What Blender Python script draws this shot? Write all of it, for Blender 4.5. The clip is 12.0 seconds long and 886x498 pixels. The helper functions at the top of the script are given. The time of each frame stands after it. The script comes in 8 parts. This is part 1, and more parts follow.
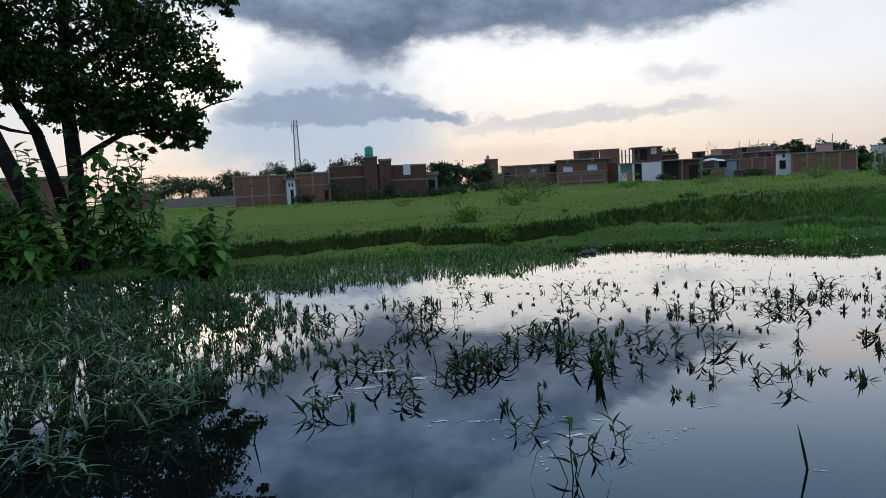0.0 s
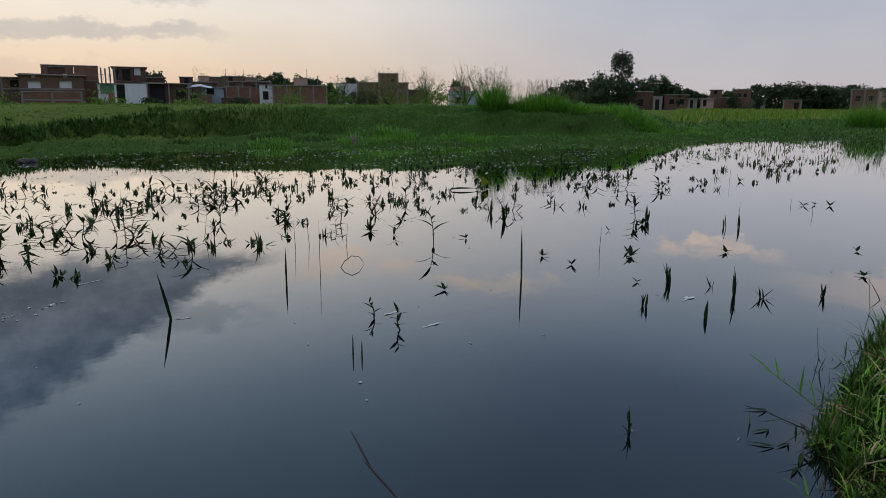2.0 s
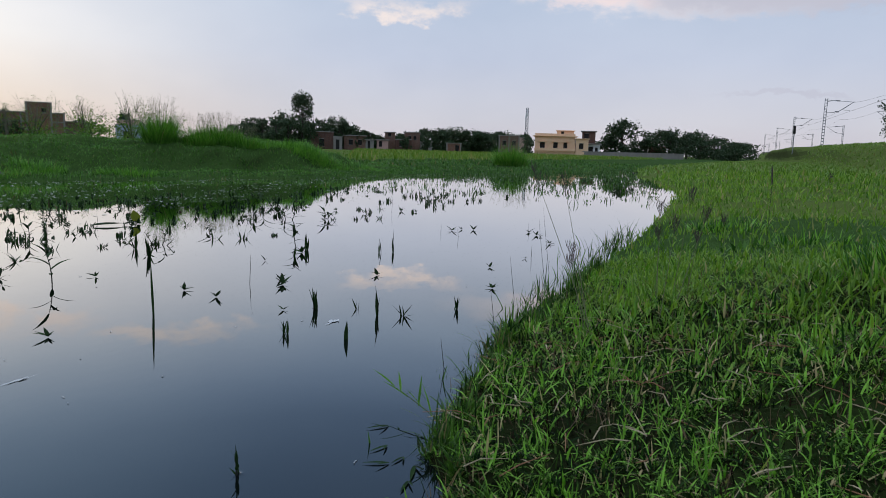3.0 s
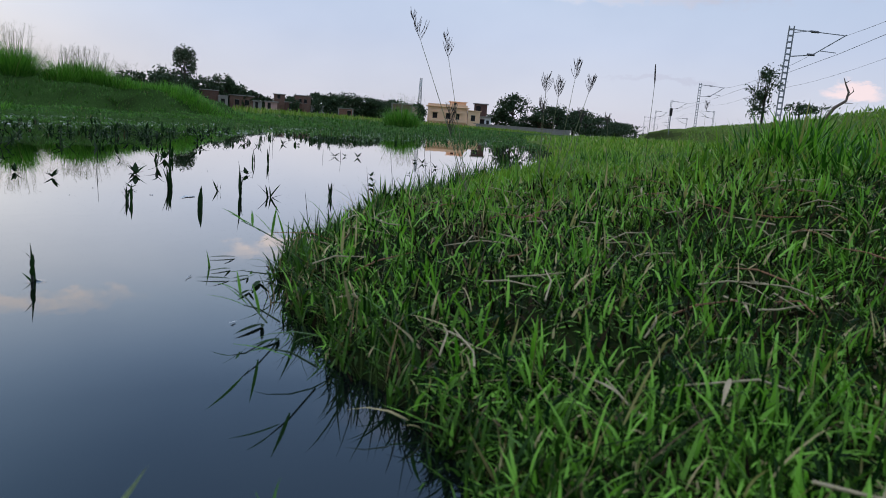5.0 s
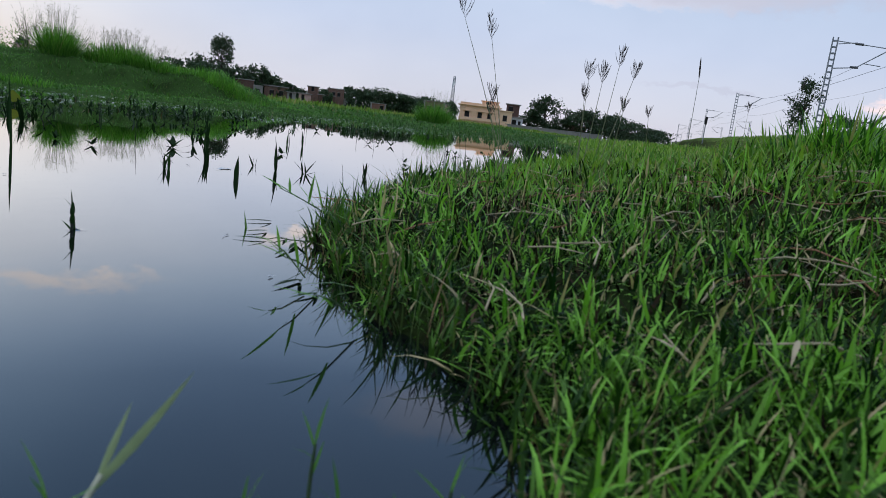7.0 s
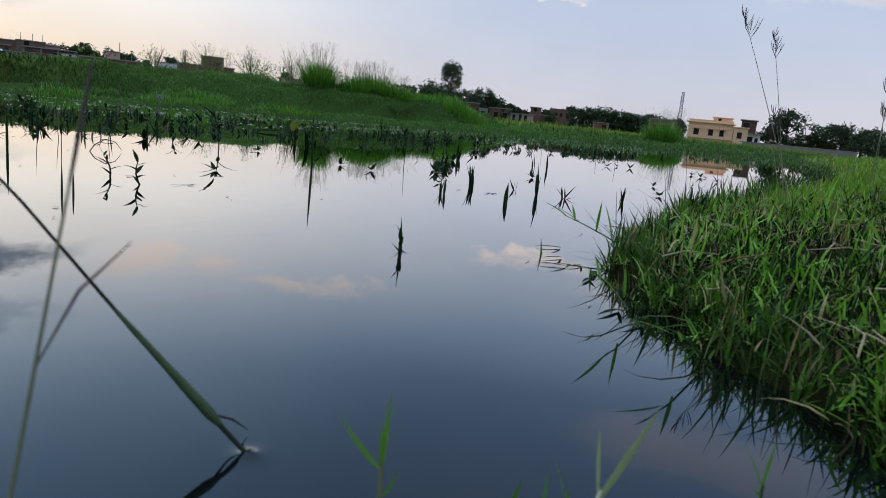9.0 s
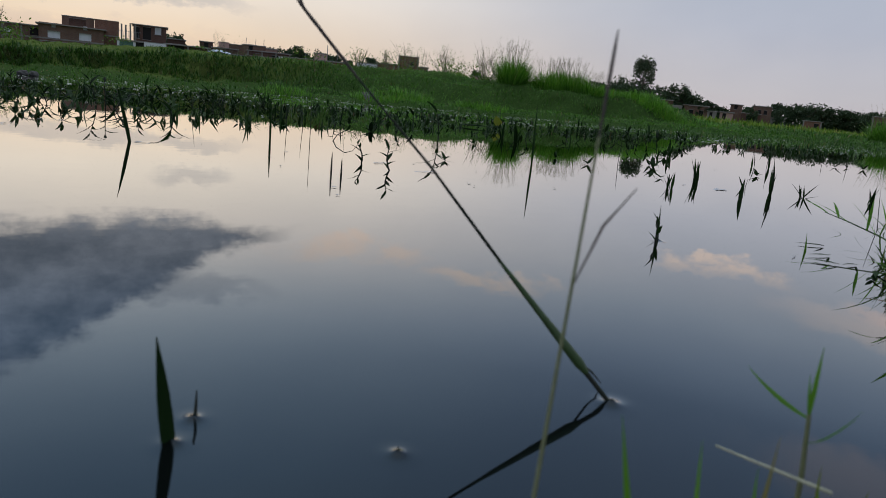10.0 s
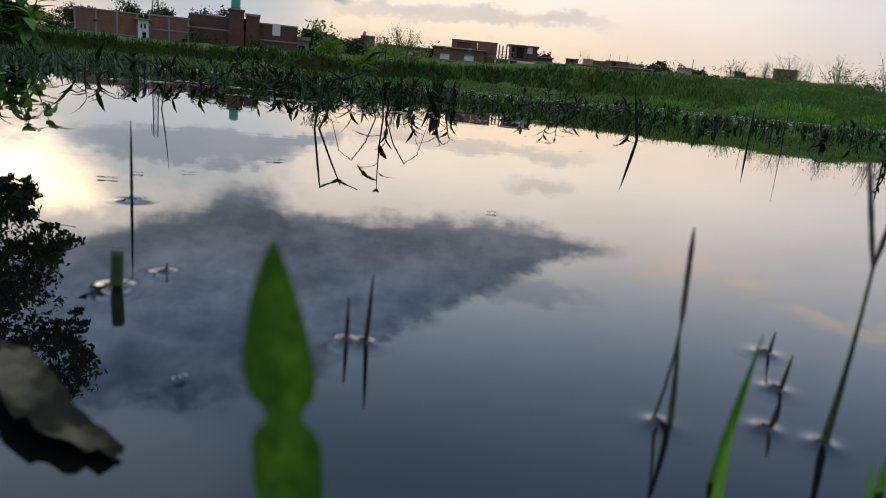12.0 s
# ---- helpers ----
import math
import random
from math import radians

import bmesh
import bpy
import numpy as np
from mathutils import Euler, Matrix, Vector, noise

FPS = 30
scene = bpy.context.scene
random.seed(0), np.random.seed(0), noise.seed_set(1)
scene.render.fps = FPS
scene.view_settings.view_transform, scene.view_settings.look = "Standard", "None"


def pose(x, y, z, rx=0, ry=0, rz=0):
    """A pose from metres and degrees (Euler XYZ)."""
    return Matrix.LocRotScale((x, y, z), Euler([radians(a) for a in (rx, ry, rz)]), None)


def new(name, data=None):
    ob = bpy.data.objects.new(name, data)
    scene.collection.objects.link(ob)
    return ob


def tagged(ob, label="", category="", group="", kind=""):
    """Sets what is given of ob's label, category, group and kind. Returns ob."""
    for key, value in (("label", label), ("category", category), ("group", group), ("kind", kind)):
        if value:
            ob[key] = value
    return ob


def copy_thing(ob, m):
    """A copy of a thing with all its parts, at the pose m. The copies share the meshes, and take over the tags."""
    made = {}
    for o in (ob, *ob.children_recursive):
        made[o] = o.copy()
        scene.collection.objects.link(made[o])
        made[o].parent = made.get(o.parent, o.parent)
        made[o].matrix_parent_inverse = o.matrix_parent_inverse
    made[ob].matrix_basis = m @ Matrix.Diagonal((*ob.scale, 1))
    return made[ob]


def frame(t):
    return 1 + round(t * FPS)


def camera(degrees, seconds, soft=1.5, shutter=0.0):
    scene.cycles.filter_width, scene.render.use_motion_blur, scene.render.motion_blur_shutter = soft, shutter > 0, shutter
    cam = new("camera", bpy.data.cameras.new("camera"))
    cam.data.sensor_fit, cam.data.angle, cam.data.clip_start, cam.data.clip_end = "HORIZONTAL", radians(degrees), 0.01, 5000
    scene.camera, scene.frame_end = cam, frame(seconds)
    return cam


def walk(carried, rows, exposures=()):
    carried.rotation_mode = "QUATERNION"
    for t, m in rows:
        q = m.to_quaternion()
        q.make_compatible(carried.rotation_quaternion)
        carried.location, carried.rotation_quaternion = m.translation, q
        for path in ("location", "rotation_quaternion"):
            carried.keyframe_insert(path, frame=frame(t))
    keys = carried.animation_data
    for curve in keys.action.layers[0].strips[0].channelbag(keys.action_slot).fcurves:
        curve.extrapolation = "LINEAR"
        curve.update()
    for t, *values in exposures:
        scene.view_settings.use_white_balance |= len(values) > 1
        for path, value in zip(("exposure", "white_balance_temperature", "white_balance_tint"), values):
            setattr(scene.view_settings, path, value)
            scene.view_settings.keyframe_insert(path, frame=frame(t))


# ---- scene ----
cam = camera(65.2, 12.0, soft=0.8)
# a small bright lens: things a hand's width away are out of focus
cam.data.dof.use_dof, cam.data.dof.focus_distance, cam.data.dof.aperture_fstop = True, 9.0, 8.5
PATH = [
    (0, 0.000, 0.000, 1.600, 0.00, -5.09, 2.87),
    (0.5, 0.141, 0.025, 1.470, -6.76, -7.19, 1.47),
    (1, 0.309, 0.036, 1.348, -16.04, -10.37, 3.01),
    (1.5, 0.574, 0.046, 1.243, -30.54, -10.19, 1.23),
    (2, 0.753, 0.032, 1.097, -39.69, -11.72, -0.31),
    (2.5, 0.983, -0.018, 1.005, -54.23, -10.79, -2.56),
    (3, 1.121, -0.057, 0.988, -64.98, -8.16, -1.57),
    (3.5, 1.191, -0.086, 0.854, -70.22, -7.70, -2.16),
    (3.7, 1.229, -0.089, 0.762, -71.61, -8.85, -4.00),
    (5.5, 1.338, -0.087, 0.409, -74.25, -10.30, -4.56),
    (6, 1.341, -0.099, 0.373, -74.50, -10.66, -5.49),
    (6.5, 1.356, -0.080, 0.364, -73.52, -10.75, -5.97),
    (8.5, 1.255, 0.072, 0.373, -58.14, -9.80, -6.82),
    (9, 1.202, 0.126, 0.374, -53.28, -10.73, -5.47),
    (9.5, 1.149, 0.161, 0.354, -47.95, -11.78, -5.03),
    (10, 1.006, 0.229, 0.330, -38.24, -12.36, -5.44),
    (10.5, 0.806, 0.315, 0.296, -28.49, -13.40, -3.86),
    (11, 0.598, 0.356, 0.256, -19.88, -13.71, -3.66),
    (11.5, 0.456, 0.366, 0.273, -14.98, -13.90, -4.45),
    (12, 0.311, 0.384, 0.203, -10.12, -13.81, -5.36),
]
walk(cam, [(t, pose(x, y, z, 90 + pitch, roll, yaw)) for t, x, y, z, yaw, pitch, roll in PATH],
     exposures=[(0.0, 0.12, 6050, 9), (1.0, 0.08, 6600, 10), (1.5, -0.16, 6750, 10), (2.0, -0.16, 6850, 10), (2.5, 0.1, 6600, 10), (3.0, 0.15, 6400, 9), (3.5, 0.16, 6250, 9), (6.5, 0.3, 6150, 9), (8.5, 0.24, 6250, 9), (9.0, 0.16, 6300, 9), (9.5, 0.04, 6500, 10), (10.0, -0.14, 6750, 10), (10.5, -0.1, 6900, 10), (11.5, -0.06, 7000, 10), (12.0, 0.04, 6850, 12)])


# ---------------------------------------------------------------- sky and light
class Graph:
    """Short spelling of shader nodes."""

    def __init__(self, tree):
        self.tree = tree
        tree.nodes.clear()

    def node(self, kind, **settings):
        n = self.tree.nodes.new(kind)
        for key, value in settings.items():
            if key in n.inputs:
                self.feed(n.inputs[key], value)
        return n

    def feed(self, socket, value):
        if isinstance(value, bpy.types.NodeSocket):
            self.tree.links.new(value, socket)
        elif isinstance(value, tuple) and socket.type == "RGBA" and len(value) == 3:
            socket.default_value = (*value, 1)
        else:
            socket.default_value = value

    def m(self, op, a, b=0.0, c=0.0, clamp=False):
        n = self.tree.nodes.new("ShaderNodeMath")
        n.operation, n.use_clamp = op, clamp
        for socket, value in zip(n.inputs, (a, b, c)):
            self.feed(socket, value)
        return n.outputs[0]

    def smooth(self, value, low, high, out_low=0.0, out_high=1.0):
        n = self.tree.nodes.new("ShaderNodeMapRange")
        n.interpolation_type = "SMOOTHSTEP"
        for socket, v in zip(n.inputs, (value, low, high, out_low, out_high)):
            self.feed(socket, v)
        return n.outputs[0]

    def mix(self, factor, a, b, blend="MIX"):
        n = self.tree.nodes.new("ShaderNodeMix")
        n.data_type, n.blend_type = "RGBA", blend
        self.feed(n.inputs[0], factor)
        self.feed(n.inputs[6], a)
        self.feed(n.inputs[7], b)
        return n.outputs[2]

    def noise(self, vector, scale, detail=3.0, rough=0.55, out=0):
        n = self.tree.nodes.new("ShaderNodeTexNoise")
        self.feed(n.inputs["Vector"], vector)
        n.inputs["Scale"].default_value, n.inputs["Detail"].default_value, n.inputs["Roughness"].default_value = scale, detail, rough
        return n.outputs[out]

    def ramp(self, factor, *stops):
        n = self.tree.nodes.new("ShaderNodeValToRGB")
        self.feed(n.inputs[0], factor)
        e = n.color_ramp.elements
        while len(e) < len(stops):
            e.new(0.5)
        for item, (at, colour) in zip(e, stops):
            item.position, item.color = at, (*colour, 1)
        return n.outputs[0]


SUN_AZ, SUN_EL = -17.0, 10.0      # degrees right of +y, degrees up


def make_sky():
    world = bpy.data.worlds.new("evening_sky")
    world.use_nodes = True
    scene.world = world
    g = Graph(world.node_tree)
    co = g.node("ShaderNodeTexCoord").outputs["Generated"]
    xyz = g.node("ShaderNodeSeparateXYZ", Vector=co).outputs
    az = g.m("MULTIPLY", g.m("ARCTAN2", xyz[0], xyz[1]), 57.2958)
    el = g.m("MULTIPLY", g.m("ARCSINE", xyz[2]), 57.2958)
    # ragged cloud edges: the angles are shifted by noise at two sizes
    flat = g.node("ShaderNodeCombineXYZ", X=g.m("MULTIPLY", az, 0.10), Y=g.m("MULTIPLY", el, 0.17), Z=3.7).outputs[0]
    n1 = g.m("SUBTRACT", g.noise(flat, 1.3, 6, 0.6), 0.5)
    n2 = g.m("SUBTRACT", g.noise(flat, 4.2, 5, 0.6), 0.5)
    n3 = g.m("SUBTRACT", g.noise(flat, 0.55, 4, 0.55), 0.5)
    waz = g.m("ADD", az, g.m("MULTIPLY", n1, 7.0))
    wel = g.m("ADD", el, g.m("ADD", g.m("MULTIPLY", n1, 3.8), g.m("MULTIPLY", n2, 2.8)))

    # clear air: warm towards the hidden sun, lavender away from it; the unseen zenith is raised to brighten the ground
    up = g.m("DIVIDE", el, 90.0, clamp=True)
    warm = g.ramp(up, (0.0, (0.84, 0.57, 0.41)), (0.033, (0.96, 0.78, 0.60)), (0.08, (1.02, 0.95, 0.86)), (0.145, (0.95, 0.93, 0.93)),
                  (0.22, (0.72, 0.80, 0.90)), (0.34, (0.64, 0.85, 1.12)), (0.45, (0.72, 0.94, 1.2)), (0.75, (1.15, 1.25, 1.4)))
    cool = g.ramp(up, (0.0, (0.60, 0.55, 0.59)), (0.027, (0.58, 0.575, 0.635)), (0.08, (0.51, 0.555, 0.675)), (0.165, (0.44, 0.53, 0.67)),
                  (0.24, (0.31, 0.40, 0.56)), (0.34, (0.46, 0.58, 0.80)), (0.45, (0.56, 0.70, 0.94)), (0.75, (1.15, 1.25, 1.4)))
    off = g.m("ABSOLUTE", g.m("SUBTRACT", az, 2.0))
    air = g.mix(g.smooth(off, 12.0, 60.0), warm, cool)
    nishita = g.tree.nodes.new("ShaderNodeTexSky")
    nishita.sky_type, nishita.sun_disc = "NISHITA", False
    nishita.sun_elevation, nishita.sun_rotation = radians(SUN_EL), radians(SUN_AZ)
    dusk = g.mix(1.0, nishita.outputs[0], (0.05, 0.05, 0.05), "MULTIPLY")
    air = g.mix(0.04, air, dusk)

    def blob(a, e, ra, re, soft=0.5):
        """An elliptic cloud at azimuth a, elevation e."""
        q = g.m("ADD", g.m("POWER", g.m("ABSOLUTE", g.m("DIVIDE", g.m("SUBTRACT", waz, a), ra)), 2.0),
                g.m("POWER", g.m("ABSOLUTE", g.m("DIVIDE", g.m("SUBTRACT", wel, e), re)), 2.0))
        return g.smooth(q, 1.0 + soft, 1.0 - soft)

    # glow of the sun behind the cloud
    glow = g.smooth(g.m("ADD", g.m("POWER", g.m("DIVIDE", g.m("SUBTRACT", waz, -19.5), 6.5), 2.0), g.m("POWER", g.m("DIVIDE", g.m("SUBTRACT", wel, 8.8), 3.6), 2.0)), 1.0, 0.0)
    air = g.mix(glow, air, (2.6, 2.2, 1.6))
    # the great bank: a wedge whose tip points right
    low = g.m("ADD", 11.2, g.m("MULTIPLY", g.smooth(az, -9.0, -21.0), 3.2))
    low = g.m("SUBTRACT", low, g.m("MULTIPLY", g.smooth(g.m("ABSOLUTE", g.m("ADD", az, 5.0)), 5.0, 1.0), 1.7))
    high = g.m("ADD", 12.2, g.m("MULTIPLY", g.m("SUBTRACT", 25.0, az), 0.53))
    high = g.m("MINIMUM", high, 26.8)
    bank = g.m("MULTIPLY", g.smooth(g.m("SUBTRACT", wel, low), -0.7, 1.3), g.smooth(g.m("SUBTRACT", high, wel), -0.5, 1.2))
    bank = g.m("MULTIPLY", bank, g.smooth(az, -75.0, -45.0))
    shreds = g.m("MULTIPLY", blob(19.5, 16.6, 5.0, 1.0, 0.9), 0.4)
    heap = blob(-8.5, 6.9, 8.0, 1.5, 0.45)
    heap = g.m("MAXIMUM", heap, blob(-1.0, 5.9, 4.5, 0.6, 0.7))
    veil = g.m("MULTIPLY", blob(-10.0, 5.4, 9.5, 5.6, 0.85), 0.92)
    band = g.m("MULTIPLY", blob(11.0, 5.0, 10.0, 0.6, 0.95), 0.5)
    puff = g.m("MULTIPLY", blob(18.5, 7.6, 2.6, 0.9, 0.95), 0.4)
    tail = g.m("MULTIPLY", blob(4.0, 2.4, 14.0, 0.8, 0.9), 0.25)
    shade = g.mix(g.smooth(g.m("ADD", n1, g.m("MULTIPLY", n2, 0.7)), -0.35, 0.45), (0.082, 0.12, 0.18), (0.28, 0.33, 0.42))
    pale = g.mix(g.smooth(n1, -0.2, 0.2), (0.36, 0.39, 0.46), (0.52, 0.50, 0.52))
    sky = g.mix(veil, air, (0.45, 0.52, 0.60))
    sky = g.mix(tail, sky, (0.60, 0.52, 0.52))
    sky = g.mix(g.m("MULTIPLY", heap, 0.9), sky, g.mix(0.8, pale, (0.25, 0.32, 0.42)))
    for piece in (band, puff):
        sky = g.mix(piece, sky, pale)
    shade = g.mix(g.smooth(el, 13.0, 21.0), shade, g.mix(1.0, shade, (1.9, 1.93, 1.96), "MULTIPLY"))
    sky = g.mix(g.m("MULTIPLY", bank, 0.96), sky, shade)
    sky = g.mix(shreds, sky, shade)
    # pale thin cloud above the bank
    crown = g.m("MULTIPLY", blob(-17.0, 32.0, 13.0, 5.0, 0.95), 0.85)
    sky = g.mix(crown, sky, (1.2, 1.27, 1.4))
    # bright rims, and pale wisps high on the right
    wisp = g.m("MAXIMUM", blob(44.0, 14.4, 5.5, 0.8, 0.9), blob(31.0, 13.0, 6.0, 1.0, 0.9))
    wisp = g.m("MAXIMUM", wisp, blob(61.5, 10.8, 5.0, 0.8, 0.8))
    wisp = g.m("MULTIPLY", wisp, g.smooth(n2, -0.12, 0.16, 0.15, 1.0))
    sky = g.mix(g.m("MULTIPLY", wisp, 0.7), sky, (0.95, 0.79, 0.70))
    lit = blob(84.0, 12.6, 16.0, 2.2, 0.6)
    sky = g.mix(g.m("MULTIPLY", lit, 0.55), sky, (0.84, 0.74, 0.72))
    grey = g.m("MAXIMUM", blob(92.0, 12.0, 13.0, 1.6, 0.8), g.m("MULTIPLY", blob(91.0, 4.7, 4.0, 0.3, 0.9), 0.7))
    sky = g.mix(g.m("MULTIPLY", grey, 0.8), sky, (0.47, 0.47, 0.55))
    pink = g.m("MAXIMUM", blob(103.4, 4.3, 1.5, 0.8, 0.6), g.m("MULTIPLY", blob(76.0, 11.6, 5.0, 0.8, 0.9), 0.6))
    pink = g.m("MAXIMUM", pink, g.m("MULTIPLY", blob(78.0, 23.6, 10.0, 2.0, 0.95), 0.5))
    sky = g.mix(g.m("MULTIPLY", pink, 0.75), sky, (0.92, 0.70, 0.66))
    # soft uneven haze over everything
    sky = g.mix(1.0, sky, g.mix(g.smooth(n3, -0.3, 0.3), (0.93, 0.94, 0.96), (1.06, 1.05, 1.04)), "MULTIPLY")
    # the eastern half, away from the sunset, is duller
    sky = g.mix(g.smooth(off, 105.0, 150.0), sky, g.mix(1.0, sky, (0.72, 0.74, 0.78), "MULTIPLY"))
    sky = g.mix(g.smooth(el, -0.5, -4.0), sky, (0.05, 0.06, 0.04))
    back = g.node("ShaderNodeBackground", Color=sky, Strength=1.0)
    out = g.tree.nodes.new("ShaderNodeOutputWorld")
    g.tree.links.new(back.outputs[0], out.inputs[0])


make_sky()
# the sun itself stays behind the cloud bank: all light comes from the sky


# ---------------------------------------------------------------- materials
def material(name, rough=0.7, spec=0.5, metal=0.0):
    mat = bpy.data.materials.new(name)
    mat.use_nodes = True
    g = Graph(mat.node_tree)
    shader = g.node("ShaderNodeBsdfPrincipled", Roughness=rough, Metallic=metal)
    shader.inputs["Specular IOR Level"].default_value = spec
    out = g.tree.nodes.new("ShaderNodeOutputMaterial")
    g.tree.links.new(shader.outputs[0], out.inputs[0])
    return mat, g, shader.inputs


def place(g):
    return g.node("ShaderNodeTexCoord").outputs["Object"]


def bump(g, inputs, height, strength=0.3, distance=0.02):
    n = g.node("ShaderNodeBump", Strength=strength, Distance=distance, Height=height)
    g.tree.links.new(n.outputs[0], inputs["Normal"])


def leaf_material(name, dark, light, straw, share=0.06, rough=0.45, through_light=0.25, spec=0.2, split=0.0):
    """Blades and leaves: every one has its own tint, some are dry; light comes through."""
    mat, g, i = material(name, rough, spec)
    rnd = g.node("ShaderNodeNewGeometry").outputs["Random Per Island"]
    patch = g.m("ADD", g.m("MULTIPLY", g.noise(place(g), 0.9, 3), 0.6), g.m("MULTIPLY", g.noise(place(g), 7.0, 2), 0.4))
    # split turns many blades near black: shade inside the turf as colour
    share_light = g.smooth(rnd, 0.33, 0.85) if split else g.m("MULTIPLY", rnd, 0.7)
    tint = g.mix(g.m("ADD", share_light, g.m("MULTIPLY", g.m("SUBTRACT", patch, 0.5), 0.9), clamp=True), dark, light)
    odd = g.m("FRACT", g.m("MULTIPLY", rnd, 17.31))
    tint = g.mix(g.m("GREATER_THAN", odd, 1.0 - share), tint, straw)
    fine = g.noise(place(g), 60.0, 2)
    tint = g.mix(0.35, tint, g.mix(fine, (0.55, 0.55, 0.55), (1.25, 1.25, 1.25)), "MULTIPLY")
    g.feed(i["Base Color"], tint)
    clear = g.node("ShaderNodeBsdfTranslucent", Color=g.mix(1.0, tint, (1.2, 1.45, 0.6), "MULTIPLY"))
    both = g.node("ShaderNodeMixShader", Fac=through_light)
    out = [n for n in g.tree.nodes if n.type == "OUTPUT_MATERIAL"][0]
    first = [n for n in g.tree.nodes if n.type == "BSDF_PRINCIPLED"][0]
    g.tree.links.new(first.outputs[0], both.inputs[1])
    g.tree.links.new(clear.outputs[0], both.inputs[2])
    g.tree.links.new(both.outputs[0], out.inputs[0])
    return mat


def object_leaf(name, dark, light, rough=0.45, through_light=0.2):
    """The same for leaves that are objects of their own."""
    mat, g, i = material(name, rough, 0.08)
    rnd = g.node("ShaderNodeObjectInfo").outputs["Random"]
    tint = g.mix(rnd, dark, light)
    tint = g.mix(0.4, tint, g.mix(g.noise(place(g), 35.0, 3), (0.5, 0.5, 0.5), (1.3, 1.3, 1.2)), "MULTIPLY")
    g.feed(i["Base Color"], tint)
    clear = g.node("ShaderNodeBsdfTranslucent", Color=tint)
    both = g.node("ShaderNodeMixShader", Fac=through_light)
    out = [n for n in g.tree.nodes if n.type == "OUTPUT_MATERIAL"][0]
    first = [n for n in g.tree.nodes if n.type == "BSDF_PRINCIPLED"][0]
    g.tree.links.new(first.outputs[0], both.inputs[1])
    g.tree.links.new(clear.outputs[0], both.inputs[2])
    g.tree.links.new(both.outputs[0], out.inputs[0])
    return mat


def soil_material():
    mat, g, i = material("soil_and_moss", 1.0, 0.02)
    co = place(g)
    a = g.noise(co, 0.35, 5)
    b = g.noise(co, 6.0, 5, 0.65)
    # mud and moss near black: the shade of turf gaps is put into both
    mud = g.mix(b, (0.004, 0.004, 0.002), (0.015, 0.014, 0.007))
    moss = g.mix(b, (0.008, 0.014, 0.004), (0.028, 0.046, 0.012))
    field = g.mix(b, (0.074, 0.108, 0.024), (0.122, 0.168, 0.042))
    bank = g.mix(b, (0.022, 0.05, 0.012), (0.06, 0.115, 0.028))
    far_off = g.node("ShaderNodeSeparateXYZ", Vector=co).outputs[1]
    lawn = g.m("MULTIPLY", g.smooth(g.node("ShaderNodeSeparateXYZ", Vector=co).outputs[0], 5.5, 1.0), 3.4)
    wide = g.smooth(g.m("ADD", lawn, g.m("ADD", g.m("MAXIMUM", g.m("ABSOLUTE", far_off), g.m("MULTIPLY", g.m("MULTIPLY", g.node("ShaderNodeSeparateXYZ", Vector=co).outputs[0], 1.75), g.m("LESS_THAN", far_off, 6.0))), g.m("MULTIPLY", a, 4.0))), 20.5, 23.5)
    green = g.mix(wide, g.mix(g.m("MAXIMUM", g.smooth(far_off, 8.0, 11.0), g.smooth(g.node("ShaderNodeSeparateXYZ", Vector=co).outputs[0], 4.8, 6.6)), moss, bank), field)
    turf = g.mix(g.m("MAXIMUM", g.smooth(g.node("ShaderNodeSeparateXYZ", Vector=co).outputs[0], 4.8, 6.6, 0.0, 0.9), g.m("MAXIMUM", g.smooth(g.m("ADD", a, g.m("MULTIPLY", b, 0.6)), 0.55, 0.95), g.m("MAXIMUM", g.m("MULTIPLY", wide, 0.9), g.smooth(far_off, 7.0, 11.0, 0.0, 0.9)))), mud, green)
    # bare earth on faces too steep for turf, darkened to stand for the step's shade
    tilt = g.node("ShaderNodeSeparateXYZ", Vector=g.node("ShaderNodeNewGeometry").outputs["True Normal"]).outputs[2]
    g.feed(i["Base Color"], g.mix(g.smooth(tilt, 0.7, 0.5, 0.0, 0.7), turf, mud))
    bump(g, i, g.m("ADD", g.noise(co, 30.0, 4), g.m("MULTIPLY", b, 2.0)), 0.5, 0.05)
    return mat


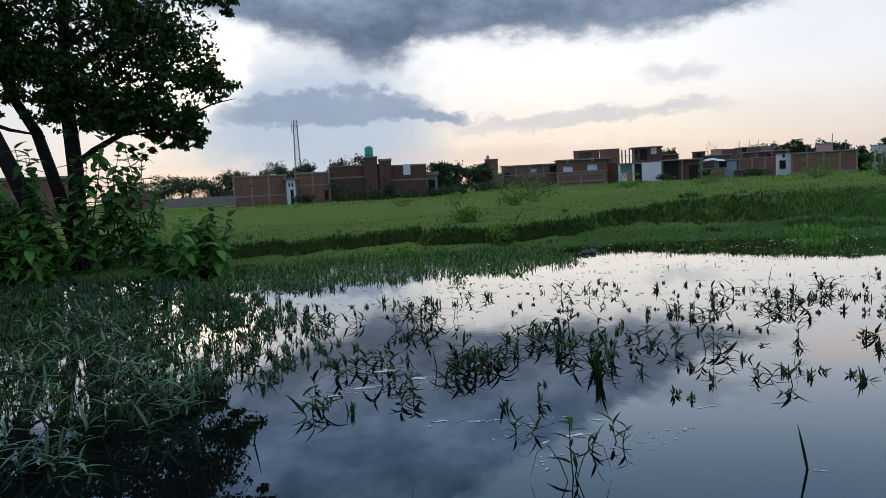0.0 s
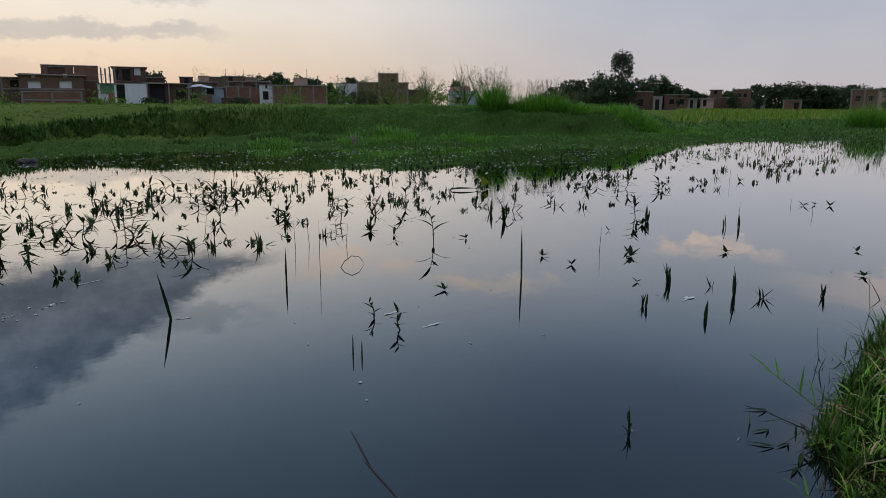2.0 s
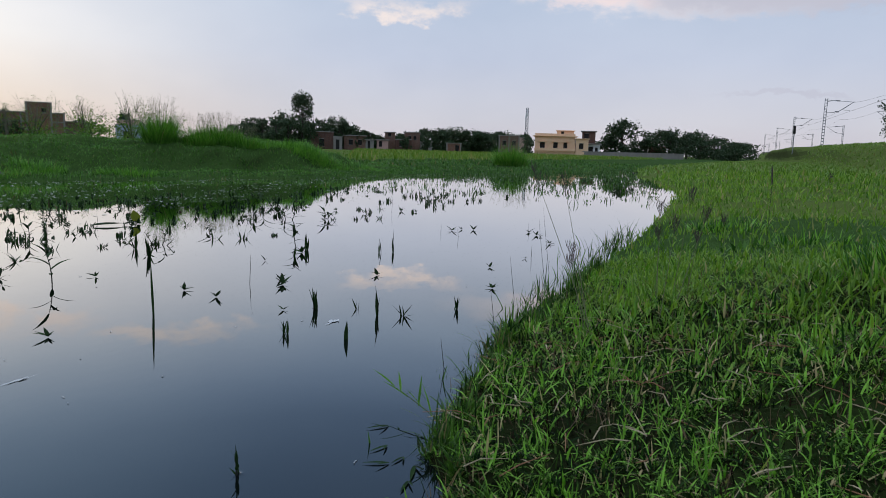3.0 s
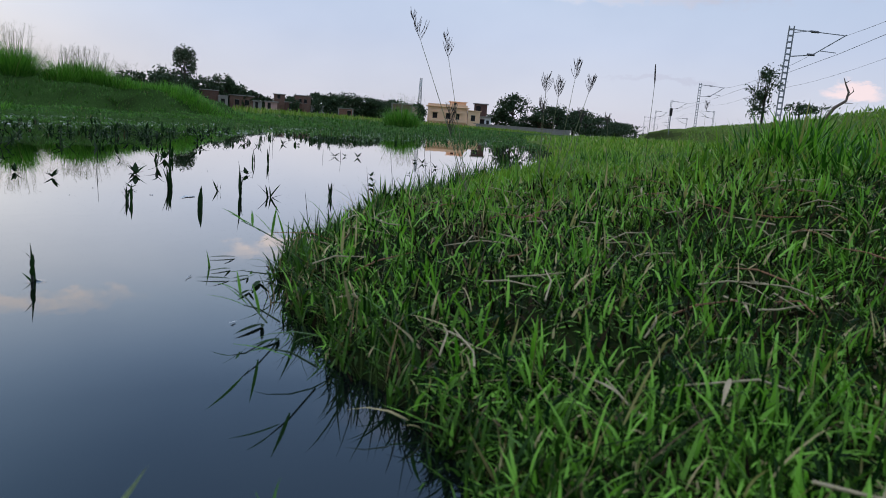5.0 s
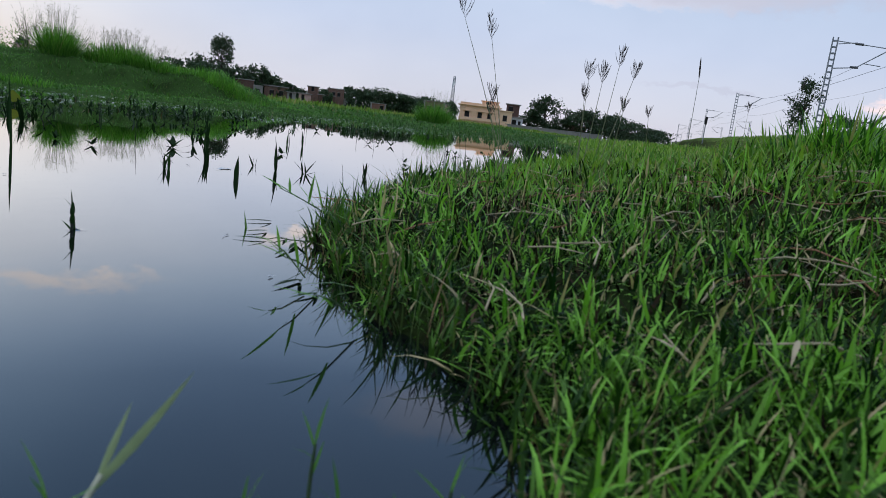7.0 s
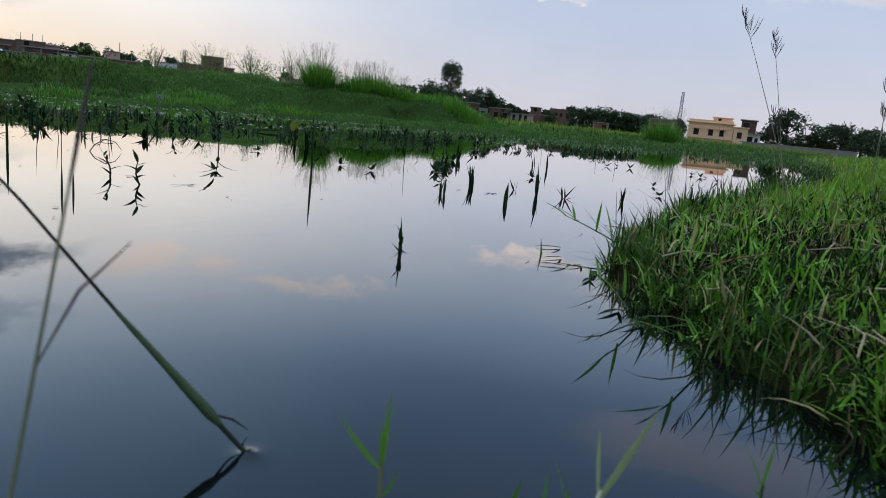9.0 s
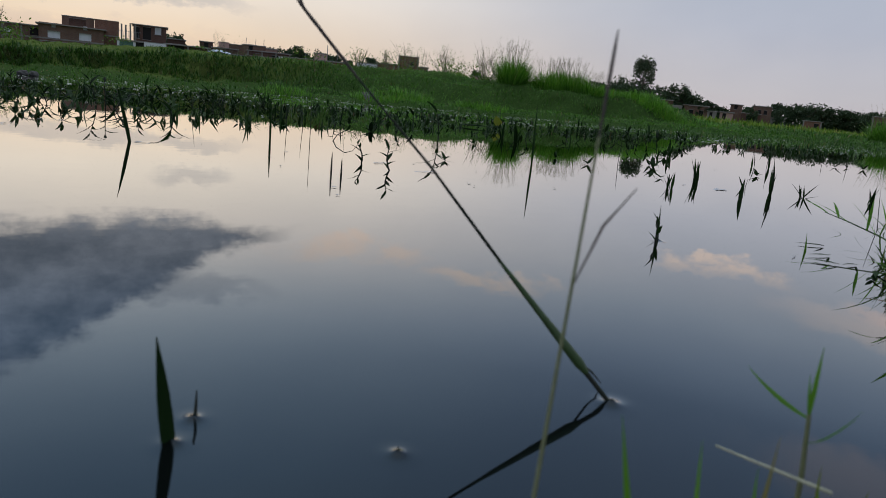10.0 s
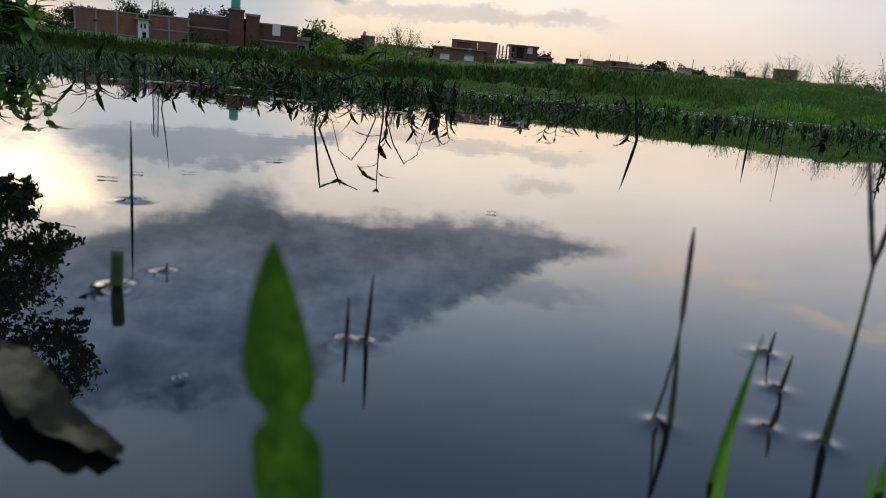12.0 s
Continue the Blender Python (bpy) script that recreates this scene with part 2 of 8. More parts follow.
def water_material():
    mat, g, i = material("pond_water", 0.5, 0.0)
    co = place(g)
    silt = g.noise(co, 0.5, 3)
    g.feed(i["Base Color"], g.mix(silt, (0.0022, 0.0032, 0.0032), (0.0045, 0.006, 0.0058)))
    stretch = g.node("ShaderNodeMapping", Vector=co, Scale=(1.0, 1.8, 1.0)).outputs[0]
    calm = g.noise(co, 0.35, 2)
    ripple = g.m("MULTIPLY", g.noise(stretch, 7.0, 2, 0.4), g.smooth(calm, 0.35, 0.7, 0.3, 1.0))
    relief = g.node("ShaderNodeBump", Strength=0.016, Distance=0.012, Height=ripple).outputs[0]
    # a skin that mirrors strongly at flat angles
    f = g.node("ShaderNodeFresnel", IOR=1.33, Normal=relief).outputs[0]
    extra = g.m("MULTIPLY", g.m("MULTIPLY", f, g.m("SUBTRACT", 1.0, f)), g.smooth(f, 0.03, 0.16, 0.4, 1.3))
    sheen = g.mix(g.smooth(f, 0.03, 0.3), (0.66, 0.84, 1.0), (1.0, 0.975, 0.94))
    skin = g.node("ShaderNodeBsdfGlossy", Color=sheen, Roughness=0.012, Normal=relief)
    both = g.node("ShaderNodeMixShader", Fac=g.m("ADD", f, extra, clamp=True))
    out = [n for n in g.tree.nodes if n.type == "OUTPUT_MATERIAL"][0]
    first = [n for n in g.tree.nodes if n.type == "BSDF_PRINCIPLED"][0]
    g.tree.links.new(first.outputs[0], both.inputs[1])
    g.tree.links.new(skin.outputs[0], both.inputs[2])
    g.tree.links.new(both.outputs[0], out.inputs[0])
    return mat


def wall_material(name, a, b, mortar, course=0.08, rough=0.9):
    """Weathered masonry with courses, rain streaks and patches."""
    mat, g, i = material(name, rough, 0.2)
    co = place(g)
    n = g.tree.nodes.new("ShaderNodeTexBrick")
    turned = g.node("ShaderNodeMapping", Vector=co, Rotation=(radians(90), 0, 0)).outputs[0]
    g.feed(n.inputs["Vector"], turned)
    g.feed(n.inputs["Color1"], a)
    g.feed(n.inputs["Color2"], b)
    g.feed(n.inputs["Mortar"], mortar)
    n.inputs["Scale"].default_value = 1.0
    n.inputs["Brick Width"].default_value, n.inputs["Row Height"].default_value, n.inputs["Mortar Size"].default_value = 0.24, course, 0.012
    streak = g.noise(g.node("ShaderNodeMapping", Vector=co, Scale=(1.2, 1.2, 0.18)).outputs[0], 1.6, 5, 0.65)
    blot = g.noise(co, 0.55, 4)
    tint = g.mix(0.75, n.outputs[0], g.mix(streak, (0.50, 0.48, 0.47), (1.25, 1.2, 1.15)), "MULTIPLY")
    tint = g.mix(0.6, tint, g.mix(blot, (0.55, 0.55, 0.56), (1.3, 1.25, 1.2)), "MULTIPLY")
    g.feed(i["Base Color"], tint)
    bump(g, i, n.outputs["Fac"], 0.4, -0.01)
    return mat


def plaster_material(name, colour, wear=0.5, rough=0.85):
    mat, g, i = material(name, rough, 0.25)
    co = place(g)
    streak = g.noise(g.node("ShaderNodeMapping", Vector=co, Scale=(1.5, 1.5, 0.2)).outputs[0], 2.0, 5, 0.65)
    blot = g.noise(co, 0.8, 5)
    tint = g.mix(wear, colour, g.mix(streak, (0.45, 0.43, 0.40), (1.2, 1.2, 1.2)), "MULTIPLY")
    tint = g.mix(wear * 0.7, tint, g.mix(blot, (0.6, 0.6, 0.6), (1.2, 1.2, 1.2)), "MULTIPLY")
    g.feed(i["Base Color"], tint)
    bump(g, i, blot, 0.2, 0.02)
    return mat


def plain_material(name, colour, rough=0.6, metal=0.0, scale=8.0, depth=0.4):
    mat, g, i = material(name, rough, 0.4, metal)
    n = g.noise(place(g), scale, 4)
    g.feed(i["Base Color"], g.mix(depth, colour, g.mix(n, (0.4, 0.4, 0.4), (1.5, 1.5, 1.5)), "MULTIPLY"))
    bump(g, i, n, 0.25, 0.01)
    return mat


def bark_material():
    mat, g, i = material("rough_bark", 0.9, 0.2)
    co = place(g)
    n = g.noise(g.node("ShaderNodeMapping", Vector=co, Scale=(7.0, 7.0, 1.4)).outputs[0], 2.0, 6, 0.7)
    g.feed(i["Base Color"], g.mix(n, (0.018, 0.014, 0.011), (0.095, 0.078, 0.062)))
    bump(g, i, n, 0.8, 0.04)
    return mat


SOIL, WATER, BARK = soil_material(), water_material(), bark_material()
# its dark end stands for blades deep in shade
GRASS_NEAR = leaf_material("bank_grass_green", (0.006, 0.024, 0.004), (0.235, 0.48, 0.068), (0.46, 0.37, 0.20), 0.07, 0.4, 0.22, 0.06, 1.0)
GRASS_SHORT = leaf_material("mown_turf_green", (0.055, 0.11, 0.018), (0.135, 0.225, 0.042), (0.2, 0.18, 0.08), 0.04)
# dark green of its own, deepened by the bank step's shade put into it
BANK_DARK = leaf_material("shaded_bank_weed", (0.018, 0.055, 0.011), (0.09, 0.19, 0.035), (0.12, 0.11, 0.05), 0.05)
# dead brown blades, darkened further so turf gaps look deep in shade
UNDER = leaf_material("darkened_dead_growth", (0.006, 0.005, 0.003), (0.05, 0.034, 0.02), (0.05, 0.10, 0.02), 0.25, 0.9, 0.05, 0.02)
GRASS_TALL = leaf_material("tall_grass_green", (0.08, 0.22, 0.018), (0.24, 0.48, 0.05), (0.30, 0.30, 0.10), 0.03, 0.45, 0.35)
TUFT = leaf_material("tuft_green", (0.045, 0.14, 0.018), (0.23, 0.47, 0.075), (0.25, 0.26, 0.10), 0.03, 0.5, 0.3)
SHORE_BLADE = leaf_material("shore_blade_green", (0.010, 0.036, 0.005), (0.12, 0.26, 0.033), (0.22, 0.18, 0.09), 0.05, 0.4, 0.25)
STRIP = leaf_material("fresh_strip_green", (0.07, 0.16, 0.02), (0.31, 0.46, 0.06), (0.36, 0.32, 0.14), 0.05, 0.45, 0.3)
WET_TURF = leaf_material("wet_shore_turf", (0.024, 0.072, 0.014), (0.15, 0.30, 0.062), (0.2, 0.18, 0.08), 0.04, 0.5, 0.25)
MOUND = leaf_material("mound_green", (0.045, 0.13, 0.022), (0.17, 0.34, 0.065), (0.2, 0.2, 0.09), 0.04, 0.5, 0.25, 0.25)
# low blades near black: the shade between clumps put into their colour
SWARD = leaf_material("gap_shade_sward", (0.002, 0.006, 0.002), (0.028, 0.055, 0.014), (0.12, 0.08, 0.05), 0.16, 0.6, 0.1, 0.02, 1.0)
EDGE_STEM = leaf_material("edge_stem", (0.02, 0.045, 0.008), (0.15, 0.21, 0.05), (0.24, 0.16, 0.08), 0.25, 0.5, 0.15)
BANK_TUFT = leaf_material("bank_tuft_green", (0.025, 0.09, 0.010), (0.20, 0.41, 0.05), (0.30, 0.28, 0.11), 0.05, 0.42, 0.3, 0.2, 1.0)
GRASS_DRY = leaf_material("dead_straw", (0.06, 0.04, 0.024), (0.24, 0.17, 0.095), (0.36, 0.29, 0.18), 0.15)
GRASS_FAR = leaf_material("meadow_green", (0.09, 0.17, 0.025), (0.18, 0.30, 0.05), (0.22, 0.21, 0.08), 0.05)
EMBANK = leaf_material("embankment_green", (0.12, 0.20, 0.04), (0.26, 0.37, 0.09), (0.24, 0.22, 0.09), 0.05)
RICE = leaf_material("ripening_crop_green", (0.11, 0.19, 0.025), (0.22, 0.31, 0.05), (0.30, 0.28, 0.09), 0.1)
# pond weed set near black: its backlit look is put into the green
WEED_STUFF = leaf_material("backlit_weed_green", (0.008, 0.024, 0.006), (0.04, 0.09, 0.02), (0.10, 0.08, 0.04), 0.04, 0.6, 0.1)
MARSH_GREEN = leaf_material("lush_marsh_green", (0.022, 0.065, 0.012), (0.11, 0.22, 0.042), (0.16, 0.16, 0.06), 0.04, 0.5, 0.15)
# leaves darkened the same way, as if seen against bright water
WEED_LEAF = object_leaf("backlit_weed_leaf", (0.005, 0.014, 0.004), (0.022, 0.055, 0.013), 0.65, 0.2)
BLUE_LEAF = leaf_material("blue_green_weed_leaf", (0.010, 0.030, 0.014), (0.08, 0.16, 0.085), (0.12, 0.12, 0.08), 0.04)
SHRUB_LEAF = object_leaf("broad_shrub_leaf", (0.05, 0.14, 0.03), (0.15, 0.32, 0.07), 0.45, 0.4)
STEM = plain_material("green_stem", (0.03, 0.06, 0.014), 0.5, scale=40)
# weed stems share that near-black backlit tone
STEM_DARK = plain_material("near_black_stem", (0.010, 0.014, 0.006), 0.7, scale=40)
STEM_PALE = plain_material("pale_grass_stem", (0.16, 0.17, 0.08), 0.6, scale=40)
SEED = plain_material("purple_brown_seed_head", (0.06, 0.046, 0.04), 0.8, scale=60)
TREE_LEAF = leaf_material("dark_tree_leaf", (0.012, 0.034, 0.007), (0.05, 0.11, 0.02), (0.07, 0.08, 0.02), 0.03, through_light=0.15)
# lightened a little: the haze of distance is mixed into the leaf colour
FAR_LEAF = leaf_material("hazed_distant_leaf", (0.024, 0.044, 0.022), (0.065, 0.105, 0.045), (0.07, 0.07, 0.035), 0.04, 0.6, 0.1)
BRICK = wall_material("red_brick_wall", (0.20, 0.09, 0.062), (0.27, 0.13, 0.09), (0.22, 0.17, 0.14))
BRICK_BROWN = wall_material("brown_brick_wall", (0.17, 0.095, 0.07), (0.23, 0.13, 0.095), (0.20, 0.16, 0.135))
BRICK_DARK = wall_material("dark_brick_wall", (0.11, 0.055, 0.042), (0.15, 0.08, 0.06), (0.13, 0.10, 0.09))
CONCRETE = plaster_material("grey_concrete", (0.27, 0.25, 0.23), 0.6)
# bark near black: the trunks' backlit silhouette is put into the colour
BARK_DARK = plain_material("silhouette_bark", (0.010, 0.008, 0.006), 0.95, scale=5)
WHITEWASH = plaster_material("white_paint", (0.74, 0.75, 0.78), 0.3)
CREAM = plaster_material("cream_paint", (0.80, 0.53, 0.34), 0.2)
PINK = plaster_material("pink_paint", (0.52, 0.33, 0.29), 0.4)
BLUE_GREY = plaster_material("pale_blue_paint", (0.36, 0.42, 0.50), 0.5)
GREEN_WALL = plaster_material("green_paint", (0.13, 0.25, 0.20), 0.5)
DARK = plain_material("dark_interior", (0.02, 0.018, 0.017), 0.9)
ORANGE = plain_material("orange_door_paint", (0.50, 0.16, 0.07), 0.6)
TARP = plain_material("blue_white_tarpaulin", (0.50, 0.55, 0.66), 0.5)
TANK_GREEN = plain_material("green_plastic", (0.02, 0.26, 0.19), 0.45)
STEEL = plain_material("galvanised_steel", (0.24, 0.25, 0.27), 0.55, 0.3)
CABLE = plain_material("dark_cable", (0.10, 0.10, 0.11), 0.5)
BALLAST = plain_material("grey_ballast", (0.17, 0.155, 0.14), 0.95, scale=20)
STONE = plain_material("grey_mud_clod", (0.062, 0.06, 0.056), 0.8, scale=12)
FOAM = plain_material("pale_floating_scum", (0.46, 0.47, 0.48), 0.3, scale=40)


# ---------------------------------------------------------------- builders
def fast_mesh(name, verts, faces, mat, smooth=False):
    """A mesh from arrays; faces all have the same number of corners."""
    verts, faces = np.asarray(verts, dtype=np.float32), np.asarray(faces, dtype=np.int32)
    me = bpy.data.meshes.new(name)
    me.vertices.add(len(verts))
    me.vertices.foreach_set("co", verts.ravel())
    me.loops.add(faces.size)
    me.loops.foreach_set("vertex_index", faces.ravel())
    me.polygons.add(len(faces))
    me.polygons.foreach_set("loop_start", np.arange(len(faces), dtype=np.int32) * faces.shape[1])
    if smooth:
        me.polygons.foreach_set("use_smooth", np.ones(len(faces), dtype=bool))
    me.update(calc_edges=True)
    me.materials.append(mat)
    return me


def part(name, bm, mat, parent, label=""):
    """One mesh object from a bmesh or a mesh, under a thing or a part (or at top level)."""
    if isinstance(bm, bmesh.types.BMesh):
        me = bpy.data.meshes.new(name)
        bm.to_mesh(me)
        bm.free()
        me.materials.append(mat)
    else:
        me = bm
    ob = new(name, me)
    if parent is not None:
        ob.parent = parent
    return tagged(ob, label)


def box(bm, x0, x1, y0, y1, z0, z1, bevel=0.0):
    r = bmesh.ops.create_cube(bm, size=1.0)
    bmesh.ops.transform(bm, matrix=Matrix.Translation(((x0 + x1) / 2, (y0 + y1) / 2, (z0 + z1) / 2)) @ Matrix.Diagonal((x1 - x0, y1 - y0, z1 - z0, 1)), verts=r["verts"])
    if bevel:
        edges = list({e for v in r["verts"] for e in v.link_edges})
        bmesh.ops.bevel(bm, geom=edges, offset=bevel, segments=1, affect="EDGES", profile=0.5)
    return bm


def boxes(*sizes, bevel=0.0):
    bm = bmesh.new()
    for s in sizes:
        box(bm, *s, bevel=bevel)
    return bm


def tube(points, radii, sides=7, cap=True):
    """Vertices and quads of a tapered tube through the points."""
    pts = [Vector(p) for p in points]
    verts, faces = [], []
    side = Vector((1, 0, 0))
    for k, p in enumerate(pts):
        d = (pts[min(k + 1, len(pts) - 1)] - pts[max(k - 1, 0)]).normalized()
        side = (side - d * side.dot(d))
        side = side.normalized() if side.length > 1e-4 else d.orthogonal().normalized()
        up = d.cross(side)
        for s in range(sides):
            a = 2 * math.pi * s / sides
            verts.append(p + (side * math.cos(a) + up * math.sin(a)) * radii[k])
    for k in range(len(pts) - 1):
        for s in range(sides):
            a, b = k * sides + s, k * sides + (s + 1) % sides
            faces.append((a, b, b + sides, a + sides))
    return verts, faces


def tube_mesh(name, runs, mat, sides=7):
    """One mesh of several tubes: runs of (points, radii)."""
    verts, faces = [], []
    for points, radii in runs:
        v, f = tube(points, radii, sides)
        n = len(verts)
        verts += [tuple(p) for p in v]
        faces += [tuple(i + n for i in q) for q in f]
    return fast_mesh(name, verts, faces, mat, True)


def curve_points(a, b, sag=(0, 0, 0), n=6):
    a, b, sag = Vector(a), Vector(b), Vector(sag)
    return [a.lerp(b, k / n) + sag * (4 * (k / n) * (1 - k / n)) for k in range(n + 1)]


def thing(name, x, y, z, rz=0.0, label="", category="", group=""):
    ob = new(name)
    ob.matrix_world = pose(x, y, z, 0, 0, rz)
    ob.empty_display_size = 0.2
    return tagged(ob, label, category, group)


def blades(base, length, width, heading, lean, bend, segs=3, cross=None):
    """Arrays of tapered, bending blades. lean and bend in radians."""
    n = len(base)
    base, length, width = np.asarray(base, float), np.broadcast_to(length, n), np.broadcast_to(width, n)
    h = np.stack([np.cos(heading), np.sin(heading), np.zeros(n)], 1)
    turn = heading + (np.pi / 2 if cross is None else cross)
    side = np.stack([np.cos(turn), np.sin(turn), np.zeros(n)], 1)
    p, rows = base.copy(), []
    taper = [0.75, 1.0, 0.85, 0.55, 0.3] if segs >= 4 else [0.8, 1.0, 0.6, 0.3]
    for k in range(segs):
        rows += [p - side * (width * 0.5 * taper[k])[:, None], p + side * (width * 0.5 * taper[k])[:, None]]
        a = lean + bend * (k + 0.5) / segs
        p = p + (h * np.sin(a)[:, None] + np.array([0, 0, 1.0]) * np.cos(a)[:, None]) * (length / segs)[:, None]
    rows.append(p)
    verts = np.stack(rows, 1).reshape(-1, 3)
    per = 2 * segs + 1
    tri = []
    for k in range(segs - 1):
        i = 2 * k
        tri += [(i, i + 1, i + 3), (i, i + 3, i + 2)]
    tri.append((2 * segs - 2, 2 * segs - 1, 2 * segs))
    faces = (np.arange(n)[:, None, None] * per + np.array(tri)[None]).reshape(-1, 3)
    return verts, faces


def joined(*sets):
    verts, faces, n = [], [], 0
    for v, f in sets:
        verts.append(v)
        faces.append(f + n)
        n += len(v)
    return np.concatenate(verts), np.concatenate(faces)


# ---------------------------------------------------------------- lie of the land
SHORE_NEAR = [(-30, 3.0), (-10, 1.0), (-3, 0.58), (-0.5, 0.48), (0.7, 0.36), (1.2, 0.2), (1.6, 0.04), (1.95, 0.015), (2.25, 0.205), (2.5, 0.455), (2.75, 0.72), (3.1, 0.93),
              (4.2, 1.13), (6.0, 1.2), (10.0, 1.3), (15.0, 1.6), (22.0, 2.2), (30.0, 4.2), (40.0, 6.6), (54.0, 8.0)]
SHORE_FAR = [(-30, 3.4), (-22, 11.0), (-10, 14.8), (-5.0, 14.9), (-4.0, 15.2), (-3.2, 16.2), (-1.0, 16.9), (1.5, 17.1), (6.3, 17.2), (8.0, 16.9), (10.0, 16.2), (12.0, 15.4), (16.0, 14.2), (19.5, 12.6), (27.0, 12.0), (33.0, 9.8), (42.0, 9.0), (54.0, 8.2)]
TRACK = [(-200, -13.0), (57.5, -9.0), (119.0, -7.0), (181.0, -4.6), (246.0, -1.6), (420.0, 9.0)]


def along(table, x):
    return np.interp(x, [p[0] for p in table], [p[1] for p in table])


def waves(x, y, size, seed):
    """Cheap smooth unevenness, about -1 to 1."""
    r, total = np.random.RandomState(seed), 0.0
    for k in range(5):
        a, b = r.uniform(0, 2 * np.pi, 2)
        f = (1.0 + 0.8 * k) * 2 * np.pi / size
        total = total + np.sin(f * (x * np.cos(a) + y * np.sin(a)) + b) / (1 + 0.6 * k)
    return total / 2.2


def near_off(x, y):
    """Metres inland from the near shore."""
    return along(SHORE_NEAR, x) + 0.05 * waves(x, y, 0.7, 3) + (0.045 * waves(x, y, 0.24, 33) - 0.035) * np.clip((x - 1.7) / 0.5, 0, 1) * np.clip((9 - x) / 3, 0, 1) - y


def far_off(x, y):
    return y - along(SHORE_FAR, x) + 0.25 * waves(x, y, 3.0, 4)


def height(x, y):
    x, y = np.asarray(x, float), np.asarray(y, float)
    dn, df = near_off(x, y), far_off(x, y)
    crest = 2.3 + np.clip(x - 57, 0, 120) * 0.011
    track = along(TRACK, x)
    hn = np.interp(dn, [-1.5, -0.3, 0.0, 0.04, 0.15, 0.4, 0.7, 1.5, 3.0, 5.0], [-0.5, -0.16, -0.03, 0.03, 0.058, 0.105, 0.135, 0.19, 0.28, 0.36])
    hn = hn + 0.2 * np.exp(-((x - 5.6) / 1.5) ** 2 - ((y + 1.2) / 1.0) ** 2) + 0.1 * np.exp(-((x - 8.5) / 2.0) ** 2 - ((y + 1.0) / 1.2) ** 2)
    rise = np.clip((track + 3.3 - y) / 2.7, 0, 1)
    hn = hn + (crest - 0.36) * rise * rise * (3 - 2 * rise) * np.clip((dn - 3.0) / 2.0, 0, 1)
    # low wet strip, then one worn step up to the meadow
    step = np.interp(x, [-10, -2.6, 0, 1.5, 4, 6.3, 8, 10, 14, 17, 20], [2.7, 2.7, 1.4, 0.9, 2.2, 3.9, 3.9, 3.3, 1.9, 1.5, 1.2]) + (0.3 * waves(x, y, 3.5, 71) + 0.12 * waves(x, y, 1.1, 72)) * np.clip((11 - x) / 3, 0.15, 1)
    foot = np.interp(x, [0, 6], [0.08, 0.18])
    brow = np.interp(x, [-3, 1.5, 6.3, 8, 20], [0.40, 0.45, 0.62, 0.80, 0.85])
    crown = np.interp(x, [-3, 3, 8, 20], [0.46, 0.62, 1.0, 1.04])
    ease = lambda q: np.clip(q, 0, 1) ** 2 * (3 - 2 * np.clip(q, 0, 1))
    hf = np.interp(df, [-1.5, -0.3, 0.0], [-0.5, -0.15, 0.02]) + (foot - 0.02) * np.clip(df / np.maximum(step, 0.3), 0, 1)
    hf = hf + (brow - foot) * ease((df - step) / np.interp(x, [2, 4, 8, 10, 14], [0.16, 0.5, 0.8, 1.2, 2.0])) + (crown - brow) * ease((df - step - 0.16) / 4.0) + np.interp(df, [12, 90], [0.0, -0.15])
    flat = np.interp(df, [-1.5, -0.3, 0.0, 1.0, 4, 30, 90], [-0.5, -0.15, 0.0, 0.12, 0.28, 0.4, 0.5])
    b = np.clip((x - 20.5 - 0.5 * df) / 4.5, 0, 1)
    hf = hf + (flat - hf) * b * b * (3 - 2 * b)
    ledge = np.sin(2 * np.pi * (df + 0.35 * waves(x, y, 4.5, 122)) / 2.1) * np.clip((x - 6.0) / 3, 0, 1) * np.clip((26 - x) / 4, 0, 1) * np.clip(df / 0.8, 0, 1) * np.clip((7.5 - df) / 2, 0, 1)
    hf = hf + 0.085 * ledge
    rough = np.clip(np.maximum(dn, df), 0, 1.5)
    bumps = 0.028 * waves(x, y, 0.9, 5) * np.clip(dn, 0, 0.5) * 2 + 0.05 * waves(x, y, 4.0, 6) * rough + 0.045 * waves(x, y, 1.7, 7) * np.clip(df, 0, 1) * (df > 0) * (df < 14)
    return np.where(df > dn, hf, hn) + np.where(np.maximum(dn, df) > 0, bumps, 0)


def steep(x, y):
    return np.abs(height(x, y + 0.12) - height(x, y - 0.12)) / 0.24


def spaced(*stretches):
    """Grid lines: (from, to, step) stretches joined."""
    out = []
    for a, b, step in stretches:
        out += list(np.arange(a, b, step))
    return np.array(out + [stretches[-1][1]])


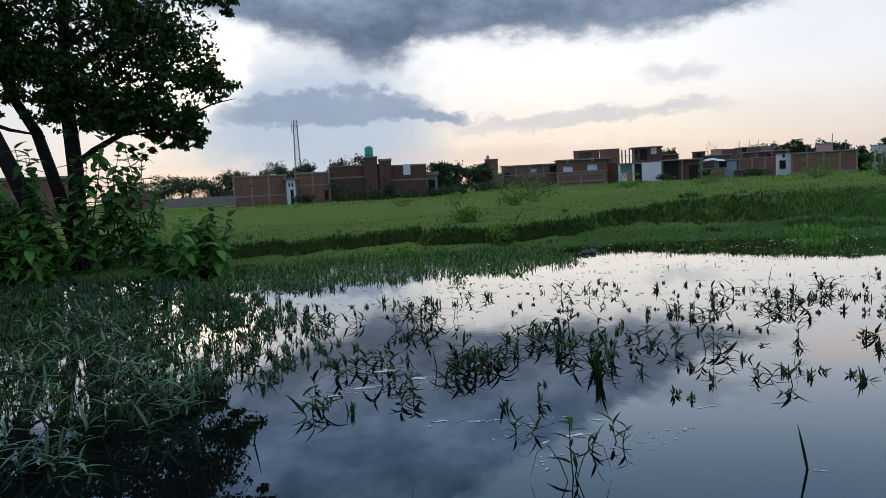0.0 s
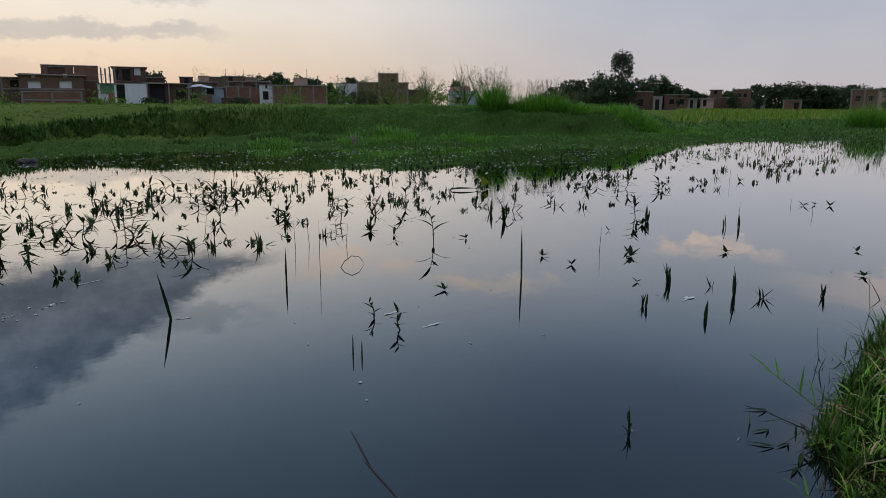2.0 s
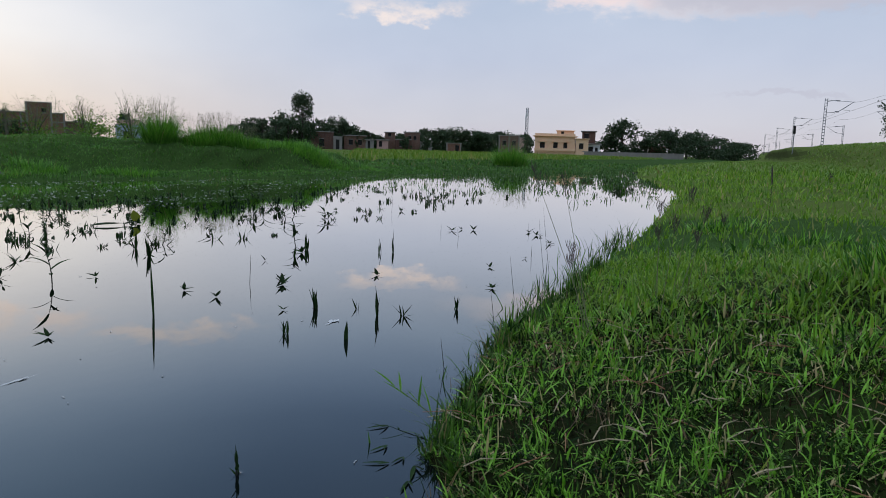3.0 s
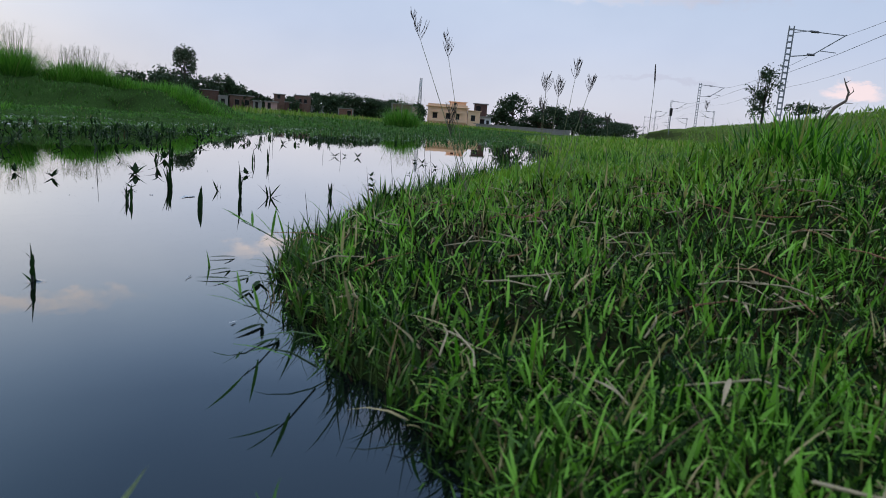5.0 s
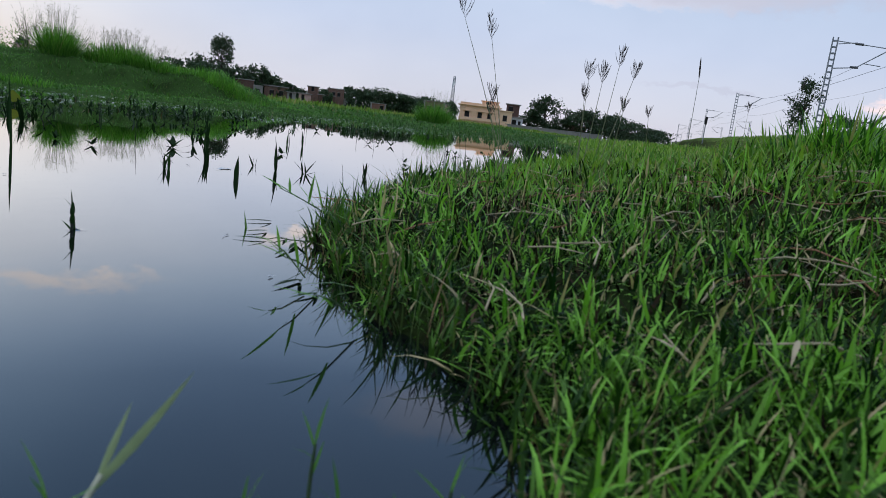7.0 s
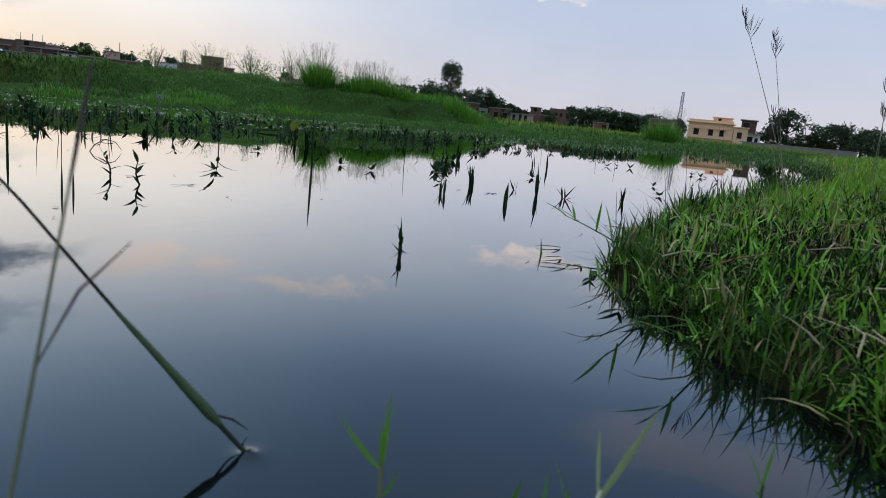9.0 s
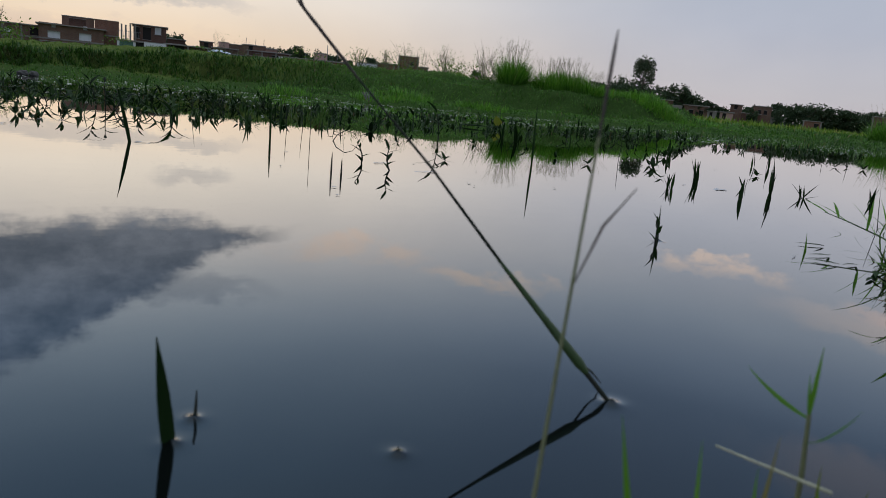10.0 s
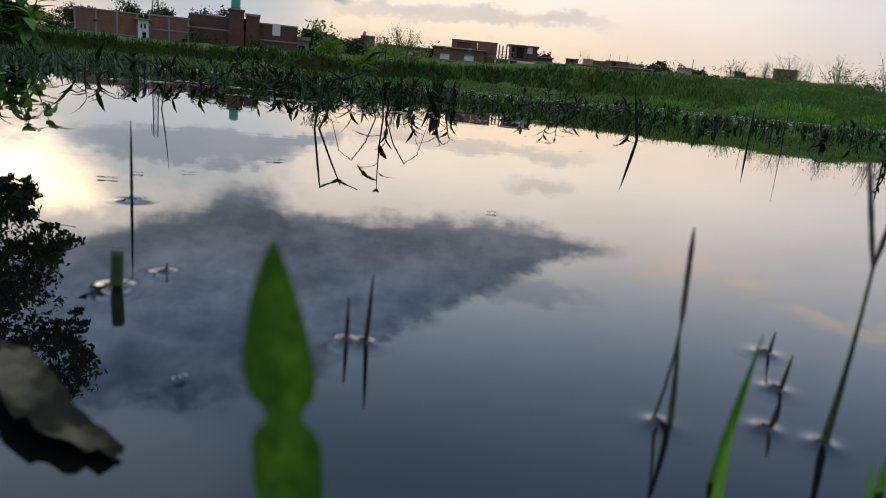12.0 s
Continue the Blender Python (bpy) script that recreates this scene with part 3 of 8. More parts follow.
def make_ground():
    xs = spaced((-900, -100, 80), (-100, -30, 7), (-30, -12, 0.8), (-12, -6, 0.4), (-6, 0.6, 0.2), (0.6, 5.0, 0.055), (5.0, 9.0, 0.14), (9.0, 25, 0.22), (25, 30, 0.5), (30, 70, 1.2), (70, 250, 10), (250, 900, 80))
    ys = spaced((-900, -60, 80), (-60, -12, 4), (-12, -3, 0.5), (-3, -1.2, 0.16), (-1.2, 1.6, 0.055), (1.6, 12, 0.9), (12, 20, 0.09), (20, 27, 0.3), (27, 60, 1.5), (60, 200, 10), (200, 900, 80))
    gx, gy = np.meshgrid(xs, ys)
    verts = np.stack([gx.ravel(), gy.ravel(), height(gx, gy).ravel()], 1)
    nx, ny = len(xs), len(ys)
    i = (np.arange(ny - 1)[:, None] * nx + np.arange(nx - 1)[None]).ravel()
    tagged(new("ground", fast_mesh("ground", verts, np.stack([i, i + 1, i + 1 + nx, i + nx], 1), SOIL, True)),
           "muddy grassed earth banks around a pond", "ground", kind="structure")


def make_water():
    me = fast_mesh("water", [(-32, -1.5, 0), (56, -1.5, 0), (56, 18, 0), (-32, 18, 0)], [(0, 1, 2, 3)], WATER)
    tagged(new("water", me), "still dark pond water mirroring the evening sky", "water", kind="structure")


make_ground()
make_water()


# ---------------------------------------------------------------- grass
def scatter(n, x0, x1, y0, y1, keep, seed):
    r = np.random.RandomState(seed)
    x, y = r.uniform(x0, x1, n), r.uniform(y0, y1, n)
    ok = keep(x, y, r)
    return x[ok], y[ok], r


def low_path(x, y):
    """Distance from the stretch of bank where the camera comes down low."""
    line = [(1.36, -0.09), (1.25, 0.07), (1.0, 0.23), (0.6, 0.36), (0.28, 0.39)]
    best = np.full(len(x), 9.0)
    for (ax, ay), (bx, by) in zip(line, line[1:]):
        t = np.clip(((x - ax) * (bx - ax) + (y - ay) * (by - ay)) / ((bx - ax) ** 2 + (by - ay) ** 2), 0, 1)
        best = np.minimum(best, np.hypot(x - ax - t * (bx - ax), y - ay - t * (by - ay)))
    return best


def grass_patch(name, pts, length, width, mat, label, seed, lean=0.35, bend=0.9, segs=3, sink=0.01):
    x, y = pts
    r = np.random.RandomState(seed)
    n = len(x)
    base = np.stack([x, y, height(x, y) - sink], 1)
    v, f = blades(base, length * r.uniform(0.55, 1.35, n), width * r.uniform(0.65, 1.3, n), r.uniform(0, 2 * np.pi, n),
                  np.abs(r.normal(0, lean, n)), r.uniform(0.1, bend, n), segs, np.pi / 2 + r.normal(0, 0.5, n))
    return tagged(new(name, fast_mesh(name, v, f, mat)), label, "grass", kind="stuff")


def grass_shoots(name, pts, size, width, mat, label, seed, lean=0.45, per=4, sink=0.01, open_up=(0.45, 1.25), segs=4, bend=1.1, aim=None):
    """Turf of small shoots: each a leaning stem with leaves set alternately along it."""
    x, y = pts
    r = np.random.RandomState(seed)
    n = len(x)
    size = np.broadcast_to(size, n) * r.uniform(0.6, 1.35, n)
    width = np.broadcast_to(width, n)
    foot = np.stack([x, y, height(x, y) - sink], 1)
    head, tilt = aim or (r.uniform(0, 2 * np.pi, n), np.abs(r.normal(0, lean, n)))
    stem = np.stack([np.cos(head) * np.sin(tilt), np.sin(head) * np.sin(tilt), np.cos(tilt)], 1) * (size * r.uniform(0.45, 0.95, n))[:, None]
    sets = [blades(foot, np.linalg.norm(stem, axis=1), 0.0028, head, tilt, np.zeros(n), 2, r.uniform(0, 3.1, n))]
    fan = r.uniform(0, 2 * np.pi, n)
    for k in range(per):
        f = (k + 0.6) / per
        top = k == per - 1
        turn = fan + np.pi * k + r.normal(0, 0.5, n)
        start = np.abs(r.normal(0.25, 0.45 * lean + 0.1, n)) if top else r.uniform(*open_up, n)
        sets.append(blades(foot + stem * f, size * r.uniform(0.6, 1.5, n), width * r.uniform(0.6, 1.25, n), turn, start, r.uniform(-0.1, bend, n), segs, np.pi / 2 + r.normal(0, 0.45, n)))
    v, f = joined(*sets)
    return tagged(new(name, fast_mesh(name, v, f, mat)), label, "grass", kind="stuff")


BARE_SPOTS = ((3.24, 0.30, 0.15), (4.63, 0.16, 0.20), (3.45, -0.48, 0.16), (2.88, -0.08, 0.10), (4.0, -0.1, 0.12), (8.1, 0.6, 0.3))


def bare_patch(x, y):
    """Above 0 where the turf is worn down to litter and mud."""
    worn = 0.8 * waves(x, y, 0.55, 11) + 0.5 * waves(x, y, 0.21, 63) - 0.75
    for cx, cy, size in BARE_SPOTS:
        worn = worn + 1.3 * np.exp(-((x - cx) ** 2 + (y - cy) ** 2) / size ** 2)
    return worn


def to_water(x, y):
    """Heading from the near bank straight out over the water."""
    return np.arctan2(near_off(x, y - 0.06) - near_off(x, y + 0.06), near_off(x - 0.06, y) - near_off(x + 0.06, y))


def turf_clumps(name, centres, per, radius, size, width, mat, label, seed, up=0.15, out=0.95, leaves=4, segs=3, open_up=(0.6, 1.75), inland=0.0, bend=1.5):
    """Turf in clumps: shoots crowd upright at each centre and lean outwards at its rim."""
    cx, cy = centres
    r = np.random.RandomState(seed)
    n = len(cx)
    a, d = r.uniform(0, 2 * np.pi, n * per), np.sqrt(r.uniform(0, 1, n * per))
    rad = np.repeat(np.broadcast_to(radius, n) * r.uniform(0.6, 1.4, n), per)
    x, y = np.repeat(cx, per) + rad * d * np.cos(a), np.repeat(cy, per) + rad * d * np.sin(a)
    tall = np.repeat(np.broadcast_to(size, n) * r.uniform(0.6, 1.45, n), per) * (1.15 - 0.4 * d)
    wide = np.repeat(np.broadcast_to(width, n) * r.uniform(0.8, 1.2, n), per)
    head = a + np.repeat(r.normal(0, 0.8, n), per) + r.normal(0, 0.8, n * per)
    tilt = up + out * d * r.uniform(0.2, 1.25, n * per)
    ok = near_off(x, y) > inland
    return grass_shoots(name, (x[ok], y[ok]), tall[ok], wide[ok], mat, label, seed + 1, 0.5, leaves, 0.012, open_up, segs, bend, (head[ok], tilt[ok]))


def near_bank_grass():
    def keep(x, y, r):
        d = np.hypot(x - 1.7, y)
        fade = np.clip((x - 0.6) / 0.8 + 0.3 * waves(x, y, 0.7, 88), 0, 1) * np.clip((y + 3.2) / 1.2 + 0.4 * waves(x, y, 0.7, 89), 0, 1)
        return (near_off(x, y) > 0.03) & (low_path(x, y) > 0.06) & (r.uniform(0, 1, len(x)) < fade) & (r.uniform(0, 1, len(x)) < np.clip(1.5 / (d + 0.3), 0.16, 1)) & (bare_patch(x, y) + r.normal(0, 0.2, len(x)) < 0.0)
    x, y, r = scatter(3900, 0.6, 5.0, -3.2, 1.35, keep, 21)
    d, off = np.hypot(x - 1.7, y), low_path(x, y)
    size = np.interp(d, [0, 1, 3], [0.042, 0.047, 0.052]) * np.interp(off, [0.06, 0.4], [0.6, 1.0]) * (1 + 0.35 * waves(x, y, 0.8, 62))
    turf_clumps("bank_grass", (x, y), 13, np.interp(d, [0, 1, 4], [0.05, 0.055, 0.10]), size, np.interp(d, [0, 1, 4], [0.0050, 0.0056, 0.0100]), GRASS_NEAR, "lush green bent grass shoots covering the near bank", 22, 0.2, 1.1)
    x, y, r = scatter(330, 1.72, 2.4, -0.6, 0.2, lambda x, y, r: (near_off(x, y) > 0.0) & (low_path(x, y) > 0.3), 421)
    turf_clumps("close_grass", (x, y), 9, 0.045, 0.044, 0.0056, GRASS_NEAR, "fresh bent grass right at the corner of the bank", 422, 0.2, 1.1, 4, 4)
    # a thin lower sward, near black to stand for shade between the clumps
    def low(x, y, r):
        d = np.hypot(x - 1.7, y)
        return (near_off(x, y) > 0.03) & (low_path(x, y) > 0.06) & (r.uniform(0, 1, len(x)) < np.clip(1.4 / (d + 0.3), 0.12, 1)) & (bare_patch(x, y) + r.normal(0, 0.3, len(x)) < 0.25)
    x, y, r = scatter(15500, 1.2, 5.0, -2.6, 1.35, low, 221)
    grass_shoots("low_sward", (x, y), 0.028, np.interp(np.hypot(x - 1.7, y), [0, 4], [0.0048, 0.009]), SWARD, "low near-black blades that stand for the shade between the clumps", 222, 1.0, 3, 0.008, (0.8, 1.7), 2)

    x, y, r = scatter(13000, 3.6, 7.2, -3.2, 1.4, lambda x, y, r: (near_off(x, y) > 0.05) & (r.uniform(0, 1, len(x)) < np.clip((x - 3.5) / 1.6, 0, 1)), 321)
    grass_shoots("fresh_bank_grass", (x, y), 0.055 * (1 + 0.6 * waves(x, y, 0.9, 68) + 0.3 * waves(x, y, 0.3, 69)), 0.011, STRIP, "short fresh green grass on the rising bank", 322, 0.8, 3, 0.01, (0.4, 1.5), 2)

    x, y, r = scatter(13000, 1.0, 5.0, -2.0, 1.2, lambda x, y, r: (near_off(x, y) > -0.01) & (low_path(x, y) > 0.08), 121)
    grass_patch("darkened_dead_growth", (x, y), 0.05, 0.0065, UNDER, "brown dead undergrowth, darkened for the shade between the blades", 122, 1.3, 0.5, 3, 0.0)
    x, y, r = scatter(5200, 1.2, 6.4, -2.6, 1.3, lambda x, y, r: (near_off(x, y) > 0.03) & (low_path(x, y) > 0.35) & (waves(x, y, 0.45, 61) + r.normal(0, 0.3, len(x)) > 0.55), 123)
    grass_shoots("upright_shoots", (x, y), 0.06, 0.0066, GRASS_TALL, "bright upright grass shoots in clumps", 124, 0.3, 4, 0.01, (0.15, 0.8))

    # the steep edge: ragged clumps of upright shoots at the water's margin, some leaning out over it
    def edge(x, y, r):
        off = near_off(x, y)
        return (off > -0.01) & (off < 0.10) & (low_path(x, y) > 0.22) & (waves(x, y, 0.33, 64) + r.normal(0, 0.35, len(x)) > -0.1)
    x, y, r = scatter(7000, 1.6, 6.8, -0.2, 1.5, edge, 23)
    turf_clumps("shore_grass", (x, y), 7, 0.028, np.interp(x, [1.5, 2.2, 3.0, 6.0], [0.040, 0.052, 0.056, 0.075]), 0.0062, SHORE_BLADE, "ragged upright grass clumps on the steep edge of the water", 24, 0.08, 0.4, 4, 3, (0.15, 1.0), -0.01, 0.9)
    x, y, r = scatter(9000, 1.75, 4.6, -0.1, 1.3, lambda x, y, r: (near_off(x, y) > -0.02) & (near_off(x, y) < 0.06) & (low_path(x, y) > 0.3) & (r.uniform(0, 1, len(x)) < 0.5), 323)
    grass_patch("edge_stems", (x, y), np.interp(x, [1.8, 2.3, 4.0], [0.07, 0.12, 0.13]), 0.0034, EDGE_STEM, "thin brown-green stems standing at the undercut edge", 324, 0.25, 0.5, 3)
    n = 50
    r = np.random.RandomState(325)
    x = r.uniform(1.9, 4.4, n)
    y = along(SHORE_NEAR, x) - r.uniform(-0.01, 0.07, n)
    ok = (near_off(x, y) > -0.02) & (near_off(x, y) < 0.08)
    x, y = x[ok], y[ok]
    n = len(x)
    v, f = blades(np.stack([x, y, height(x, y) + r.uniform(0.0, 0.05, n)], 1), r.uniform(0.08, 0.19, n), r.uniform(0.004, 0.0075, n), to_water(x, y) + r.normal(0, 0.6, n), r.uniform(0.4, 1.0, n), r.uniform(0.2, 1.1, n), 4, np.pi / 2 + r.normal(0, 0.4, n))
    tagged(new("overhanging_blades", fast_mesh("overhanging_blades", v, f, SHORE_BLADE)), "long blades arching from the bank out over the water", "grass", kind="stuff")

    # stems that stand out in the water along the edge
    def fringe(x, y, r):
        off = near_off(x, y)
        return (off > -0.30 - 0.05 * x) & (off < 0.0) & (x > 2.9) & (r.uniform(0, 1, len(x)) < 0.5 * np.clip(0.3 + waves(x, y, 0.6, 65) + 0.6 * waves(x, y, 0.2, 66), 0, 1) * np.exp(off / 0.16))
    x, y, r = scatter(12000, 2.9, 9.5, 0.6, 2.2, fringe, 223)
    grass_shoots("fringe_grass", (x, y), np.interp(x, [2.9, 3.6, 6.0, 9.5], [0.06, 0.085, 0.13, 0.18]), np.interp(x, [3, 9], [0.006, 0.009]), SHORE_BLADE, "thin dark grass stems standing in the shallow margin", 224, 0.3, 3, 0.0, (0.2, 1.0), 3)

    def behind(x, y, r):
        return (near_off(x, y) > 0.0) & (low_path(x, y) > 0.2) & (x + 0.3 * waves(x, y, 0.7, 90) < 1.0)
    x, y, r = scatter(11000, -4.5, 1.3, -3.4, 0.8, behind, 25)
    grass_patch("trampled_grass", (x, y), 0.065, 0.013, GRASS_NEAR, "short trampled grass on the near shore", 26, 0.7, 1.3, 2)

    # the rest of the near bank, all round
    def outer(x, y, r):
        inside = (x > -4 + 0.3 * waves(x, y, 0.8, 82)) & (x < 7.0) & (y > -2.6 + 0.25 * waves(x, y, 0.8, 83))
        return (near_off(x, y) > 0.0) & ~inside & (y < 4.0)
    x, y, r = scatter(12000, -14.0, 8.0, -9.0, 2.2, outer, 225)
    grass_patch("outer_bank_grass", (x, y), 0.11, 0.034, WET_TURF, "rough grass of the wider near bank", 226, 0.7, 1.2, 2)

    def dry(x, y, r):
        return (near_off(x, y) > 0.02) & (low_path(x, y) > 0.25) & (bare_patch(x, y) + r.normal(0, 0.35, len(x)) > 0.1)
    x, y, r = scatter(12000, 1.2, 6.0, -2.2, 1.2, dry, 27)
    grass_patch("dead_straw", (x, y), 0.06, 0.0036, GRASS_DRY, "dead brown straw matted in the turf", 28, 1.2, 0.6, 3, -0.012)
    x, y, r = scatter(2600, 1.2, 5.6, -2.2, 1.2, lambda x, y, r: (near_off(x, y) > 0.04) & (low_path(x, y) > 0.25), 127)
    grass_patch("creeping_runners", (x, y), 0.10, 0.0022, GRASS_DRY, "long dry runners creeping through the turf", 128, 1.3, 0.5, 4, -0.025)


def middle_bank_grass():
    def keep(x, y, r):
        return (near_off(x, y) > -0.05) & (r.uniform(0, 1, len(x)) < np.clip(9.0 / x, 0.12, 1))
    x, y, r = scatter(47000, 5.6, 34.0, -10.0, 4.0, keep, 31)
    size = np.interp(x, [5, 12, 34], [0.07, 0.11, 0.22]) * (1 + 0.5 * waves(x, y, 1.8, 67))
    grass_patch("meadow_strip_grass", (x, y), size, np.interp(x, [5, 12, 34], [0.010, 0.02, 0.05]), STRIP, "green grass of the strip below the embankment", 32, 0.4, 1.0, 3)
    x, y, r = scatter(18000, 34.0, 120.0, -16.0, 7.5, lambda x, y, r: (near_off(x, y) > 0.0), 33)
    grass_patch("embankment_grass", (x, y), 0.22, 0.09, EMBANK, "rough grass on the railway embankment", 34, 0.4, 1.0, 2)
    x, y, r = scatter(15000, 3.0, 24.0, -12.0, -5.0, lambda x, y, r: y < along(TRACK, x) + 3.6, 35)
    grass_patch("slope_grass", (x, y), 0.14, 0.03, EMBANK, "tall weeds on the embankment slope", 36, 0.35, 0.9, 3)


def grass_tuft(x, y, tall, spread, n, seed, mat=GRASS_TALL, label="bright green tuft of tall grass on the bank", width=0.008, wisps=0):
    r = np.random.RandomState(seed)
    a, d = r.uniform(0, 2 * np.pi, n), spread * np.sqrt(r.uniform(0, 1, n))
    px, py = d * np.cos(a), d * np.sin(a)
    base = np.stack([px, py, height(x + px, y + py) - height(x, y) - 0.02], 1)
    v, f = blades(base, tall * r.uniform(0.5, 1.1, n) * (1 - 0.35 * d / spread), width * r.uniform(0.6, 1.2, n), a + r.normal(0, 1.0, n), 0.08 + 0.45 * d / spread * r.uniform(0.2, 1.4, n),
                  r.uniform(0.1, 0.9, n), 4)
    ob = thing("grass_tuft", x, y, float(height(x, y)), 0, label, "grass tuft", "tall grass tufts")
    part("foliage", fast_mesh("foliage", v, f, mat), mat, ob)["kind"] = "stuff"
    runs = []
    for k in range(wisps):
        b, s = r.uniform(0, 2 * np.pi), spread * r.uniform(0.1, 0.8)
        q = Vector((s * math.cos(b), s * math.sin(b), 0))
        e = q * 1.7 + Vector((r.normal(0, 0.2), r.normal(0, 0.2), tall * r.uniform(0.85, 1.2)))
        runs.append(([q, q.lerp(e, 0.6) + Vector((0, 0, 0.05)), e], [0.003, 0.0025, 0.0015]))
        for j in range(5):
            p = q.lerp(e, 0.78 + 0.05 * j)
            runs.append(([p, p + Vector((r.normal(0, 0.07), r.normal(0, 0.07), 0.06))], [0.002, 0.001]))
    if runs:
        part("seed_plume", tube_mesh("seed_plume", runs, STEM_PALE, 4), STEM_PALE, ob)["kind"] = "stuff"
    return ob


def far_bank_grass():
    def keep(x, y, r):
        d = far_off(x, y)
        return (d > -0.15) & (d < 13) & (((steep(x, y) < 0.4) & (steep(x, y + 0.3) < 0.6)) | (x > 5)) & (r.uniform(0, 1, len(x)) < np.clip(1.4 - d / 12, 0.3, 1))
    x, y, r = scatter(100000, -16.0, 40.0, 8.0, 29.0, keep, 41)
    d = far_off(x, y)
    tall = np.interp(d, [0, 1, 5, 13], [0.11, 0.07, 0.06, 0.06]) * (1 + 0.5 * waves(x, y, 2.2, 13))
    wet = d + r.normal(0, 0.8, len(x)) < np.interp(x, [-3, 2, 7, 14], [3.0, 2.0, 5.0, 6.5])
    grass_patch("far_shore_turf", (x[wet], y[wet]), tall[wet], 0.023, WET_TURF, "dark green turf of the low strip along the far shore", 42, 0.6, 1.1, 3)
    grass_patch("far_bank_grass", (x[~wet], y[~wet]), tall[~wet], 0.022, GRASS_SHORT, "short green turf above the far bank's step", 49, 0.6, 1.1, 3)
    # weeds crowd the steep step faces; their dark green carries its shade
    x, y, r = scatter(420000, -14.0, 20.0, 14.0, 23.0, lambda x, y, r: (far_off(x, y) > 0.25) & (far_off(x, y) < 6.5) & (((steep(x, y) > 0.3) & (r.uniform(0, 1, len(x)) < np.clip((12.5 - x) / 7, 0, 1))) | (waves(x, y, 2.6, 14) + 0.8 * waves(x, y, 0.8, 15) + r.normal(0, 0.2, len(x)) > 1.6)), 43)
    grass_patch("bank_weeds", (x, y), 0.16, 0.024, BANK_DARK, "ragged weeds along the far bank's steps, the step's shade in their dark green", 44, 0.45, 1.2, 3)

    x, y, r = scatter(54000, 9.5, 28.0, 12.0, 21.0, lambda x, y, r: (far_off(x, y) > 0.2) & (far_off(x, y) < 7.5) & (x + r.normal(0, 0.6, len(x)) > 10.5), 141)
    grass_patch("mound_turf", (x, y), 0.075 * (1 + 0.6 * waves(x, y, 1.4, 142) + 0.35 * waves(x, y, 0.45, 144)), 0.02, MOUND, "lumpy green turf on the mound by the far shore", 143, 0.7, 1.1, 2)

    x, y, r = scatter(16000, 26.0, 58.0, 6.5, 22.0, lambda x, y, r: (far_off(x, y) > -0.4) & (far_off(x, y) < 9) & (near_off(x, y) < 0.3) & (waves(x, y, 3.0, 145) + r.normal(0, 0.6, len(x)) > -0.5), 146)
    grass_patch("arm_shore_weeds", (x, y), 0.17 * (1 + 0.6 * waves(x, y, 2.4, 147)), 0.045, WET_TURF, "lumpy weeds on the flat shore of the far arm", 148, 0.6, 1.0, 2)

    def field(x, y, r):
        lawn = np.clip((y - 52 - 9 * waves(x, y, 30.0, 117)) / 12, 0.03, 1)
        return (far_off(x, y) > 10) & (r.uniform(0, 1, len(x)) < np.clip(40.0 / np.hypot(x, y), 0.1, 1) * np.where(x < 8, lawn, 1))
    x, y, r = scatter(46000, -75.0, 70.0, 22.0, 98.0, field, 45)
    size = np.interp(np.hypot(x, y), [22, 95], [0.18, 0.42])
    tuft = 1 + 0.9 * np.clip(waves(x, y, 14.0, 16), -0.6, 1)
    grass_patch("meadow_grass", (x, y), 0.5 * size * tuft, size * 0.22, GRASS_FAR, "green meadow in front of the brick houses", 46, 0.4, 1.0, 2)
    x, y, r = scatter(28000, 26.0, 140.0, 9.0, 75.0, lambda x, y, r: (far_off(x, y) > 9) & (y < 0.62 * x) & (y > 0.10 * x + 4), 47)
    grass_patch("crop_field", (x, y), 0.42, 0.08, RICE, "yellow-green ripening crop field", 48, 0.25, 0.8, 2)


near_bank_grass()
middle_bank_grass()
far_bank_grass()
# tall tufts: on the mound, at the meadow's end, on the near bank
for x, y, tall, spread, n in ((17.3, 17.3, 1.4, 0.42, 1000), (18.5, 16.7, 1.0, 0.55, 800), (19.1, 16.4, 1.05, 0.55, 800), (19.6, 16.1, 0.75, 0.6, 600), (20.3, 15.7, 0.5, 0.6, 400), (21.2, 15.2, 0.5, 0.7, 500), (21.8, 14.8, 0.55, 0.6, 500),
                              (22.4, 14.4, 0.4, 0.7, 400), (23.4, 13.7, 0.35, 0.7, 300), (35.5, 12.1, 1.6, 0.78, 1100), (13.0, 17.0, 0.5, 0.6, 400), (11.5, 16.4, 0.4, 0.7, 400), (14.5, 15.6, 0.4, 0.8, 450), (9.0, 16.6, 0.35, 0.7, 350)):
    grass_tuft(x, y, 0.92 * tall, 1.1 * spread, int(n * 1.3), int(x * 10), TUFT, width=0.016, wisps=60 if tall > 0.7 else 0)
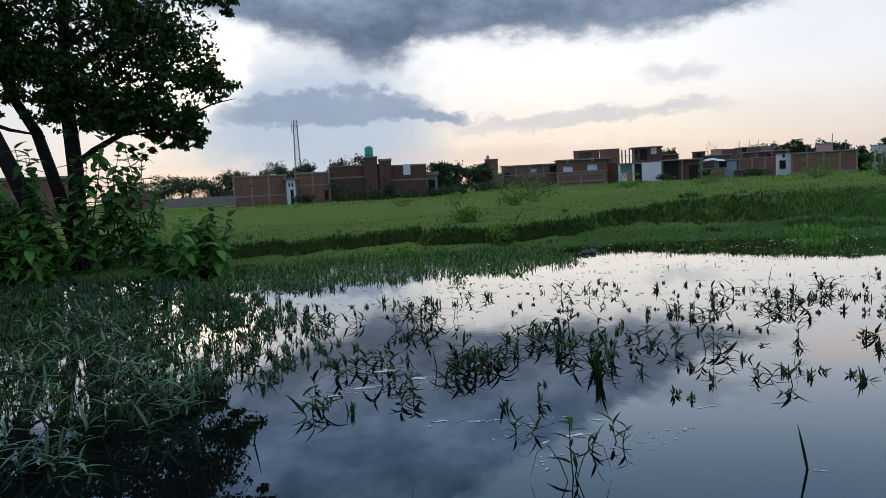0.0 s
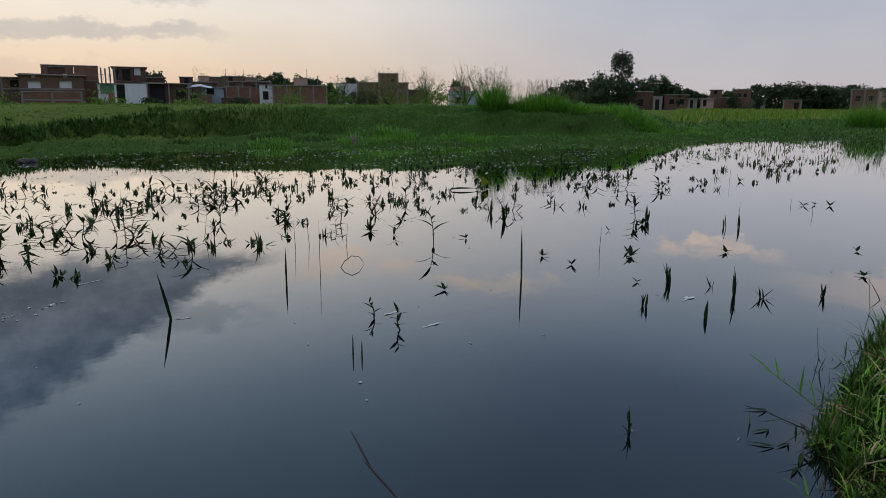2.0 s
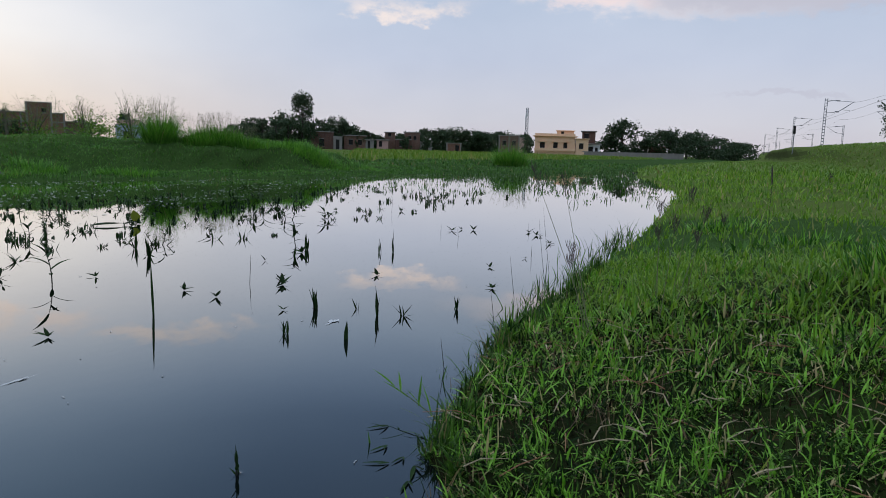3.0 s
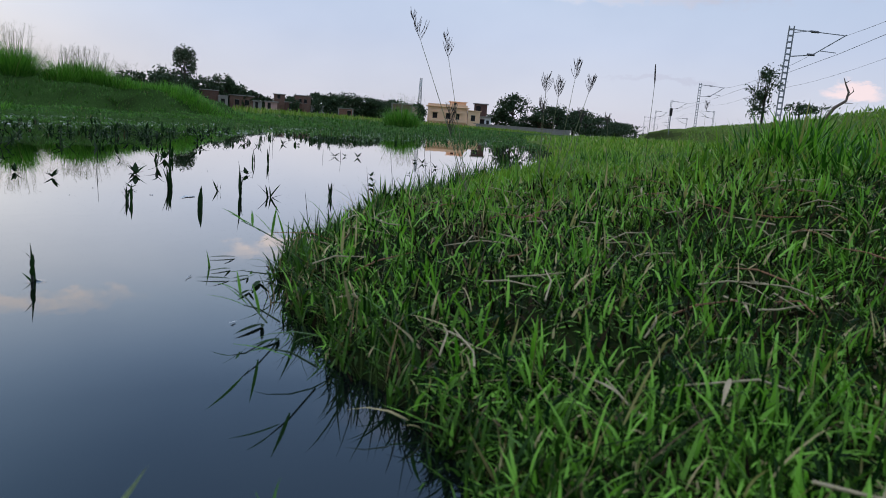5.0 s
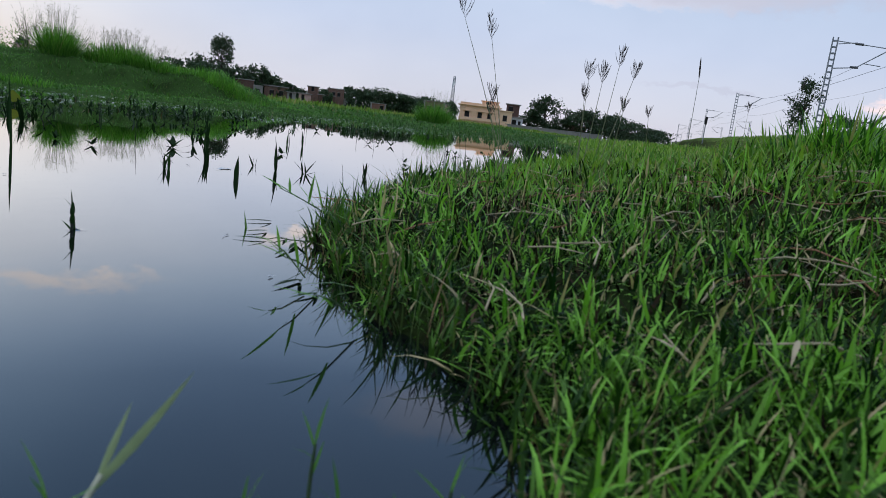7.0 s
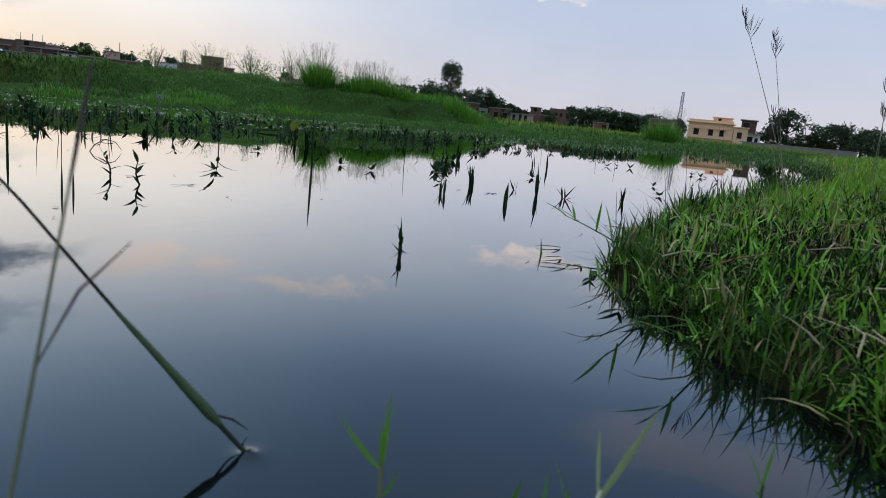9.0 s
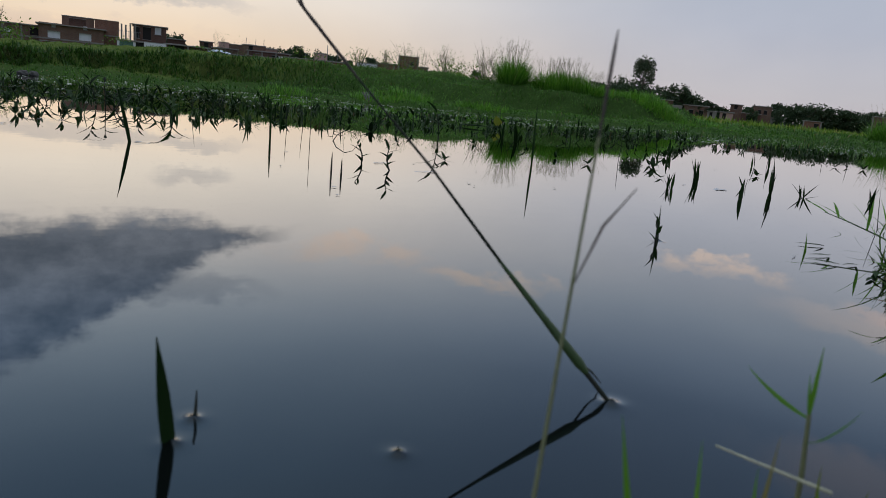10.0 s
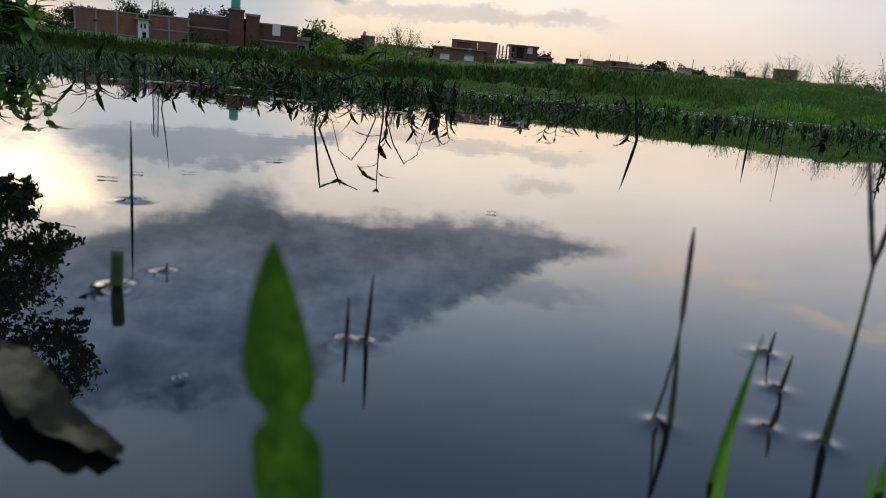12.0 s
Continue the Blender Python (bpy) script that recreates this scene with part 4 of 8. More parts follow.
for x, y, tall, spread, n in ((5.2, -0.75, 0.42, 0.3, 420), (5.6, -1.0, 0.52, 0.32, 460), (6.1, -1.15, 0.46, 0.35, 420), (5.0, -1.25, 0.44, 0.3, 380), (5.7, -1.6, 0.5, 0.35, 420), (4.6, -1.55, 0.4, 0.3, 380), (4.7, -0.95, 0.3, 0.3, 300), (6.6, -0.7, 0.3, 0.35, 350), (4.3, -1.2, 0.28, 0.3, 300),
                              (6.9, -1.3, 0.34, 0.35, 380), (8.0, -0.4, 0.25, 0.4, 300), (9.4, 0.3, 0.3, 0.45, 350), (6.6, -2.0, 0.4, 0.4, 400), (5.0, -2.0, 0.35, 0.35, 350)):
    grass_tuft(x, y, 0.8 * tall, spread, int(0.6 * n), int(x * 100), BANK_TUFT, width=0.014)


# ---------------------------------------------------------------- plants standing in the water
def leaf_mesh(name, length, width, mat, fold=0.25, droop=0.35, rows=4):
    """A lance-shaped leaf along +y, folded at its midrib and drooping."""
    verts, faces = [], []
    for k in range(rows + 1):
        s = k / rows
        w = width * 0.5 * max(0.04, math.sin(math.pi * (0.08 + 0.92 * s) ** 0.8))
        y, z = length * s, -droop * length * s * s
        verts += [(-w, y, z + fold * w), (0, y, z), (w, y, z + fold * w)]
    for k in range(rows):
        a = 3 * k
        faces += [(a, a + 1, a + 4, a + 3), (a + 1, a + 2, a + 5, a + 4)]
    return fast_mesh(name, verts, faces, mat, True)


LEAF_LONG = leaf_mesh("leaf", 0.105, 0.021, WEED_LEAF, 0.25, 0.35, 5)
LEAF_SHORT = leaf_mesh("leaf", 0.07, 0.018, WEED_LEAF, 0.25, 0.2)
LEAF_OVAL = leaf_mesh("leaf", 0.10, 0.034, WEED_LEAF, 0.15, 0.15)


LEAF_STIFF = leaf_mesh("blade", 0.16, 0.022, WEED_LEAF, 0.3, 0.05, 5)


def add_leaf(parent, me, at, heading, rise, size=1.0, name="leaf"):
    """A leaf whose tip points to heading (degrees from +x) and rises by so many degrees."""
    ob = new(name, me)
    ob.parent = parent
    ob.matrix_basis = pose(*at, 0, 0, heading - 90) @ pose(0, 0, 0, rise, 0, 0) @ Matrix.Scale(size, 4)
    return ob


def ring_mesh(radius, lift, name="meniscus"):
    """The water drawn up around a stem."""
    verts, faces, sides = [], [], 22
    steps = (0.06, 0.13, 0.22, 0.34, 0.48, 0.64, 0.82, 1.0)
    for r in steps:
        for s in range(sides):
            a = 2 * math.pi * s / sides
            verts.append((radius * r * math.cos(a), radius * r * math.sin(a), 0.0001 + lift * (math.exp(-5.0 * r) - math.exp(-5.0))))
    for k in range(len(steps) - 1):
        for s in range(sides):
            t = (s + 1) % sides
            faces.append((k * sides + s, (k + 1) * sides + s, (k + 1) * sides + t, k * sides + t))
    return fast_mesh(name, verts, faces, WATER, True)


RING = ring_mesh(0.026, 0.006)
RING_WIDE = ring_mesh(0.036, 0.008)
WEED = "weeds standing in the pond"


def leafy_weed(x, y, tall, n, seed, spread=1.0, leaf=None, rise=(15, 75), label="leafy green water weed standing in still water", stems=1):
    """Stems that lean apart from one foot; lance leaves spread from them, the upper ones in a tuft."""
    r = random.Random(seed)
    ob = thing("water_weed", x, y, 0, r.uniform(0, 360), label, "water plant", WEED)
    for s in range(stems):
        a, out = 2.4 * s + r.uniform(-0.5, 0.5), (0.015 + 0.025 * s) * spread
        foot = (out * math.cos(a), out * math.sin(a), -0.04)
        lean = tall * (r.uniform(0.0, 0.35) if s == 0 else r.uniform(0.2, 0.9))
        top = (foot[0] + lean * math.cos(a), foot[1] + lean * math.sin(a), tall * (r.uniform(0.75, 1.0) if s == 0 else r.uniform(0.3, 0.85)))
        sag = (r.uniform(-0.02, 0.02), r.uniform(-0.02, 0.02), 0.12 * lean)
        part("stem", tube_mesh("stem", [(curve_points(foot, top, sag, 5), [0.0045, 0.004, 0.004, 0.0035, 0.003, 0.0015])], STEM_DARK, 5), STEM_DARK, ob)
        for k in range(n):
            f = 0.16 + 0.84 * ((k + 1) / n) ** 0.9
            p = Vector(foot).lerp(Vector(top), f) + Vector(sag) * (4 * f * (1 - f))
            add_leaf(ob, leaf or r.choice((LEAF_LONG, LEAF_SHORT, LEAF_LONG)), p, k * 137.5 + r.uniform(-30, 30), r.uniform(*rise) * (0.75 if f < 0.9 else 1.0), r.uniform(0.85, 1.55) * spread)
    return ob


def part_stem(ob, run, radii, mat=STEM_DARK, name="stem", sides=5):
    return part(name, tube_mesh(name, [(run, radii)], mat, sides), mat, ob)


def blade_clump(x, y, tall, n, seed, fan=20, label="tight clump of pointed dark blades standing in the pond"):
    """Stiff pointed leaves rising from one foot, opening like a fan."""
    r = random.Random(seed)
    ob = thing("reed_clump", x, y, -0.012, 0, label, "water plant", WEED)
    for k in range(n):
        add_leaf(ob, LEAF_STIFF, (r.uniform(-0.012, 0.012), r.uniform(-0.012, 0.012), 0), r.uniform(0, 360), 90 - abs(r.gauss(0, fan)), tall / 0.16 * (1.0 if k == 0 else r.uniform(0.55, 0.95)), "blade")
    return ob


def star_weed(x, y, n, seed, size=1.0, label="low star of pointed leaves on the water"):
    r = random.Random(seed)
    ob = thing("star_weed", x, y, 0.004, 0, label, "water plant", WEED)
    for k in range(n):
        add_leaf(ob, r.choice((LEAF_SHORT, LEAF_OVAL)), (0, 0, 0), k * 360 / n + r.uniform(-25, 25), r.uniform(8, 60), size * r.uniform(0.7, 1.1))
    return ob


def reed(x, y, tall, lean_x, lean_y, width=0.014, label="single upright reed blade standing in the pond", mat=WEED_LEAF, ring=None):
    """One stiff leaf, folded, narrowing to a point."""
    ob = thing("reed", x, y, 0, 0, label, "reed", WEED)
    verts, faces, rows = [], [], 7
    for k in range(rows + 1):
        s = k / rows
        w = width * 0.5 * (0.55 + 1.2 * s * (1 - s)) * (1 - s ** 3) + 0.0004
        p = (lean_x * s + 0.2 * lean_x * s * s, lean_y * s, -0.03 + (tall + 0.03) * s)
        verts += [(p[0] - w, p[1] + 0.3 * w, p[2]), (p[0], p[1], p[2]), (p[0] + w, p[1] + 0.3 * w, p[2])]
    for k in range(rows):
        a = 3 * k
        faces += [(a, a + 1, a + 4, a + 3), (a + 1, a + 2, a + 5, a + 4)]
    part("blade", fast_mesh("blade", verts, faces, mat, True), mat, ob)
    if ring:
        part("meniscus", ring, WATER, ob)
    return ob


def needle(x, y, tall, lean_x=0.0, lean_y=0.0, ring=None, label="thin dark stem poking out of the water", radius=0.0022):
    ob = thing("bare_stem", x, y, 0, 0, label, "stem", WEED)
    part_stem(ob, curve_points((0, 0, -0.03), (lean_x, lean_y, tall), (lean_x * 0.1, 0, 0), 4), [radius, radius, radius * 0.9, radius * 0.7, radius * 0.25])
    if ring:
        part("meniscus", ring, WATER, ob)
    return ob


def scum(x, y, length, width, rz, seed, label="pale scrap of scum and dead leaf floating on the pond"):
    """A flat ragged raft, its rim curled up a little."""
    r = random.Random(seed)
    verts, n = [(0, 0, 0.002)], 15
    length, width = 0.8 * length, 0.75 * width
    for k in range(n):
        a = 2 * math.pi * k / n
        f = r.uniform(0.12, 1.1)
        verts.append((0.5 * length * f * math.cos(a), 0.5 * width * f * math.sin(a), 0.0015 + r.uniform(0, 0.003)))
    faces = [(0, 1 + k, 1 + (k + 1) % n) for k in range(n)]
    ob = new("floating_scrap", fast_mesh("floating_scrap", verts, faces, FOAM, True))
    ob.matrix_world = pose(x, y, 0, 0, 0, rz)
    return tagged(ob, label, "debris", "scraps floating on the pond")


def known_weeds():
    # spikes and stalks
    reed(3.98, 3.10, 0.34, -0.01, 0.0, 0.022, "tall dark spike of a reed in open water")
    reed(2.72, 3.95, 0.22, 0.0, 0.0, 0.016)
    needle(3.06, 4.12, 0.33, 0.0, 0.0)
    for x, y, tall in ((3.2, 4.73, 0.22), (3.39, 4.86, 0.2), (3.65, 4.74, 0.16), (7.16, 3.29, 0.2), (2.2, 3.15, 0.0), (4.98, 3.25, 0.2)):
        if tall:
            needle(x, y, tall, 0.02 * math.sin(9 * x), 0.0)
    stalk = reed(1.88, 3.59, 0.26, -0.05, 0.0, 0.02, "leaning reed spike rising from a floating scrap")
    scum(1.93, 3.56, 0.16, 0.035, -25, 1)
    blade_clump(4.62, 1.98, 0.2, 3, 31, 8)
    blade_clump(4.57, 2.39, 0.15, 7, 32, 14)
    blade_clump(4.02, 2.19, 0.10, 5, 37, 16)
    blade_clump(4.69, 1.85, 0.12, 6, 38, 26)
    blade_clump(4.70, 2.17, 0.09, 4, 39, 32)
    blade_clump(6.80, 3.23, 0.16, 2, 42, 18)
    blade_clump(6.90, 3.13, 0.15, 1, 43, 4)
    blade_clump(6.18, 3.76, 0.12, 5, 44, 40)
    blade_clump(6.55, 3.90, 0.18, 4, 45, 22)
    blade_clump(5.01, 1.64, 0.11, 5, 46, 45)
    blade_clump(4.65, 5.80, 0.17, 6, 47, 45)
    blade_clump(4.25, 5.30, 0.14, 4, 48, 25)
    blade_clump(3.88, 6.36, 0.13, 5, 49, 60)
    leafy_weed(4.31, 4.43, 0.26, 6, 33, 1.0, LEAF_LONG, (30, 80))
    leafy_weed(6.68, 4.10, 0.2, 8, 34, 1.1)
    reed(4.09, 1.85, 0.10, 0.0, 0.0, 0.05, "short broad oval leaf upright in the water")
    for x, y, n, s in ((4.12, 5.09, 6, 1.2), (3.36, 3.15, 6, 0.8), (5.06, 3.02, 7, 1.1), (4.57, 4.32, 3, 0.9), (6.37, 3.82, 5, 1.3), (4.44, 2.53, 4, 0.5)):
        star_weed(x, y, n, int(100 * x), s)
    reed(2.665, 1.315, 0.1, -0.012, 0.0, 0.012, "small pointed sprout in open water", ring=RING)
    leafy_weed(2.672, 1.318, 0.06, 4, 131, 0.55, LEAF_SHORT, (60, 86), "small leafy sprout in open water")
    for x, y, tall in ((2.34, 2.57, 0.085), (2.352, 2.515, 0.07)):
        needle(x, y, tall, 0.0, 0.0, None, radius=0.004)
    leafy_weed(2.72, 2.98, 0.09, 5, 35, 0.7, LEAF_SHORT, (20, 70))
    leafy_weed(2.73, 2.69, 0.09, 6, 36, 0.75, LEAF_SHORT, (20, 70))
    scum(2.88, 2.66, 0.2, 0.04, 0, 2)
    scum(2.83, 2.96, 0.16, 0.04, 10, 3)
    scum(4.36, 2.12, 0.24, 0.07, 5, 4)
    # a bent reed that closes a loop with its mirror image
    for x, y, rz, tall in ((3.16, 4.05, 0, 0.07), (0.63, 3.6, 10, 0.2), (0.6, 3.58, 170, 0.2)):
        ob = thing("bent_reed", x, y, 0, rz, "thin reed bent over into an arch above the water", "reed", WEED)
        part_stem(ob, [(0, 0, -0.03), (0.05, 0, tall * 0.55), (0.11, 0, tall), (0.17, 0, tall * 0.8), (0.21, 0, tall * 0.1)], [0.003, 0.003, 0.0028, 0.002, 0.001])
    # the tall leafy weed with a tuft on top, and its neighbours
    leafy_weed(0.64, 3.62, 0.34, 7, 41, 1.1, LEAF_LONG, (0, 60), "tall leafy water weed with a tuft of leaves on top")
    ob = thing("bent_reed", 0.314, 2.79, 0, 0, "dark reed stalks bent sharply over the water", "reed", WEED)
    part_stem(ob, [(0, 0, -0.02), (0.02, 0.0, 0.13), (0.03, 0.01, 0.2), (0.09, 0.0, 0.17), (0.16, -0.01, 0.2)], [0.004, 0.004, 0.004, 0.006, 0.001])
    part_stem(ob, [(0.01, 0, -0.02), (0.06, 0.0, 0.1), (0.1, 0.01, 0.19)], [0.004, 0.0035, 0.002])
    needle(-0.24, 3.11, 0.22, 0.03, 0.0)
    # close to the low shore
    spike = reed(1.194, 0.817, 0.105, -0.012, 0.0, 0.016, "short stiff green reed with water drawn up around it", ring=RING)
    needle(1.226, 0.855, 0.03, 0.003, 0.0, RING)
    needle(1.365, 0.703, 0.008, 0.0, 0.0, RING)
    needle(0.357, 0.885, 0.055, 0.004, 0.0, RING)
    needle(0.344, 0.888, 0.035, 0.0, 0.0, RING)
    needle(0.07, 1.39, 0.11, 0.0, 0.0, RING_WIDE)
    ob = thing("cut_stem", 0.15, 1.0, 0, 0, "stout cut green stem standing in the water", "stem", WEED)
    part_stem(ob, [(0, 0, -0.03), (0.0, 0, 0.0), (0.001, 0, 0.03), (0.001, 0, 0.034), (0.001, 0, 0.0345)], [0.0055, 0.0056, 0.0055, 0.005, 0.001], STEM, "stem", 10)
    part("meniscus", RING_WIDE, WATER, ob)
    needle(0.18, 1.05, 0.01, 0.002, 0.0, RING)
    for x, y, tall in ((0.70, 0.88, 0.02), (0.66, 0.81, 0.028), (0.61, 0.75, 0.02), (0.73, 0.73, 0.04)):
        needle(x, y, tall, 0.35 * tall, 0.0, RING)


known_weeds()


def drifting_leaves():
    """A dark broad leaf afloat, and a yellowing one held up beside it."""
    ob = thing("drifting_leaf", 6.62, 6.95, 0.012, 0, "dark broad leaf lying flat on the pond", "leaf", "broad leaves adrift in the pond")
    add_leaf(ob, RAFT_DARK, (0, 0, 0), -28, 3, 1.0, "blade")
    add_leaf(ob, RAFT_DARK, (0.30, -0.16, 0.0), -10, 8, 0.6, "blade")
    ob = thing("drifting_leaf", 7.10, 6.80, 0, 0, "yellowing round leaf standing upright in the pond", "leaf", "broad leaves adrift in the pond")
    part_stem(ob, [(0, 0, -0.03), (0.005, 0, 0.03), (0.01, 0, 0.05)], [0.004, 0.0035, 0.003])
    add_leaf(ob, RAFT_YELLOW, (0.008, 0, 0.03), 70, 72, 1.0, "blade")


YELLOW_LEAF = object_leaf("yellowing_leaf", (0.10, 0.13, 0.012), (0.19, 0.21, 0.02), 0.5, 0.35)
RAFT_DARK = leaf_mesh("blade", 0.36, 0.12, WEED_LEAF, 0.3, 0.02, 6)
RAFT_YELLOW = leaf_mesh("blade", 0.15, 0.12, YELLOW_LEAF, 0.2, 0.2, 6)
drifting_leaves()


def seed_spike(ob, base, knee, tip, radius=0.0016, thick=0.0032, name="seed_head"):
    """A slender grass stalk with a dense spike at its end."""
    part_stem(ob, curve_points(base, knee, (0.003, 0, 0), 4), [radius * 1.6, radius * 1.4, radius * 1.2, radius, radius], STEM, "stem", 6)
    run = curve_points(knee, tip, (0, 0, 0), 8)
    part_stem(ob, run, [radius, thick, thick * 1.15, thick, thick * 1.2, thick, thick * 1.05, thick * 0.8, radius * 0.4], SEED, name, 7)


def pointed_blade(ob, a, b, width, sag=0.0, mat=None, name="blade"):
    """A folded grass leaf from a to b, widest in its lower third."""
    a, b = Vector(a), Vector(b)
    across = (b - a).cross(Vector((-0.55, -0.83, 0.1))).normalized()
    fold = across.cross(b - a).normalized()
    verts, faces, rows = [], [], 8
    for k in range(rows + 1):
        f = k / rows
        p = a.lerp(b, f) - Vector((0, 0, sag * 4 * f * (1 - f)))
        w = 0.5 * width * (0.45 + 1.65 * f if f < 0.33 else max(0.02, 1.0 - ((f - 0.33) / 0.67) ** 1.6))
        verts += [p - across * w, p + fold * 0.35 * w, p + across * w]
    for k in range(rows):
        q = 3 * k
        faces += [(q, q + 1, q + 4, q + 3), (q + 1, q + 2, q + 5, q + 4)]
    return part(name, fast_mesh(name, verts, faces, mat or GREEN_BLADE, True), mat or GREEN_BLADE, ob)


def low_shore_grasses():
    """The few stalks that stand right in front of the low camera."""
    grp = "grass stalks at the near shore"
    ob = thing("grass_stalk", 0.538, 0.757, 0, 0, "green grass stalk with a slim seed spike standing in shallow water", "grass stalk", grp)
    seed_spike(ob, (-0.006, 0.005, -0.02), (0.0075, 0.006, 0.066), (0.0204, 0.0325, 0.125), 0.0009, 0.0017)
    part_stem(ob, curve_points((0.006, -0.006, -0.02), (0.006, 0.004, 0.062), (0.001, 0, 0), 4), [0.0026, 0.0024, 0.002, 0.0016, 0.0008], STEM)
    part("meniscus", RING, WATER, ob)
    ob = thing("grass_stalk", 0.637, 0.730, 0, 0, "green grass stalk forking into two dark seed spikes", "grass stalk", grp)
    part_stem(ob, curve_points((0, 0, -0.02), (0.002, -0.004, 0.118), (0.002, 0, 0), 5), [0.0030, 0.0028, 0.002, 0.0014, 0.0011, 0.001], STEM, "stem", 6)
    for tip in ((0.0075, 0.024, 0.1795), (0.010, -0.005, 0.181)):
        part_stem(ob, curve_points((0.002, -0.004, 0.118), tip, (0, 0, 0), 8), [0.0009, 0.0013, 0.0017, 0.0015, 0.0018, 0.0015, 0.0016, 0.0012, 0.0005], SEED, "seed_head", 7)
    part("meniscus", RING, WATER, ob)
    for x, y, tall, lx in ((0.534, 0.689, 0.085, 0.018), (0.63, 0.675, 0.05, 0.012), (0.69, 0.67, 0.06, 0.01), (0.52, 0.66, 0.05, 0.006), (0.60, 0.64, 0.04, -0.006)):
        reed(x, y, tall, lx, 0.01, 0.008, "short green blade of shore grass", GREEN_BLADE)
    # broad leaf right in front of the last standpoint
    ob = thing("broad_leaf_sprout", 0.307, 0.57, 0, 0, "single broad bright green leaf at the shore", "sprout", grp)
    # its outline from foot to tip: height, half width, with a waist where it was nipped
    shape = ((0.0, 0.25), (0.025, 0.6), (0.05, 0.92), (0.062, 1.0), (0.072, 1.0), (0.077, 0.86), (0.0795, 0.57), (0.0815, 0.52), (0.0845, 0.6), (0.088, 0.9), (0.095, 1.02), (0.104, 0.92), (0.114, 0.74), (0.124, 0.46), (0.130, 0.24), (0.1336, 0.03))
    verts, faces, rows = [], [], len(shape) - 1
    for z, w in shape:
        w, f = 0.0103 * w, z / 0.1336
        p = (0.004 - 0.0075 * f + 0.002 * math.sin(5 * f), 0.012 * f, 0.02 + z)
        verts += [(p[0] - w, p[1] - 0.25 * w, p[2] + 0.06 * w), p, (p[0] + w, p[1] - 0.25 * w, p[2] - 0.06 * w)]
    for k in range(rows):
        a = 3 * k
        faces += [(a, a + 1, a + 4, a + 3), (a + 1, a + 2, a + 5, a + 4)]
    part("leaf", fast_mesh("leaf", verts, faces, BROAD, True), BROAD, ob)
    part_stem(ob, [(0, 0, -0.02), (0.0, 0, 0.0), (0, 0, 0.022)], [0.002, 0.002, 0.002], STEM)
    # leaning flower stalk with a swollen leaf sheath
    ob = thing("leaning_stalk", 1.65, 0.678, 0, 0, "dark leaning grass stalk with a swollen green sheath", "grass stalk", grp)
    d = Vector((-0.38, 0.61, 0.695))
    part_stem(ob, [d * -0.03, d * 0.03, d * 0.05], [0.0028, 0.003, 0.0032], STEM_DARK)
    part_stem(ob, [d * 0.045, d * 0.06, d * 0.09, d * 0.13, d * 0.18, d * 0.22], [0.0035, 0.0062, 0.0056, 0.0042, 0.0032, 0.0016], STEM, "sheath", 7)
    part_stem(ob, [d * 0.2, d * 0.35 + Vector((0.002, 0, 0.004)), d * 0.5], [0.0022, 0.0018, 0.0013], STEM_DARK, "stalk")
    part_stem(ob, [d * 0.49, d * 0.52, d * 0.55, d * 0.58, d * 0.61, d * 0.625], [0.0013, 0.0024, 0.0021, 0.0024, 0.002, 0.0005], SEED, "seed_head", 7)
    part_stem(ob, [d * 0.6, d * 0.61 + Vector((0.0, 0.02, 0.02)), d * 0.62 + Vector((-0.005, 0.04, 0.05))], [0.001, 0.0024, 0.0006], SEED, "seed_head", 7)
    part_stem(ob, [d * 0.06, d * 0.05 + Vector((0.03, 0.012, -0.012)), d * 0.05 + Vector((0.05, 0.01, -0.03))], [0.0016, 0.0014, 0.0005], STEM_DARK, "root")
    part("meniscus", RING_WIDE, WATER, ob)
    # slim pale stalk with a brown spike, near the camera's low turn
    ob = thing("grass_stalk", 1.318, 0.497, 0, 0, "slim pale green stalk with a purple-brown seed spike", "grass stalk", grp)
    d = Vector((0.262, 0.165, 0.95))
    part_stem(ob, [d * -0.02, d * 0.12, d * 0.24, d * 0.33], [0.0017, 0.0015, 0.0012, 0.001], STEM_PALE, "stem", 6)
    part_stem(ob, [d * 0.325, d * 0.345, d * 0.37, d * 0.395, d * 0.41], [0.0008, 0.0013, 0.0015, 0.0013, 0.0005], SEED, "seed_head", 7)
    part_stem(ob, [d * 0.22, d * 0.25 + Vector((0.018, -0.004, 0.014)), d * 0.27 + Vector((0.045, -0.008, 0.022))], [0.0006, 0.0011, 0.0004], SEED, "seed_head", 7)
    # a sprout with four leaves standing off the low bank
    ob = thing("grass_sprout", 1.588, 0.436, 0, 0, "upright green grass sprout with spreading narrow leaves", "sprout", grp)
    part_stem(ob, [(0, 0, -0.03), (0.001, 0.003, 0.05), (0.002, 0.008, 0.104)], [0.0026, 0.0024, 0.0018], STEM_PALE)
    pointed_blade(ob, (0.002, 0.008, 0.096), (0.012, 0.0115, 0.161), 0.0048)
    pointed_blade(ob, (0.002, 0.008, 0.100), (0.022, 0.075, 0.118), 0.0042, 0.004)
    pointed_blade(ob, (0.0, 0.004, 0.080), (-0.043, -0.044, 0.139), 0.0046, 0.006)
    pointed_blade(ob, (0.002, 0.008, 0.100), (0.008, 0.016, 0.136), 0.003)
    # a pale forked blade nearer the corner
    ob = thing("forked_blade", 1.675, 0.322, 0, 0, "pale green forked grass blade leaning in the shallows", "grass", grp)
    part_stem(ob, [(0, 0, -0.03), (0.030, -0.001, 0.042), (0.0592, -0.0038, 0.076)], [0.0032, 0.003, 0.0024], PALE_STEM)
